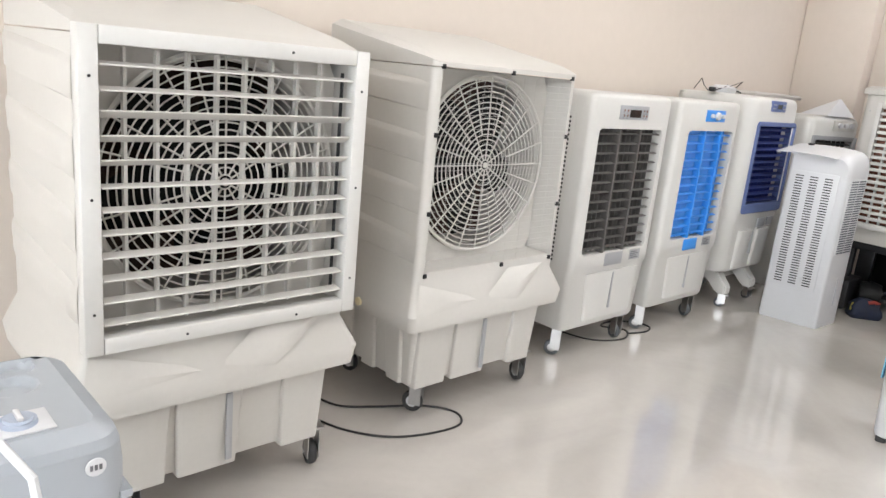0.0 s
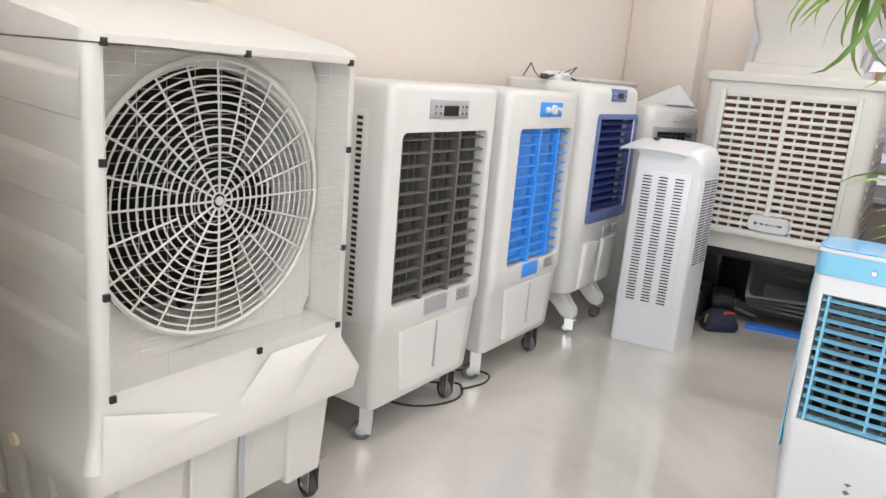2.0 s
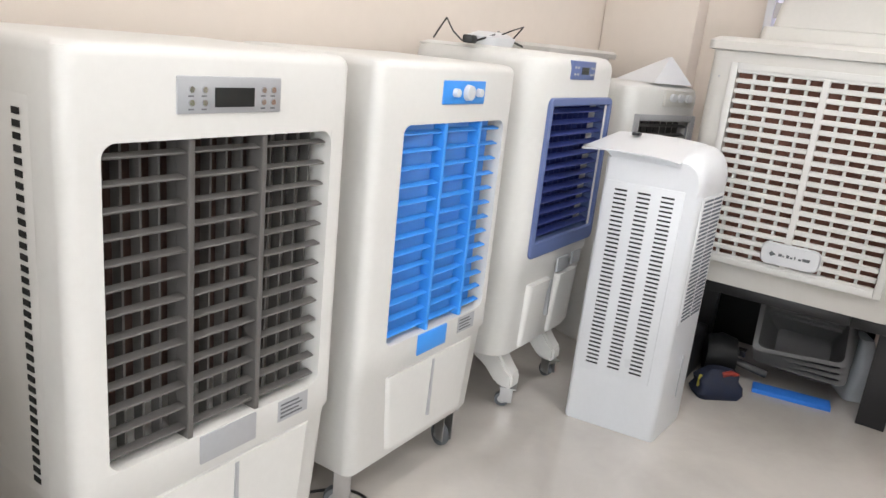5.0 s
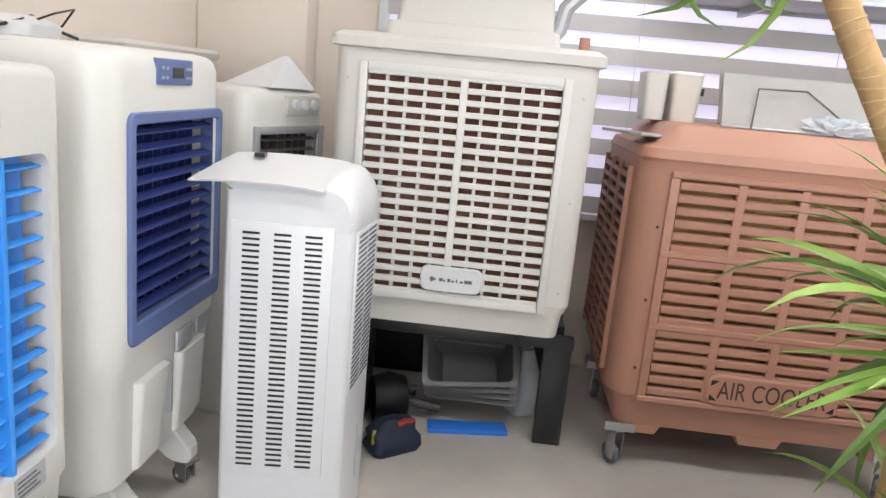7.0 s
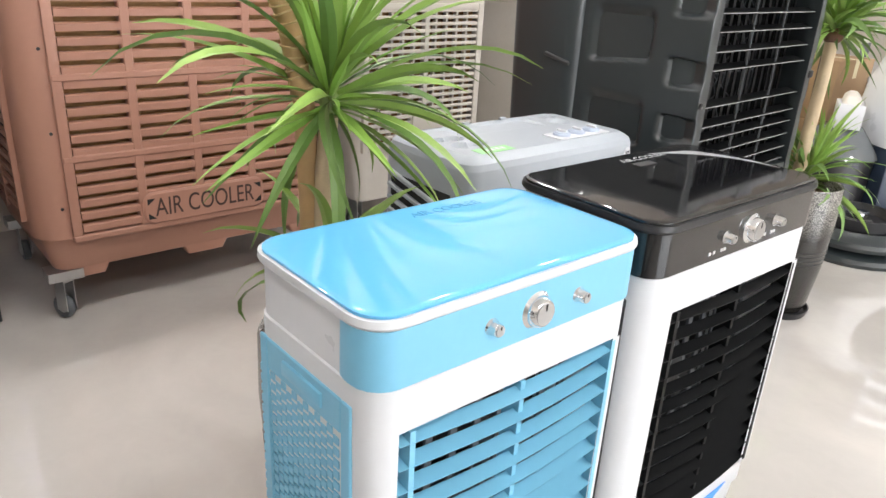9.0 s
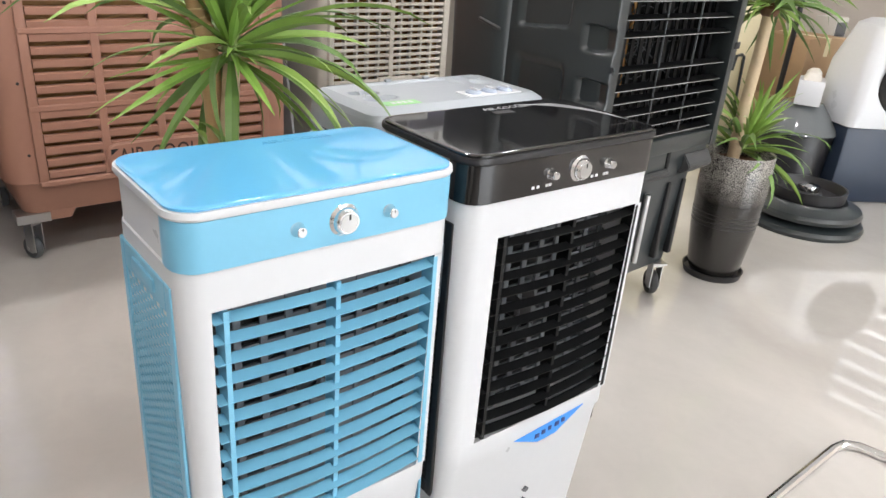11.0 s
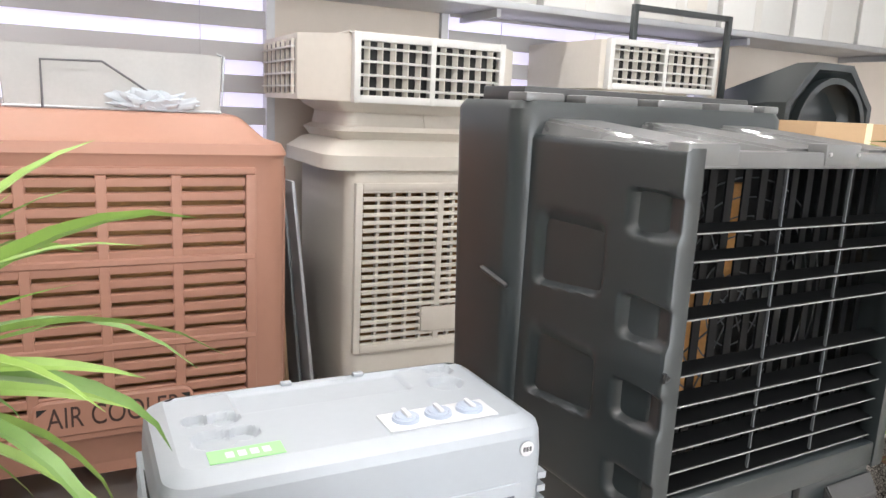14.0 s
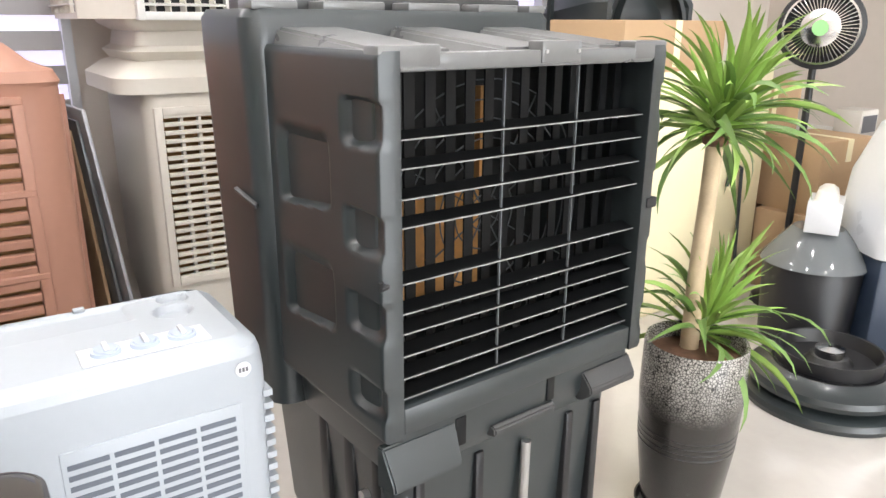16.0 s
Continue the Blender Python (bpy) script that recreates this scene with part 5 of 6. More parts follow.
def small_cooler(m, style, label):
    c = thing("small_cooler", m, label, "air cooler", "small coolers on the floor")
    W, D, ZT = (0.226, 0.258, 1.010) if style == "sky" else (0.243, 0.280, 1.018)
    glossy, trim, slat = (M["skyglass"], M["sky"], M["sky"]) if style == "sky" else (M["blackglass"], M["blackglass"], M["deep"])
    o0, o1, z0, z1 = (-0.186, 0.206, 0.43, 0.864) if style == "sky" else (-0.168, 0.226, 0.42, 0.868)
    zb = 0.924 if style == "sky" else 0.936
    bm = bmesh.new()
    loft(bm, [(0.03, -W + 0.022, W - 0.022, 0.042, D - 0.01, 0.03), (0.05, -W + 0.018, W - 0.018, 0.036, D - 0.008, 0.03), (z0 - 0.06, -W + 0.006, W - 0.006, 0.010, D, 0.035), (z0 - 0.045, -W + 0.005, W - 0.005, 0.002, D, 0.035), (z0, -W + 0.005, W - 0.005, 0.002, D, 0.035)])
    ce = cee(-W + 0.005, W - 0.005, 0.002, D, 0.035, o0, o1, 0.16)
    cb = cee(-W, W, 0.0, D, 0.035, o0, o1, 0.16)
    skin(bm, [[(x, y, z0) for x, y in ce], [(x, y, z1) for x, y in cb]], (False, False))
    loft(bm, [(z1, -W, W, 0.0, D, 0.035), (zb, -W, W, 0.0, D, 0.035), (zb + 0.001, -W + 0.003, W - 0.003, 0.003, D, 0.035), (ZT - 0.012, -W + 0.001, W - 0.001, 0.001, D, 0.04)])
    part("body", bm, M["pure"], c)
    # coloured band wrapped round the front
    bd = loft(bmesh.new(), [(zb + 0.002, -W - 0.002, W + 0.002, -0.004, 0.082, 0.038), (ZT - 0.013, -W - 0.002, W + 0.002, -0.004, 0.082, 0.038)])
    band = part("front_band", bd, trim, c, "sky blue control band" if style == "sky" else "glossy black control band")
    zk = (zb + ZT - 0.012) / 2
    for x, r in ((-0.075, 0.011), (0.0, 0.025), (0.078, 0.011)):
        knob(band, x + 0.015, -0.004, zk, r)
        if style != "sky" and r < 0.02:
            for dx in (-0.03, -0.018, 0.004, 0.012):
                part("print_bar", boxed(x + dx, x + dx + 0.006, -0.0052, -0.003, zk - 0.022, zk - 0.017), M["pure"], band)
    # glossy lid with a pale rim
    rim = M["pure"] if style == "sky" else M["black"]
    part("lid_rim", loft(bmesh.new(), [(ZT - 0.012, -W - 0.004, W + 0.004, -0.005, D + 0.003, 0.042), (ZT - 0.008, -W - 0.006, W + 0.006, -0.007, D + 0.005, 0.042), (ZT, -W - 0.005, W + 0.005, -0.006, D + 0.004, 0.042)], n=8), rim, c)
    lid = part("lid", loft(bmesh.new(), [(ZT + 0.0005, -W - 0.001, W + 0.001, -0.002, D, 0.04), (ZT + 0.004, -W - 0.001, W + 0.001, -0.002, D, 0.04), (ZT + 0.005, -W + 0.002, W - 0.002, 0.001, D - 0.003, 0.038), (ZT + 0.005, -W + 0.008, W - 0.008, 0.007, D - 0.009, 0.034)], n=8), glossy, c, "glossy sky blue lid" if style == "sky" else "glossy black lid")
    if style == "sky":
        lettering("AIR COOLER", 0.022, M["skyink"], lid, pose(0.06, D - 0.035, ZT + 0.0053), "faint words AIR COOLER", 0.0002)
    else:
        lettering("AIR COOLER", 0.022, M["panelgrey"], lid, pose(0.05, D - 0.035, ZT + 0.0053), "silver words AIR COOLER", 0.0002)
        part("lid_latch", boxed(-0.01, 0.04, D - 0.075, D - 0.055, ZT + 0.0052, ZT + 0.0065), M["black"], lid)
        bm = bmesh.new()
        for k in range(20):
            pts = [(0.085 + 0.0045 * k + (0.148 - 0.0045 * k) * t + 0.02 * math.sin(math.pi * t), D - 0.022 - 0.001 * k - (0.15 + 0.0035 * k) * t ** 1.4, ZT + 0.0054) for t in [j / 10 for j in range(11)]]
            tube(bm, [p for p in pts if p[0] < W - 0.012], 0.0005, 4)
        part("wave_print", bm, M["panelgrey"], lid, "fine silver wave lines")
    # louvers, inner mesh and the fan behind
    # near-black sheet holds the shade behind the louvers
    g = part("vent_back", boxed(o0, o1, 0.145, 0.15, z0, z1), M["inside"], c, "dark sheet standing in for the vent's shaded interior")
    n = 13
    bow = bmesh.new()
    rows = []
    for k in range(9):
        x = o0 + 0.003 + (o1 - o0 - 0.006) * k / 8
        y = -0.012 * math.sin(math.pi * k / 8)
        rows.append([(x, y - 0.003, -0.0055), (x, y + 0.016, 0.0), (x, y + 0.016, 0.0025), (x, y - 0.005, -0.0025)])
    skin(bow, rows)
    bmesh.ops.recalc_face_normals(bow, faces=bow.faces[:])
    me = mesh_of("louver_blade", bow, slat)
    for k in range(n):
        piece("louver_blade", me, g, pose(0, 0.006, z0 + (k + 0.5) * (z1 - z0) / n))
    for x in (o0 + 0.02, (o0 + o1) / 2, o1 - 0.012):
        part("louver_link", boxed(x - 0.004, x + 0.004, 0.0, 0.03, z0 + 0.004, z1 - 0.004), slat, g)
    gm = bmesh.new()
    for k in range(9):
        x = o0 + (k + 0.5) * (o1 - o0) / 9
        box(gm, x - 0.006, x + 0.006, 0.075, 0.08, z0, z1)
    for k in range(12):
        z = z0 + (k + 0.5) * (z1 - z0) / 12
        box(gm, o0, o1, 0.0802, 0.085, z - 0.006, z + 0.006)
    part("inner_mesh", gm, M["wheelgrey"], g, "grey inner mesh")
    fan_blades(c, 0.15, 0.115, (z0 + z1) / 2, M["black"], 6)
    # side filter screen
    for s in (-1, 1):
        xs = s * (W - 0.0065)
        sp = part("side_screen", boxed(min(xs, xs + s * 0.005), max(xs, xs + s * 0.005), 0.035, D - 0.02, 0.30, 0.895, bevel=0.004), M["skydark"] if style == "sky" else M["inside"], c, "blue side filter screen" if style == "sky" else "black side filter screen")
        bm = bmesh.new()
        for i in range(14):
            for k in range(32):
                y, z = 0.058 + i * 0.0135, 0.335 + k * 0.016 + (0.008 if i % 2 else 0)
                box(bm, min(xs + s * 0.005, xs + s * 0.0075), max(xs + s * 0.005, xs + s * 0.0075), y, y + 0.0115, z, z + 0.0105)
        for fy0, fy1, fz0, fz1 in ((0.033, 0.052, 0.298, 0.897), (D - 0.036, D - 0.018, 0.298, 0.897), (0.0522, D - 0.0362, 0.298, 0.325), (0.0522, D - 0.0362, 0.852, 0.897)):
            part("screen_frame", boxed(min(xs + s * 0.004, xs + s * 0.009), max(xs + s * 0.004, xs + s * 0.009), fy0, fy1, fz0, fz1, bevel=0.0015, seg=1), M["sky"] if style == "sky" else M["black"], sp)
        tagged(part("screen_ribs", bm, M["sky"] if style == "sky" else M["black"], sp), kind="stuff")
        part("screen_pull", boxed(min(xs + s * 0.0045, xs + s * 0.0125), max(xs + s * 0.0045, xs + s * 0.0125), 0.09, 0.18, 0.865, 0.885, bevel=0.002), M["sky"] if style == "sky" else M["black"], sp)
    # lower front prints
    if style == "sky":
        for k in range(5):
            d = bmesh.new()
            skin(d, [[(0.0 - 0.011, y, 0.16 + k * 0.03), (0.0, y, 0.151 + k * 0.03), (0.011, y, 0.16 + k * 0.03), (0.0, y, 0.169 + k * 0.03)] for y in (0.04, 0.0195)])
            part("diamond_mark", d, M["greytext"], c)
    else:
        tr = bmesh.new()
        skin(tr, [[(-0.052, y, 0.376), (0.158, y, 0.392), (0.075, y, 0.346), (0.02, y, 0.344)] for y in (0.03, 0.0005)])
        part("badge", tr, M["blue"], c, "blue triangular badge")
        for k, w in enumerate((0.012, 0.01, 0.008, 0.012, 0.009)):
            part("print_bar", boxed(0.01 + k * 0.02, 0.01 + k * 0.02 + w, -0.0015, 0.001, 0.358 + 0.003 * k, 0.368 + 0.003 * k), M["navy"], c)
        for k in range(2):
            d = bmesh.new()
            skin(d, [[(0.02, y, 0.19 - k * 0.035), (0.03, y, 0.183 - k * 0.035), (0.04, y, 0.19 - k * 0.035), (0.03, y, 0.2 - k * 0.035)] for y in (0.04, 0.0195)])
            part("diamond_mark", d, M["greytext"], c)
    for x in (-W + 0.05, W - 0.05):
        for y in (0.072, D - 0.05):
            part("foot", cyl(bmesh.new(), 0.022, 0.034, pose(x, y, 0), 14), M["rubber"], c)
    return c


small_cooler(pose(3.486, 0.559, 0, 0, 0, -90), "sky", "small white cooler with sky blue lid and louvers")
small_cooler(pose(3.476, 0.066, 0, 0, 0, -91), "black", "small white cooler with glossy black lid and louvers")


def ice_cooler(m, label, cord=False):
    c = thing("box_cooler", m, label, "air cooler", "pale boxy coolers")
    W, D, Z = 0.318, 0.338, 0.925
    body = part("body", loft(bmesh.new(), [(0.02, -W + 0.01, W - 0.01, 0.012, D - 0.01, 0.04), (0.05, -W + 0.004, W - 0.004, 0.004, D, 0.04), (0.86, -W, W, 0.0, D, 0.045), (0.895, -W + 0.003, W - 0.003, 0.003, D - 0.003, 0.045)]), M["ice"], c)
    dk = bmesh.new()
    a, b = W - 0.035, D - 0.035
    z = Z
    # rounded rim of the deck
    skin(dk, [[(x, y, zz) for x, y in rounded(-W + i, W - i, i, D - i, 0.045 - i * 0.6)] for i, zz in ((0.003, 0.895), (0.008, 0.910), (0.020, 0.918), (0.034, z), )] , (False, False))
    # sunk cups and a long shallow tray moulded into the deck
    def soft(v, a, b):
        t = max(0.0, min(1.0, (v - a) / (b - a)))
        return t * t * (3 - 2 * t)

    cups = ((-0.225, 0.120, 0.036), (-0.180, 0.128, 0.026), (-0.200, 0.192, 0.027), (-0.242, 0.196, 0.022), (0.215, 0.205, 0.036), (0.232, 0.272, 0.030))

    def sink(x, y):
        d = 0.007 * soft(x, -0.178, -0.168) * soft(-x, -0.148, -0.138) * soft(y, 0.198, 0.206) * soft(-y, -0.292, -0.284)
        d = max(d, 0.005 * soft(y, 0.293, 0.297) * soft(-y, -0.305, -0.301) * soft(abs(x), 0.04, 0.05))
        for cx, cy, r in cups:
            d = max(d, 0.013 * soft(-math.hypot(x - cx, y - cy), -r, -r * 0.78))
        return d

    x1, y0, y1, rc = W - 0.034, 0.034, D - 0.034, 0.0246
    nx, ny = 122, 62
    top = []
    for j in range(ny + 1):
        row = []
        for i in range(nx + 1):
            x, y = -x1 + 2 * x1 * i / nx, y0 + (y1 - y0) * j / ny
            qx, qy = max(-x1 + rc, min(x1 - rc, x)), max(y0 + rc, min(y1 - rc, y))
            d = math.hypot(x - qx, y - qy)
            if d > rc:
                x, y = qx + (x - qx) * rc / d, qy + (y - qy) * rc / d
            row.append(dk.verts.new((x, y, z - sink(x, y))))
        top.append(row)
    for p, q in zip(top, top[1:]):
        for i in range(nx):
            dk.faces.new((p[i], p[i + 1], q[i + 1], q[i]))
    deck = part("deck", dk, M["ice"], c)
    for x in (-0.08, 0.06):
        part("hinge_tab", boxed(x, x + 0.02, D - 0.05, D - 0.038, Z, Z + 0.008, bevel=0.002), M["ice"], deck)
    kp = part("knob_panel", turn(boxed(-0.10, 0.10, -0.033, 0.033, 0, 0.003, bevel=0.001), pose(0.135, 0.075, Z + 0.0002)), M["pure"], deck, "white knob panel")
    for x in (0.075, 0.135, 0.195):
        k = part("knob", lathe(bmesh.new(), [(0.001, 0.009), (0.017, 0.009), (0.019, 0.006), (0.023, 0.0065), (0.024, 0.0)], 24), M["icedark"], kp, "round pale knob", pose(x, 0.075, Z + 0.003))
        part("knob_grip", boxed(-0.004, 0.004, -0.016, 0.016, 0.009, 0.015, bevel=0.002), M["pure"], k)
    lb = part("label", turn(boxed(-0.055, 0.055, -0.02, 0.02, 0, 0.0012), pose(-0.19, 0.058, Z + 0.0003, 0, 0, 0)), M["green"], c, "green label with white print")
    for i in range(4):
        part("print_bar", turn(boxed(-0.03 + i * 0.018, -0.018 + i * 0.018, -0.009, 0.009, 0.001, 0.0018), pose(-0.19, 0.058, Z + 0.0003, 0, 0, 0)), M["pure"], lb)
    ov = part("mark_sticker", turn(lathe(bmesh.new(), [(0.001, 0.0012), (0.013, 0.001), (0.014, 0)], 20), pose(0.27, -0.0005, 0.875, 90, 0, 0)), M["pure"], c)
    for i in range(3):
        part("print_bar", boxed(0.262 + i * 0.006, 0.266 + i * 0.006, -0.0026, -0.001, 0.871, 0.879), M["greytext"], ov)
    # front slots
    fp = part("front_grille", boxed(-0.02, 0.262, -0.003, 0.004, 0.28, 0.815, bevel=0.002), M["ice"], c)
    # tabs coloured like shaded slots; the panel itself is not cut
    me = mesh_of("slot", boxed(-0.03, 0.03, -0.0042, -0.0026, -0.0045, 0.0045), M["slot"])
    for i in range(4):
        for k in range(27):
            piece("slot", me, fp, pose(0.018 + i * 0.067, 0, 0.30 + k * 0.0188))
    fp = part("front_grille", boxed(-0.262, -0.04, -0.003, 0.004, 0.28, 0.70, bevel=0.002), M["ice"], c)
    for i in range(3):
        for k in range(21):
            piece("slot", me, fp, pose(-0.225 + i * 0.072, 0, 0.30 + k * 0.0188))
    # slanted side vents and ribbed edge
    for s in (-1, 1):
        sv = part("side_vent", boxed(min(s * W, s * (W + 0.002)), max(s * W, s * (W + 0.002)), 0.06, 0.29, 0.25, 0.83), M["inside"], c, "dark side vent")
        me2 = mesh_of("slat", turn(boxed(-0.006, 0.006, -0.125, 0.125, -0.006, 0.006, bevel=0.002, seg=1), pose(0, 0, 0, 0, 0, 0)), M["ice"])
        for k in range(17):
            piece("slat", me2, sv, pose(s * (W + 0.004), 0.175, 0.265 + k * 0.034, -14 * s * 0 + 12, 0, 0))
    rb = bmesh.new()
    for k in range(22):
        box(rb, W - 0.012, W + 0.005, 0.012, 0.05, 0.28 + k * 0.025, 0.292 + k * 0.025)
    part("edge_ribs", rb, M["ice"], c)
    for x in (-0.25, 0.25):
        for y in (0.06, 0.28):
            part("foot", cyl(bmesh.new(), 0.02, 0.024, pose(x, y, 0), 12), M["rubber"], c)
    return c


M["icedark"] = mat("pale_blue_well", (0.36, 0.41, 0.50), 0.4, vary=0.03)
ice_cooler(pose(4.12, -0.245, 0, 0, 0, -90), "pale blue-white boxy cooler with three top knobs")
ice_cooler(pose(0.005, 0.895, 0), "pale blue-white boxy cooler with a white strap over it")
tagged(part("packing_strap", tube(bmesh.new(), [(0.02, 1.05, 0.935), (0.10, 0.97, 0.952), (0.16, 0.89, 0.952), (0.185, 0.835, 0.92), (0.20, 0.80, 0.75), (0.205, 0.80, 0.45)], 0.006, 8), M["pure"]), "white packing strap hanging over a pale cooler", "strap")


# ---- large charcoal cooler ----
def charcoal_cooler():
    c = thing("industrial_cooler", pose(4.10, -1.144, 0, 0, 0, -87.5), "large charcoal plastic cooler with open louver front on casters", "air cooler")
    W, D = 0.366, 0.44
    o0, o1, z0, z1 = -0.336, 0.345, 0.724, 1.360
    bm = bmesh.new()
    loft(bm, [(0.675, -W, W, 0.02, D, 0.02), (z0, -W, W, 0.02, D, 0.02)])
    ce = cee(-W, W, 0.02, D, 0.02, o0, o1, 0.36)
    skin(bm, [[(x, y, z) for x, y in ce] for z in (z0, z1)], (False, False))
    loft(bm, [(z1, -W, W, 0.02, D, 0.02), (1.372, -W, W, 0.02, D, 0.02)])
    body = part("body", bm, M["char"], c)
    # three roof ridges that fall towards the front
    for a, b in ((-0.37, -0.175), (-0.085, 0.10), (0.185, 0.37)):
        rd = bmesh.new()
        skin(rd, [[(a + 0.0, y, 1.37), (b, y, 1.37), (b - 0.02, y, h), (a + 0.02, y, h)] for y, h in ((0.03, 1.392), (0.25, 1.412), (0.445, 1.428))])
        bmesh.ops.bevel(rd, geom=rd.edges[:], offset=0.007, segments=2, affect="EDGES")
        # paler colour paints the light on the ridges
        part("roof_ridge", rd, M["toplit"], body)
    # moulded sides with finger scoops behind the front edge and two sunk panels
    def ramp(v, a, b):
        t = max(0.0, min(1.0, (v - a) / (b - a)))
        return t * t * (3 - 2 * t)

    def side_depth(y, z):
        d = 0.0
        for a, b in ((0.700, 0.778), (0.862, 0.950), (1.024, 1.115), (1.222, 1.314)):
            hole = ramp(z, a, a + 0.026) * ramp(-z, -b, -b + 0.012)
            d = max(d, hole * 0.036 * max(0.0, min(1.0, (y + 0.03) / 0.11)) * ramp(-y, -0.122, -0.086))
        for a, b in ((1.075, 1.25), (0.82, 0.99)):
            t = z - (y - 0.28) * -0.10
            d = max(d, 0.027 * ramp(t, a, a + 0.020) * ramp(-z, -b, -b + 0.06) * ramp(y, 0.165, 0.20) * ramp(-y, -0.40, -0.36))
        return d

    ys = [-0.010, -0.008, -0.003] + [0.004 + 0.0065 * k for k in range(68)]
    zz = [0.66, 0.663, 0.668] + [0.674 + 0.006 * k for k in range(119)] + [1.389, 1.392]
    for s in (-1, 1):
        sd = bmesh.new()
        grid = []
        for z in zz:
            trim = 0.006 * (1 - ramp(z, 0.658, 0.668)) + 0.006 * ramp(z, 1.384, 1.393)
            row = [sd.verts.new((s * 0.338, 0.03, z)), sd.verts.new((s * 0.338, -0.010, z))]
            row += [sd.verts.new((s * (0.383 - side_depth(y, z) - trim - (0.006, 0.002, 0)[min(2, i)]), y, z)) for i, y in enumerate(ys)]
            grid.append(row + [sd.verts.new((s * 0.34, ys[-1], z))])
        for p, q in zip(grid, grid[1:]):
            for i in range(len(p) - 1):
                sd.faces.new((p[i], p[i + 1], q[i + 1], q[i]))
        sd.faces.new(grid[0]), sd.faces.new(grid[-1])
        bmesh.ops.recalc_face_normals(sd, faces=sd.faces[:])
        part("side_wall", sd, M["char"], c)
    # front top coloured paler to imitate light from above
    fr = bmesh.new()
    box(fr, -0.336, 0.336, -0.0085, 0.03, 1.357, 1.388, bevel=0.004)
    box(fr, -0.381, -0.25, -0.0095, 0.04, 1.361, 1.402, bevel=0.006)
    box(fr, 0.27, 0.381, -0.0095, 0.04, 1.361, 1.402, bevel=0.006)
    frame_part = part("front_frame", fr, M["toplit"], c, "grey-black front frame, coloured paler as if lit from above")
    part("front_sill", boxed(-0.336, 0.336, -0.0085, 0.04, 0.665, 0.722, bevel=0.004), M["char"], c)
    part("maker_plate", boxed(-0.01, 0.10, -0.0125, 0.03, 1.362, 1.405, bevel=0.004), M["toplit"], frame_part)
    for x in (0.0, 0.09):
        part("rivet", cyl(bmesh.new(), 0.004, 0.003, pose(x, -0.0125, 1.385, 90, 0, 0), 10), M["steel"], frame_part)
    # rear flange with its notched top and lid
    fl = bmesh.new()
    loft(fl, [(0.55, -0.405, 0.45, 0.425, 0.70, 0.05), (1.38, -0.42, 0.465, 0.425, 0.72, 0.05), (1.445, -0.42, 0.465, 0.425, 0.72, 0.05), (1.463, -0.408, 0.453, 0.434, 0.71, 0.045)])
    flange = part("rear_flange", fl, M["char"], c)
    for a, b in ((-0.40, -0.295), (-0.235, -0.075), (-0.01, 0.145), (0.205, 0.34), (0.38, 0.44)):
        # teeth share the paler, painted-light plastic
        part("flange_tooth", boxed(a, b, 0.437, 0.51, 1.461, 1.481, bevel=0.004), M["toplit"], flange)
    for s in (-1, 1):
        part("side_ledge", turn(boxed(-0.006, 0.006, -0.05, 0.05, -0.006, 0.006, bevel=0.004), pose(s * 0.421, 0.49, 1.06, 15, 20 * s, 0)), M["chargrey"], c)
    part("top_lid", boxed(-0.34, 0.43, 0.53, 0.71, 1.463, 1.497, bevel=0.004), M["chargrey"], c, "flat grey-black lid")
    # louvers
    # the shade deep behind the fins is a near-black sheet
    inner = part("vent_back", boxed(o0, o1, 0.355, 0.36, z0, z1), M["inside"], c, "dark sheet standing in for the vent's shaded interior")
    me = mesh_of("louver_blade", boxed(o0 + 0.004, o1 - 0.004, -0.02, 0.02, -0.0022, 0.0022, bevel=0.001, seg=1), M["deep"])
    # thin pale strip paints a highlight along each blade's front
    edge = mesh_of("blade_edge", boxed(o0 + 0.004, o1 - 0.004, -0.0012, 0.0, -0.0014, 0.0012), M["edge"])
    for z in (1.245, 1.193, 1.137, 1.084, 0.976, 0.916, 0.875, 0.828, 0.781, 0.738):
        piece("louver_blade", me, inner, pose(0, 0.03, z, 14, 0, 0))
        piece("blade_edge", edge, inner, pose(0, 0.0095, z - 0.0045, 14, 0, 0))
    me = mesh_of("louver_fin", boxed(-0.0145, 0.0145, -0.002, 0.002, z0 + 0.004, z1 - 0.004), M["deep"])
    n = 14
    for i in range(n):
        piece("louver_fin", me, inner, pose(o0 + (i + 0.5) * (o1 - o0) / n, 0.075, 0, 0, 0, 12))
    me = mesh_of("tie_bar", boxed(-0.0015, 0.0015, 0.002, 0.008, z0 + 0.01, z1 - 0.005), M["wheelgrey"])
    for x in (-0.08, 0.125):
        piece("tie_bar", me, inner, pose(x, 0.012, 0))
    # pads seen through the fins, wire guard behind them
    part("cooling_pad", boxed(-0.33, 0.05, 0.24, 0.26, 0.80, 1.06), M["orange"], inner, "orange-brown cooling pad")
    part("cooling_pad", boxed(0.05, 0.09, 0.24, 0.26, 1.065, 1.30), M["orange"], inner, "orange-brown cooling pad")
    wg = bmesh.new()
    for k in range(1, 8):
        ringed(wg, 0.042 * k, 0.16, 0.0018, 30, 0.0, 1.03)
    for k in range(12):
        a = 2 * math.pi * k / 12
        tube(wg, [(0, 0.16, 1.03), (0.29 * math.cos(a), 0.16, 1.03 + 0.29 * math.sin(a))], 0.002, 4)
    part("wire_guard", wg, M["wheelgrey"], inner, "dark wire fan guard")
    # bulged shoulder, tank, gauge
    tk = bmesh.new()
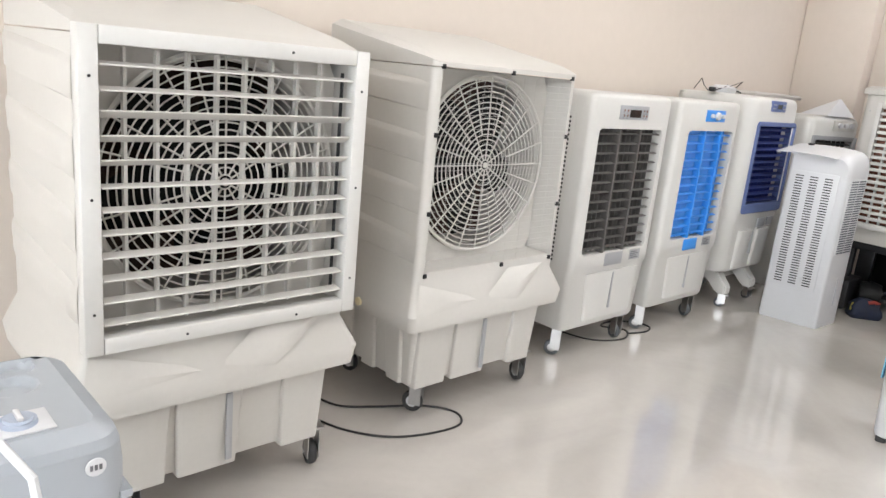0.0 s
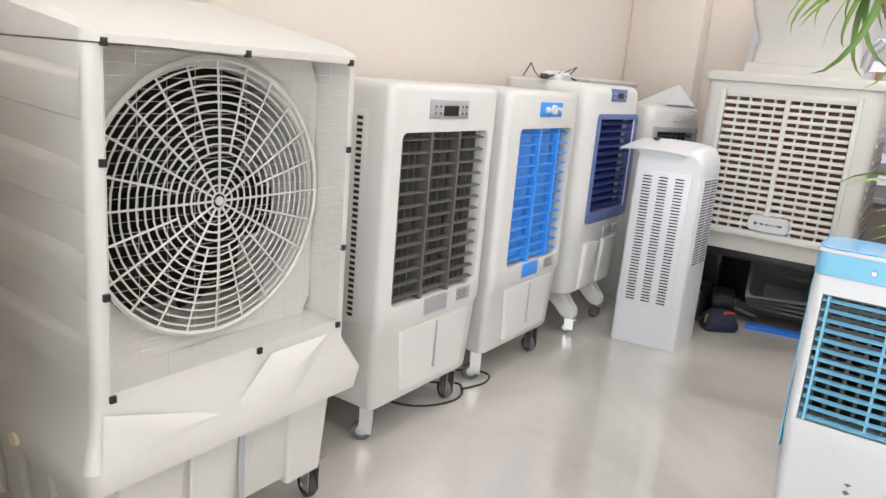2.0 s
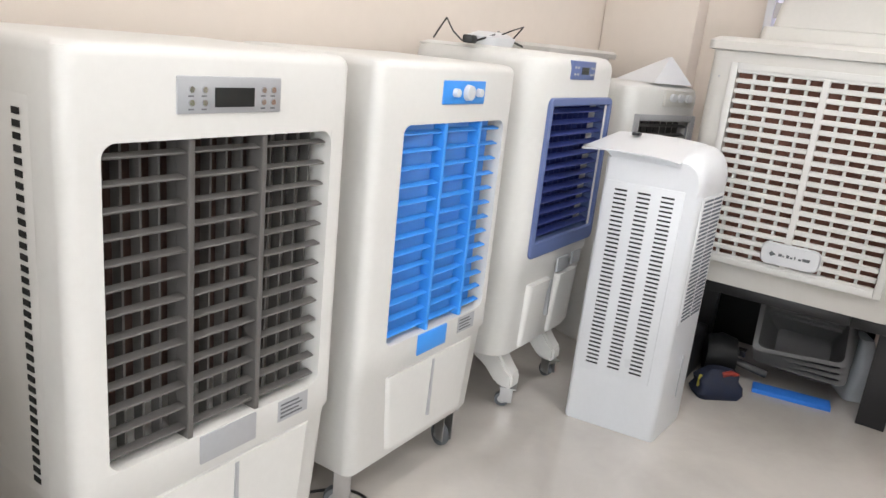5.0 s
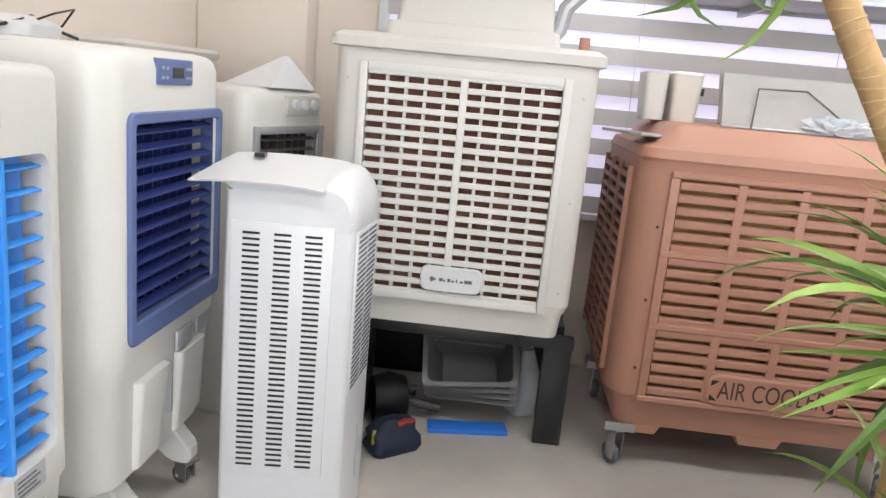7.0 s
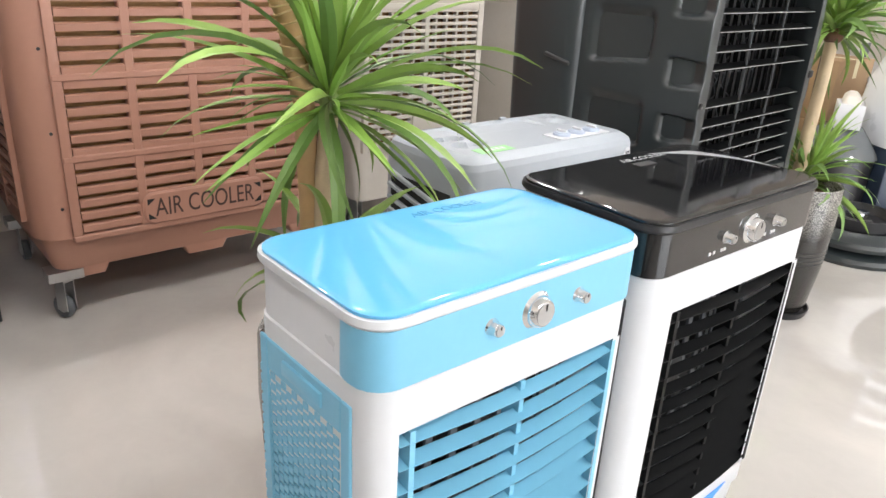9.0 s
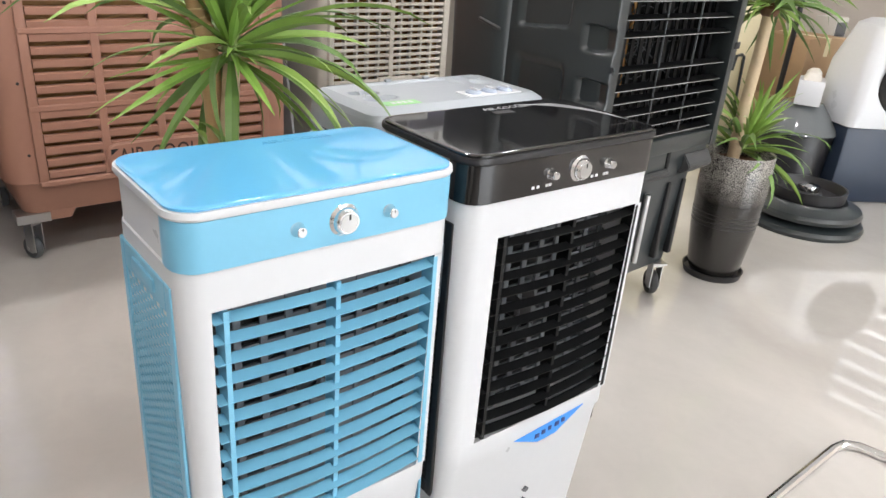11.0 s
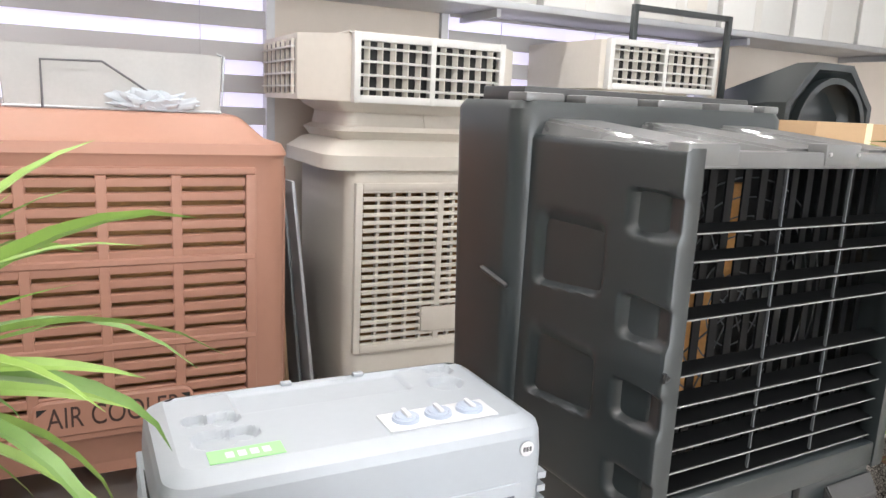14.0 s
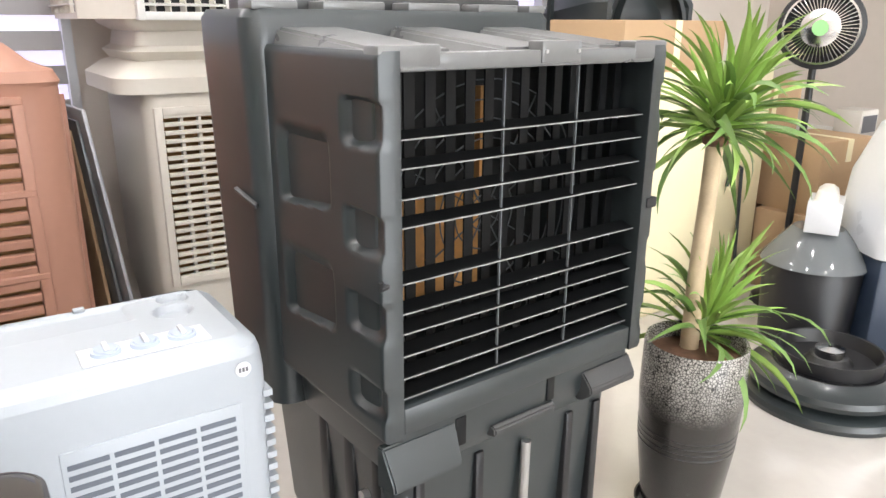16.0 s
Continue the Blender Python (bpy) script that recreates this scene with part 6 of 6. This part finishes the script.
    loft(tk, [(0.155, -0.30, 0.30, 0.06, 0.62, 0.03), (0.17, -0.305, 0.305, 0.055, 0.62, 0.03), (0.55, -0.325, 0.325, 0.035, 0.64, 0.03)])
    part("water_tank", tk, M["char"], c)
    sh = bmesh.new()
    loft(sh, [(0.552, -0.345, 0.345, 0.02, 0.42, 0.02), (0.60, -0.35, 0.35, 0.0, 0.42, 0.02), (0.662, -0.352, 0.352, 0.0, 0.42, 0.02)])
    part("shoulder", sh, M["char"], c)
    # moulded grips under the front: a deep corner ledge, a narrow middle one, a blunt one
    for a, b, lip, top, low, foot, mt in ((-0.385, -0.205, -0.034, 0.648, 0.575, 0.556, "char"), (-0.11, 0.086, -0.014, 0.603, 0.594, 0.574, "chargrey"), (0.178, 0.352, -0.030, 0.645, 0.605, 0.566, "chargrey")):
        gp = skin(bmesh.new(), [[(x, 0.02, top), (x, -0.001, top), (x + e, lip, low), (x + e, lip, low - 0.016), (x, -0.001, foot), (x, 0.02, foot)] for x, e in ((a, 0.006), (b, -0.006))])
        bmesh.ops.bevel(gp, geom=gp.edges[:], offset=0.004, segments=2, affect="EDGES")
        part("grip_ledge", gp, M[mt], c)
    # flat black patches paint the shade of two grip recesses
    for x0, x1, za, zc in ((-0.204, -0.176, 0.585, 0.652), (0.062, 0.086, 0.604, 0.664)):
        part("grip_shade", boxed(x0, x1, -0.003, 0.01, za, zc, bevel=0.002), M["deep"], c, "near-black raised patch standing in for a shaded grip recess")
    for x in (-0.285, -0.12, 0.17, 0.27):
        part("tank_rib", boxed(x, x + 0.025, 0.028, 0.06, 0.20, 0.52, bevel=0.005), M["black"], c)
    part("water_gauge", tube(bmesh.new(), [(0.03, 0.03, 0.22), (0.03, 0.026, 0.50)], 0.012, 10), M["steel"], c, "clear water level tube")
    for s in (-1, 1):
        for y in (0.10, 0.22, 0.34):
            part("side_groove", boxed(min(s * 0.312, s * 0.327), max(s * 0.312, s * 0.327), y, y + 0.04, 0.22, 0.53, bevel=0.004), M["black"], c)
    part("drain_plug", cyl(bmesh.new(), 0.014, 0.02, pose(-0.315, 0.17, 0.42, 0, -90, 0), 12), M["steel"], c, "small brass drain plug")
    part("hook", tube(bmesh.new(), [(-0.372, -0.012, 0.985), (-0.392, -0.02, 0.985), (-0.392, -0.022, 1.0)], 0.005), M["black"], c)
    part("hook", boxed(0.355, 0.39, -0.014, 0.02, 1.02, 1.045, bevel=0.003), M["black"], c)
    for x, y, sp in ((-0.25, 0.10, 20), (0.26, 0.06, -35), (-0.25, 0.55, 0), (0.26, 0.55, 50)):
        caster(c, x, y, 0.157, 0.052, sp, hub="pure")


# paler copy of the charcoal; the light it catches is in the colour
M["chargrey"] = mat("paler_grey_black_plastic", (0.040, 0.041, 0.042), 0.40, vary=0.2, scale=9, bump=0.15, bump_scale=300)
charcoal_cooler()


# ---- potted dracaenas ----
def leaf_mesh(L, w, droop, curl, material, seed):
    rng = random.Random(seed)
    bm = bmesh.new()
    p, ang, rows = Vector((0, 0, 0)), 0.0, []
    n = 8
    for k in range(n + 1):
        t = k / n
        half = w * (0.35 + 0.65 * min(1, t * 4)) * (1 - max(0, (t - 0.35) / 0.65) ** 1.6) + 0.0004
        up = Vector((-math.sin(ang), 0, math.cos(ang)))
        side = Vector((0, 1, 0)) * math.cos(curl * t) + up * math.sin(curl * t)
        rows.append([bm.verts.new(p + side * half + up * half * 0.35), bm.verts.new(p), bm.verts.new(p - side * half + up * half * 0.35)])
        ang -= droop * (0.3 + 1.4 * t) / n * (0.8 + 0.4 * rng.random())
        p = p + Vector((math.cos(ang), 0, math.sin(ang))) * (L / n)
    for a, b in zip(rows, rows[1:]):
        for i in range(2):
            bm.faces.new((a[i], a[i + 1], b[i + 1], b[i]))
    return mesh_of("leaf", bm, material)


def crown(parent, m, size, count, seed, spread=(-35, 80), droop=1.2):
    rng = random.Random(seed)
    core = part("crown", lathe(bmesh.new(), [(0.012, -0.03), (0.02, 0.0), (0.016, 0.05), (0.004, 0.12)], 10, (True, True)), M["leafcore"], parent, "tuft of long narrow green leaves", m)
    kinds = [leaf_mesh(size * f, 0.0122 * g, d * droop, c, M[k], seed + i) for i, (f, g, d, c, k) in enumerate((
        (1.0, 1.0, 0.9, 0.5, "leaf"), (1.1, 1.1, 1.3, -0.6, "leaf"), (0.85, 0.9, 0.5, 0.3, "leaflight"), (1.15, 1.0, 1.7, 0.9, "leafdark"),
        (0.95, 1.15, 1.1, -0.3, "leaf"), (0.75, 0.8, 0.3, 0.2, "leaflight"), (1.05, 1.05, 1.5, 0.4, "leafdark")))]
    for i in range(count):
        t = i / count
        az = i * 137.5 + rng.uniform(-34, 34)
        el = spread[0] + (spread[1] - spread[0]) * (t ** 0.7) + rng.uniform(-17, 17)
        kd = kinds[rng.choice((2, 5, 0, 4)) if t > 0.6 else rng.randrange(7)]
        piece("leaf", kd, core, pose(0, 0, -0.02 + 0.07 * t, 0, 0, az) @ pose(0.008, 0, 0, rng.uniform(-38, 38), -el, 0) @ Matrix.Scale(rng.choice((0.55, 0.75, 0.9, 1.0, 1.0, 1.08, 1.15)), 4))
    return core


M["scar"] = mat("leaf_scar", (0.50, 0.35, 0.18), 0.75, vary=0.25, scale=30)
M["leafcore"] = mat("pale_leaf_base", (0.22, 0.30, 0.09), 0.5, vary=0.15)
M["leaflight"] = mat("young_dracaena_leaf", (0.235, 0.40, 0.075), 0.4, vary=0.2, scale=7)


def pot(parent, r, h, cx, cy):
    prof = [(r * 0.70, 0.02), (r * 0.78, 0.05), (r * 0.93, h * 0.40), (r, h * 0.72), (r * 0.98, h - 0.01), (r * 0.965, h), (r * 0.91, h - 0.004), (r * 0.90, h - 0.06)]
    p = part("pot", lathe(bmesh.new(), prof, 40, (True, False)), M["pot"], parent, "crackle-glazed tall ceramic pot", pose(cx, cy, 0))
    for k in range(4):
        z = h * 0.44 + k * 0.018
        part("pot_groove", lathe(bmesh.new(), [(r * (0.934 + 0.0058 * k), z), (r * (0.952 + 0.0058 * k), z + 0.004), (r * (0.936 + 0.0058 * k), z + 0.008)], 40), M["black"], p)
    part("soil", cyl(bmesh.new(), r * 0.92, 0.02, pose(0, 0, h - 0.07), 28), M["soil"], parent, "dry reddish soil", pose(cx, cy, 0))
    part("saucer", lathe(bmesh.new(), [(0.01, 0.0), (r * 0.84, 0.0), (r * 0.90, 0.03), (r * 0.86, 0.03), (r * 0.80, 0.012), (0.01, 0.012)], 32), M["black"], parent, "black plastic saucer", pose(cx, cy, 0))
    return p


def dracaena_a():
    c = thing("potted_plant", pose(4.21, 0.44, 0), "dracaena with leaning ringed trunk in a crackled pot", "plant")
    pot(c, 0.148, 0.572, 0.0, -0.04)
    k = Vector((4.21, 0.44, 0))
    low = [Vector(p) - k for p in ((4.22, 0.40, 0.48), (4.20, 0.412, 0.80), (4.18, 0.412, 0.94), (4.175, 0.405, 1.05))]
    part("trunk", tube(bmesh.new(), low, [0.026, 0.023, 0.021, 0.018], 12), M["trunk"], c, "pale smooth cane trunk")
    tall = [Vector(p) - k for p in ((4.22, 0.425, 0.48), (4.21, 0.43, 0.85), (4.20, 0.445, 1.07), (4.19, 0.482, 1.24), (4.19, 0.55, 1.385), (4.19, 0.64, 1.53), (4.19, 0.745, 1.70), (4.19, 0.83, 1.88))]
    tr = part("tall_trunk", tube(bmesh.new(), tall, [0.026, 0.022, 0.021, 0.022, 0.024, 0.024, 0.022, 0.020], 14), M["ring"], c, "tan trunk with leaf-scar rings")
    rng = random.Random(8)
    for j in range(40):
        t = 0.30 + j * 0.0165
        f = t * (len(tall) - 1)
        i = min(int(f), len(tall) - 2)
        p = tall[i].lerp(tall[i + 1], f - i)
        d = (tall[i + 1] - tall[i]).normalized()
        bm = bmesh.new()
        tube(bm, [(0.0235 * math.cos(a), 0.0235 * math.sin(a), 0.0025 * math.sin(2 * a + j)) for a in [2 * math.pi * q / 16 for q in range(16)]], 0.0021, 5, True)
        m = Matrix.Translation(p) @ d.to_track_quat("Z", "Y").to_matrix().to_4x4() @ pose(0, 0, 0, rng.uniform(-12, 12), rng.uniform(-12, 12), 0)
        part("scar_ring", bm, M["scar"], tr, "", m)
    crown(c, Matrix.Translation(low[-1] + Vector((0, 0, 0.03))) @ pose(0, 0, 0, 8, 4, 0), 0.36, 118, 11, (-36, 88), 0.85)
    crown(c, Matrix.Translation(tall[-1] + Vector((0, 0.02, 0.07))), 0.42, 70, 23, (-62, 75), 1.45)
    crown(c, Matrix.Translation(Vector((4.18, 0.40, 0.70)) - k), 0.26, 18, 31, (-10, 70))
    return c


dracaena_a()


def dracaena_b():
    c = thing("potted_plant", pose(4.165, -1.85, 0), "dracaena with two leaf tufts in a crackled pot", "plant")
    pot(c, 0.148, 0.572, 0, 0)
    k = Vector((4.165, -1.85, 0))
    tk = [Vector(p) - k for p in ((4.212, -1.884, 0.49), (4.220, -1.892, 0.75), (4.215, -1.896, 0.98), (4.221, -1.908, 1.135))]
    part("trunk", tube(bmesh.new(), tk, [0.028, 0.025, 0.024, 0.024], 14), M["trunk"], c, "pale smooth cane trunk")
    part("trunk_knot", lathe(bmesh.new(), [(0.01, -0.03), (0.034, -0.012), (0.040, 0.012), (0.026, 0.035), (0.01, 0.04)], 14, (True, True)), M["soil"], c, "brown trunk knot", Matrix.Translation(tk[-1]))
    crown(c, Matrix.Translation(tk[-1] + Vector((0.0, -0.01, 0.03))) @ pose(0, 0, 0, 16, 0, 0), 0.31, 150, 41, (-16, 84), 0.95)
    crown(c, Matrix.Translation(Vector((4.205, -1.925, 0.57)) - k) @ pose(0, 0, 0, 32, 0, 0), 0.30, 84, 57, (-4, 80), 0.9)
    crown(c, Matrix.Translation(Vector((4.225, -1.895, 1.17)) - k) @ pose(0, 0, 0, -60, 0, 0), 0.15, 12, 61, (0, 70))
    return c


dracaena_b()


# ---- far corner of stored parts ----
def fan_rings():
    for k, (z, r, x, y) in enumerate(((0.0, 0.31, 4.285, -2.92), (0.075, 0.29, 4.29, -2.925))):
        t = thing("fan_ring", pose(x, y, z), "black round plastic fan ring lying on the floor", "fan ring", "stacked fan rings")
        part("outer_ring", lathe(bmesh.new(), [(r * 0.70, 0.0), (r, 0.0), (r * 1.02, 0.02), (r * 0.99, 0.04), (r * 0.80, 0.055), (r * 0.72, 0.074), (r * 0.70, 0.05)], 48), M["char"], t)
        part("inner_lip", lathe(bmesh.new(), [(r * 0.70, 0.001), (r * 0.70, 0.073), (r * 0.66, 0.073), (r * 0.64, 0.001)], 40), M["black"], t)
    t = thing("fan_ring", pose(4.295, -2.93, 0.149), "black round motor mount stacked on fan rings", "fan ring", "stacked fan rings")
    part("cup", lathe(bmesh.new(), [(0.195, 0.0), (0.20, 0.06), (0.188, 0.06), (0.17, 0.01), (0.09, 0.005), (0.07, 0.03), (0.01, 0.035)], 40), M["black"], t)
    part("motor_cap", lathe(bmesh.new(), [(0.06, 0.03), (0.055, 0.06), (0.01, 0.066)], 24), M["chrome"], t, "shiny motor cap")


fan_rings()
bn = thing("black_drum", pose(4.67, -3.43, 0), "black plastic drum with a clouded cone cover", "drum")
part("drum_body", lathe(bmesh.new(), [(0.17, 0.0), (0.20, 0.02), (0.22, 0.37), (0.215, 0.38)], 36, (True, True)), M["black"], bn)
part("cone_cover", lathe(bmesh.new(), [(0.235, 0.381), (0.22, 0.41), (0.12, 0.535), (0.11, 0.545)], 36, (True, True)), M["glass"], bn, "smoky cone cover")
pb = thing("small_carton", pose(4.64, -3.40, 0.547, 0, 0, -65), "small open white carton holding a pale bottle part", "carton")
part("shell", boxed(-0.11, 0.11, -0.07, 0.07, 0, 0.14, bevel=0.003), M["pure"], pb)
part("flap", turn(boxed(-0.105, 0.105, 0, 0.002, 0, 0.06), pose(0, -0.0725, 0.09, 0, 0, 0)), M["white"], pb)
part("bottle_part", loft(bmesh.new(), [(0.1405, -0.09, 0.08, -0.05, 0.05, 0.03), (0.18, -0.07, 0.09, -0.04, 0.04, 0.03), (0.20, -0.02, 0.05, -0.02, 0.02, 0.015)]), M["beige"], pb)


def round_fan_unit():
    c = thing("fan_unit", pose(4.19, -3.70, 0, 0, 0, -122), "white cabinet fan with round black grille on a navy base", "air cooler")
    part("base", boxed(-0.34, 0.34, 0.0, 0.40, 0.0, 0.46, bevel=0.02), M["fanback"], c, "navy blue base")
    part("head", loft(bmesh.new(), [(0.461, -0.35, 0.35, -0.015, 0.40, 0.06), (0.80, -0.33, 0.33, 0.0, 0.39, 0.08), (1.02, -0.25, 0.25, 0.05, 0.36, 0.08), (1.05, -0.20, 0.20, 0.08, 0.33, 0.08)]), M["pure"], c)
    part("grille_disc", turn(lathe(bmesh.new(), [(0.01, 0.012), (0.22, 0.012), (0.235, 0.0)], 40), pose(0, -0.012, 0.73, 94, 0, 0)), M["inside"], c, "round black grille")
    me = mesh_of("slat", boxed(-0.20, 0.20, -0.004, 0.004, -0.006, 0.006), M["black"])
    for k in range(8):
        w = math.sqrt(max(0.02, 1 - ((k - 3.5) / 4.4) ** 2))
        piece("slat", me, c, pose(0, -0.03, 0.73 + (k - 3.5) * 0.052, 20, 0, 0) @ Matrix.Diagonal((w, 1, 1, 1)))


round_fan_unit()


def board_and_cartons():
    t = thing("cream_board", pose(5.25, -3.35, 0, 0, 0, -90), "tall cream board standing behind a potted plant", "board")
    part("panel", boxed(-0.55, 0.50, 0, 0.03, 0, 1.22, bevel=0.006), M["boardcream"], t)
    part("hook_rod", tube(bmesh.new(), [(0.17, -0.02, 0.62), (0.19, -0.02, 0.715), (0.25, -0.02, 0.72), (0.285, -0.02, 0.705), (0.32, -0.02, 0.25), (0.35, -0.02, 0.02)], 0.010, 8), M["char"], t, "bent dark rod")
    for i, (x, y, z, w, d, h, a) in enumerate(((5.52, -3.05, 0, 0.48, 0.80, 0.75, 0), (5.50, -3.05, 0.751, 0.45, 0.78, 0.70, 3), (5.10, -4.15, 0, 0.40, 0.50, 0.45, 8), (5.12, -4.17, 0.451, 0.36, 0.46, 0.40, -5), (5.55, -4.1, 0, 0.4, 0.6, 0.5, 0), (5.55, -4.05, 0.501, 0.4, 0.6, 0.62, 4))):
        b = thing("carton", pose(x, y, z, 0, 0, a), "brown cardboard carton in a stored stack", "carton", "stored cartons")
        part("shell", boxed(-w / 2, w / 2, -d / 2, d / 2, 0, h, bevel=0.004), M["carton"], b)
        part("tape", boxed(-w / 2 - 0.001, w / 2 + 0.001, -0.025, 0.025, h * 0.7, h + 0.001), M["boardcream"], b)


board_and_cartons()


def bench():
    t = thing("work_bench", pose(5.05, -4.90, 0), "white-topped bench crowded with grey devices", "bench")
    part("bench_top", boxed(-0.35, 0.9, -0.55, 0.55, 0.70, 0.735, bevel=0.004), M["white"], t)
    part("lower_shelf", boxed(-0.33, 0.88, -0.52, 0.52, 0.30, 0.325), M["white"], t)
    for x in (-0.31, 0.86):
        for y in (-0.5, 0.5):
            part("leg", boxed(x - 0.02, x + 0.02, y - 0.02, y + 0.02, 0, 0.70), M["char"], t)
    for x, y, w, d, h in ((4.86, -4.62, 0.12, 0.16, 0.14), (4.84, -4.86, 0.10, 0.12, 0.15), (4.9, -5.1, 0.2, 0.16, 0.10), (5.2, -4.7, 0.16, 0.2, 0.22)):
        d2 = thing("grey_device", pose(x, y, 0.736), "small pale grey electrical device on a bench", "device", "devices on the bench")
        part("case", boxed(-w / 2, w / 2, -d / 2, d / 2, 0, h, bevel=0.008), M["beige"], d2)
        part("face", boxed(-w / 2 - 0.003, -w / 2 + 0.001, -d / 2 + 0.02, d / 2 - 0.02, h * 0.4, h * 0.85), M["greytext"], d2)
    for x, y, h in ((5.0, -4.6, 0.3), (5.3, -5.1, 0.34)):
        d2 = thing("black_crate", pose(x, y, 0.326), "black plastic crate under the bench", "crate")
        part("shell", boxed(-0.2, 0.2, -0.2, 0.2, 0, h, bevel=0.01), M["black"], d2)
    return t


bench()


def chrome_fan():
    c = thing("round_fan", pose(4.98, -3.76, 0), "round fan with chrome wire guard on black pedestal", "fan")
    part("base", lathe(bmesh.new(), [(0.01, 0.0), (0.16, 0.0), (0.15, 0.03), (0.03, 0.05)], 28), M["black"], c)
    part("pole", cyl(bmesh.new(), 0.018, 1.26, pose(0.05, -0.06, 0.03), 12), M["black"], c)
    mm = pose(-0.01, 0.03, 1.42, 0, -90, -64)
    part("fan_shell", turn(lathe(bmesh.new(), [(0.01, -0.10), (0.14, -0.09), (0.185, -0.05), (0.195, 0.0), (0.165, 0.01)], 40), mm), M["black"], c, "black round fan shell")
    rim = part("guard_rim", turn(lathe(bmesh.new(), [(0.158, 0.004), (0.162, 0.014), (0.172, 0.014), (0.176, 0.004)], 40), mm), M["chrome"], c, "chrome guard rim")
    w = bmesh.new()
    tube(w, [(0.085, 0, 0.045), (0.125, 0, 0.045), (0.162, 0, 0.012)], 0.0026, 4)
    wire = mesh_of("guard_wire", w, M["chrome"])
    for k in range(52):
        piece("guard_wire", wire, rim, mm @ pose(0, 0, 0, 0, 0, 360 * k / 52))
    h = bmesh.new()
    lathe(h, [(0.092, 0.036), (0.088, 0.050), (0.06, 0.058), (0.01, 0.06)], 28)
    hub = part("hub", turn(h, mm), M["chrome"], c)
    part("hub_badge", turn(cyl(bmesh.new(), 0.036, 0.004, pose(0, 0, 0.06), 20), mm), M["green"], hub, "green hub badge")


chrome_fan()
# ---- cables on the floor ----
def floor_cable(pts, r, label):
    v = [Vector((x, y, r)) for x, y in pts]
    dense = []
    for i in range(len(v) - 1):
        p0, p1, p2, p3 = v[max(i - 1, 0)], v[i], v[i + 1], v[min(i + 2, len(v) - 1)]
        for k in range(8):
            t = k / 8
            dense.append(0.5 * ((2 * p1) + (p2 - p0) * t + (2 * p0 - 5 * p1 + 4 * p2 - p3) * t * t + (3 * p1 - p0 - 3 * p2 + p3) * t ** 3))
    dense.append(v[-1])
    tagged(part("floor_cable", tube(bmesh.new(), dense, r, 8), M["cable"]), label, "cable")


floor_cable([(1.62, 2.45), (1.66, 2.28), (1.80, 2.18), (1.98, 2.08), (2.06, 1.96), (2.0, 1.87), (1.84, 1.88), (1.68, 1.95), (1.56, 2.1), (1.50, 2.3)], 0.005, "black power cable looped on the floor")
floor_cable([(3.30, 2.45), (3.34, 2.25), (3.44, 2.15), (3.58, 2.12), (3.70, 2.20), (3.62, 2.32), (3.75, 2.34), (3.88, 2.26), (3.90, 2.16), (3.80, 2.12), (3.66, 2.16)], 0.005, "black power cable coiled between casters")
t = thing("chrome_stand", pose(0, 0, 0), "low chrome tube stand on the floor", "stand")
part("frame_tube", tube(bmesh.new(), [(3.215, -0.50, 0.014), (3.218, -0.74, 0.014), (3.22, -1.02, 0.014), (3.212, -1.07, 0.014), (3.18, -1.098, 0.014), (3.10, -1.12, 0.014), (2.75, -1.17, 0.014)], 0.014, 10), M["chrome"], t)
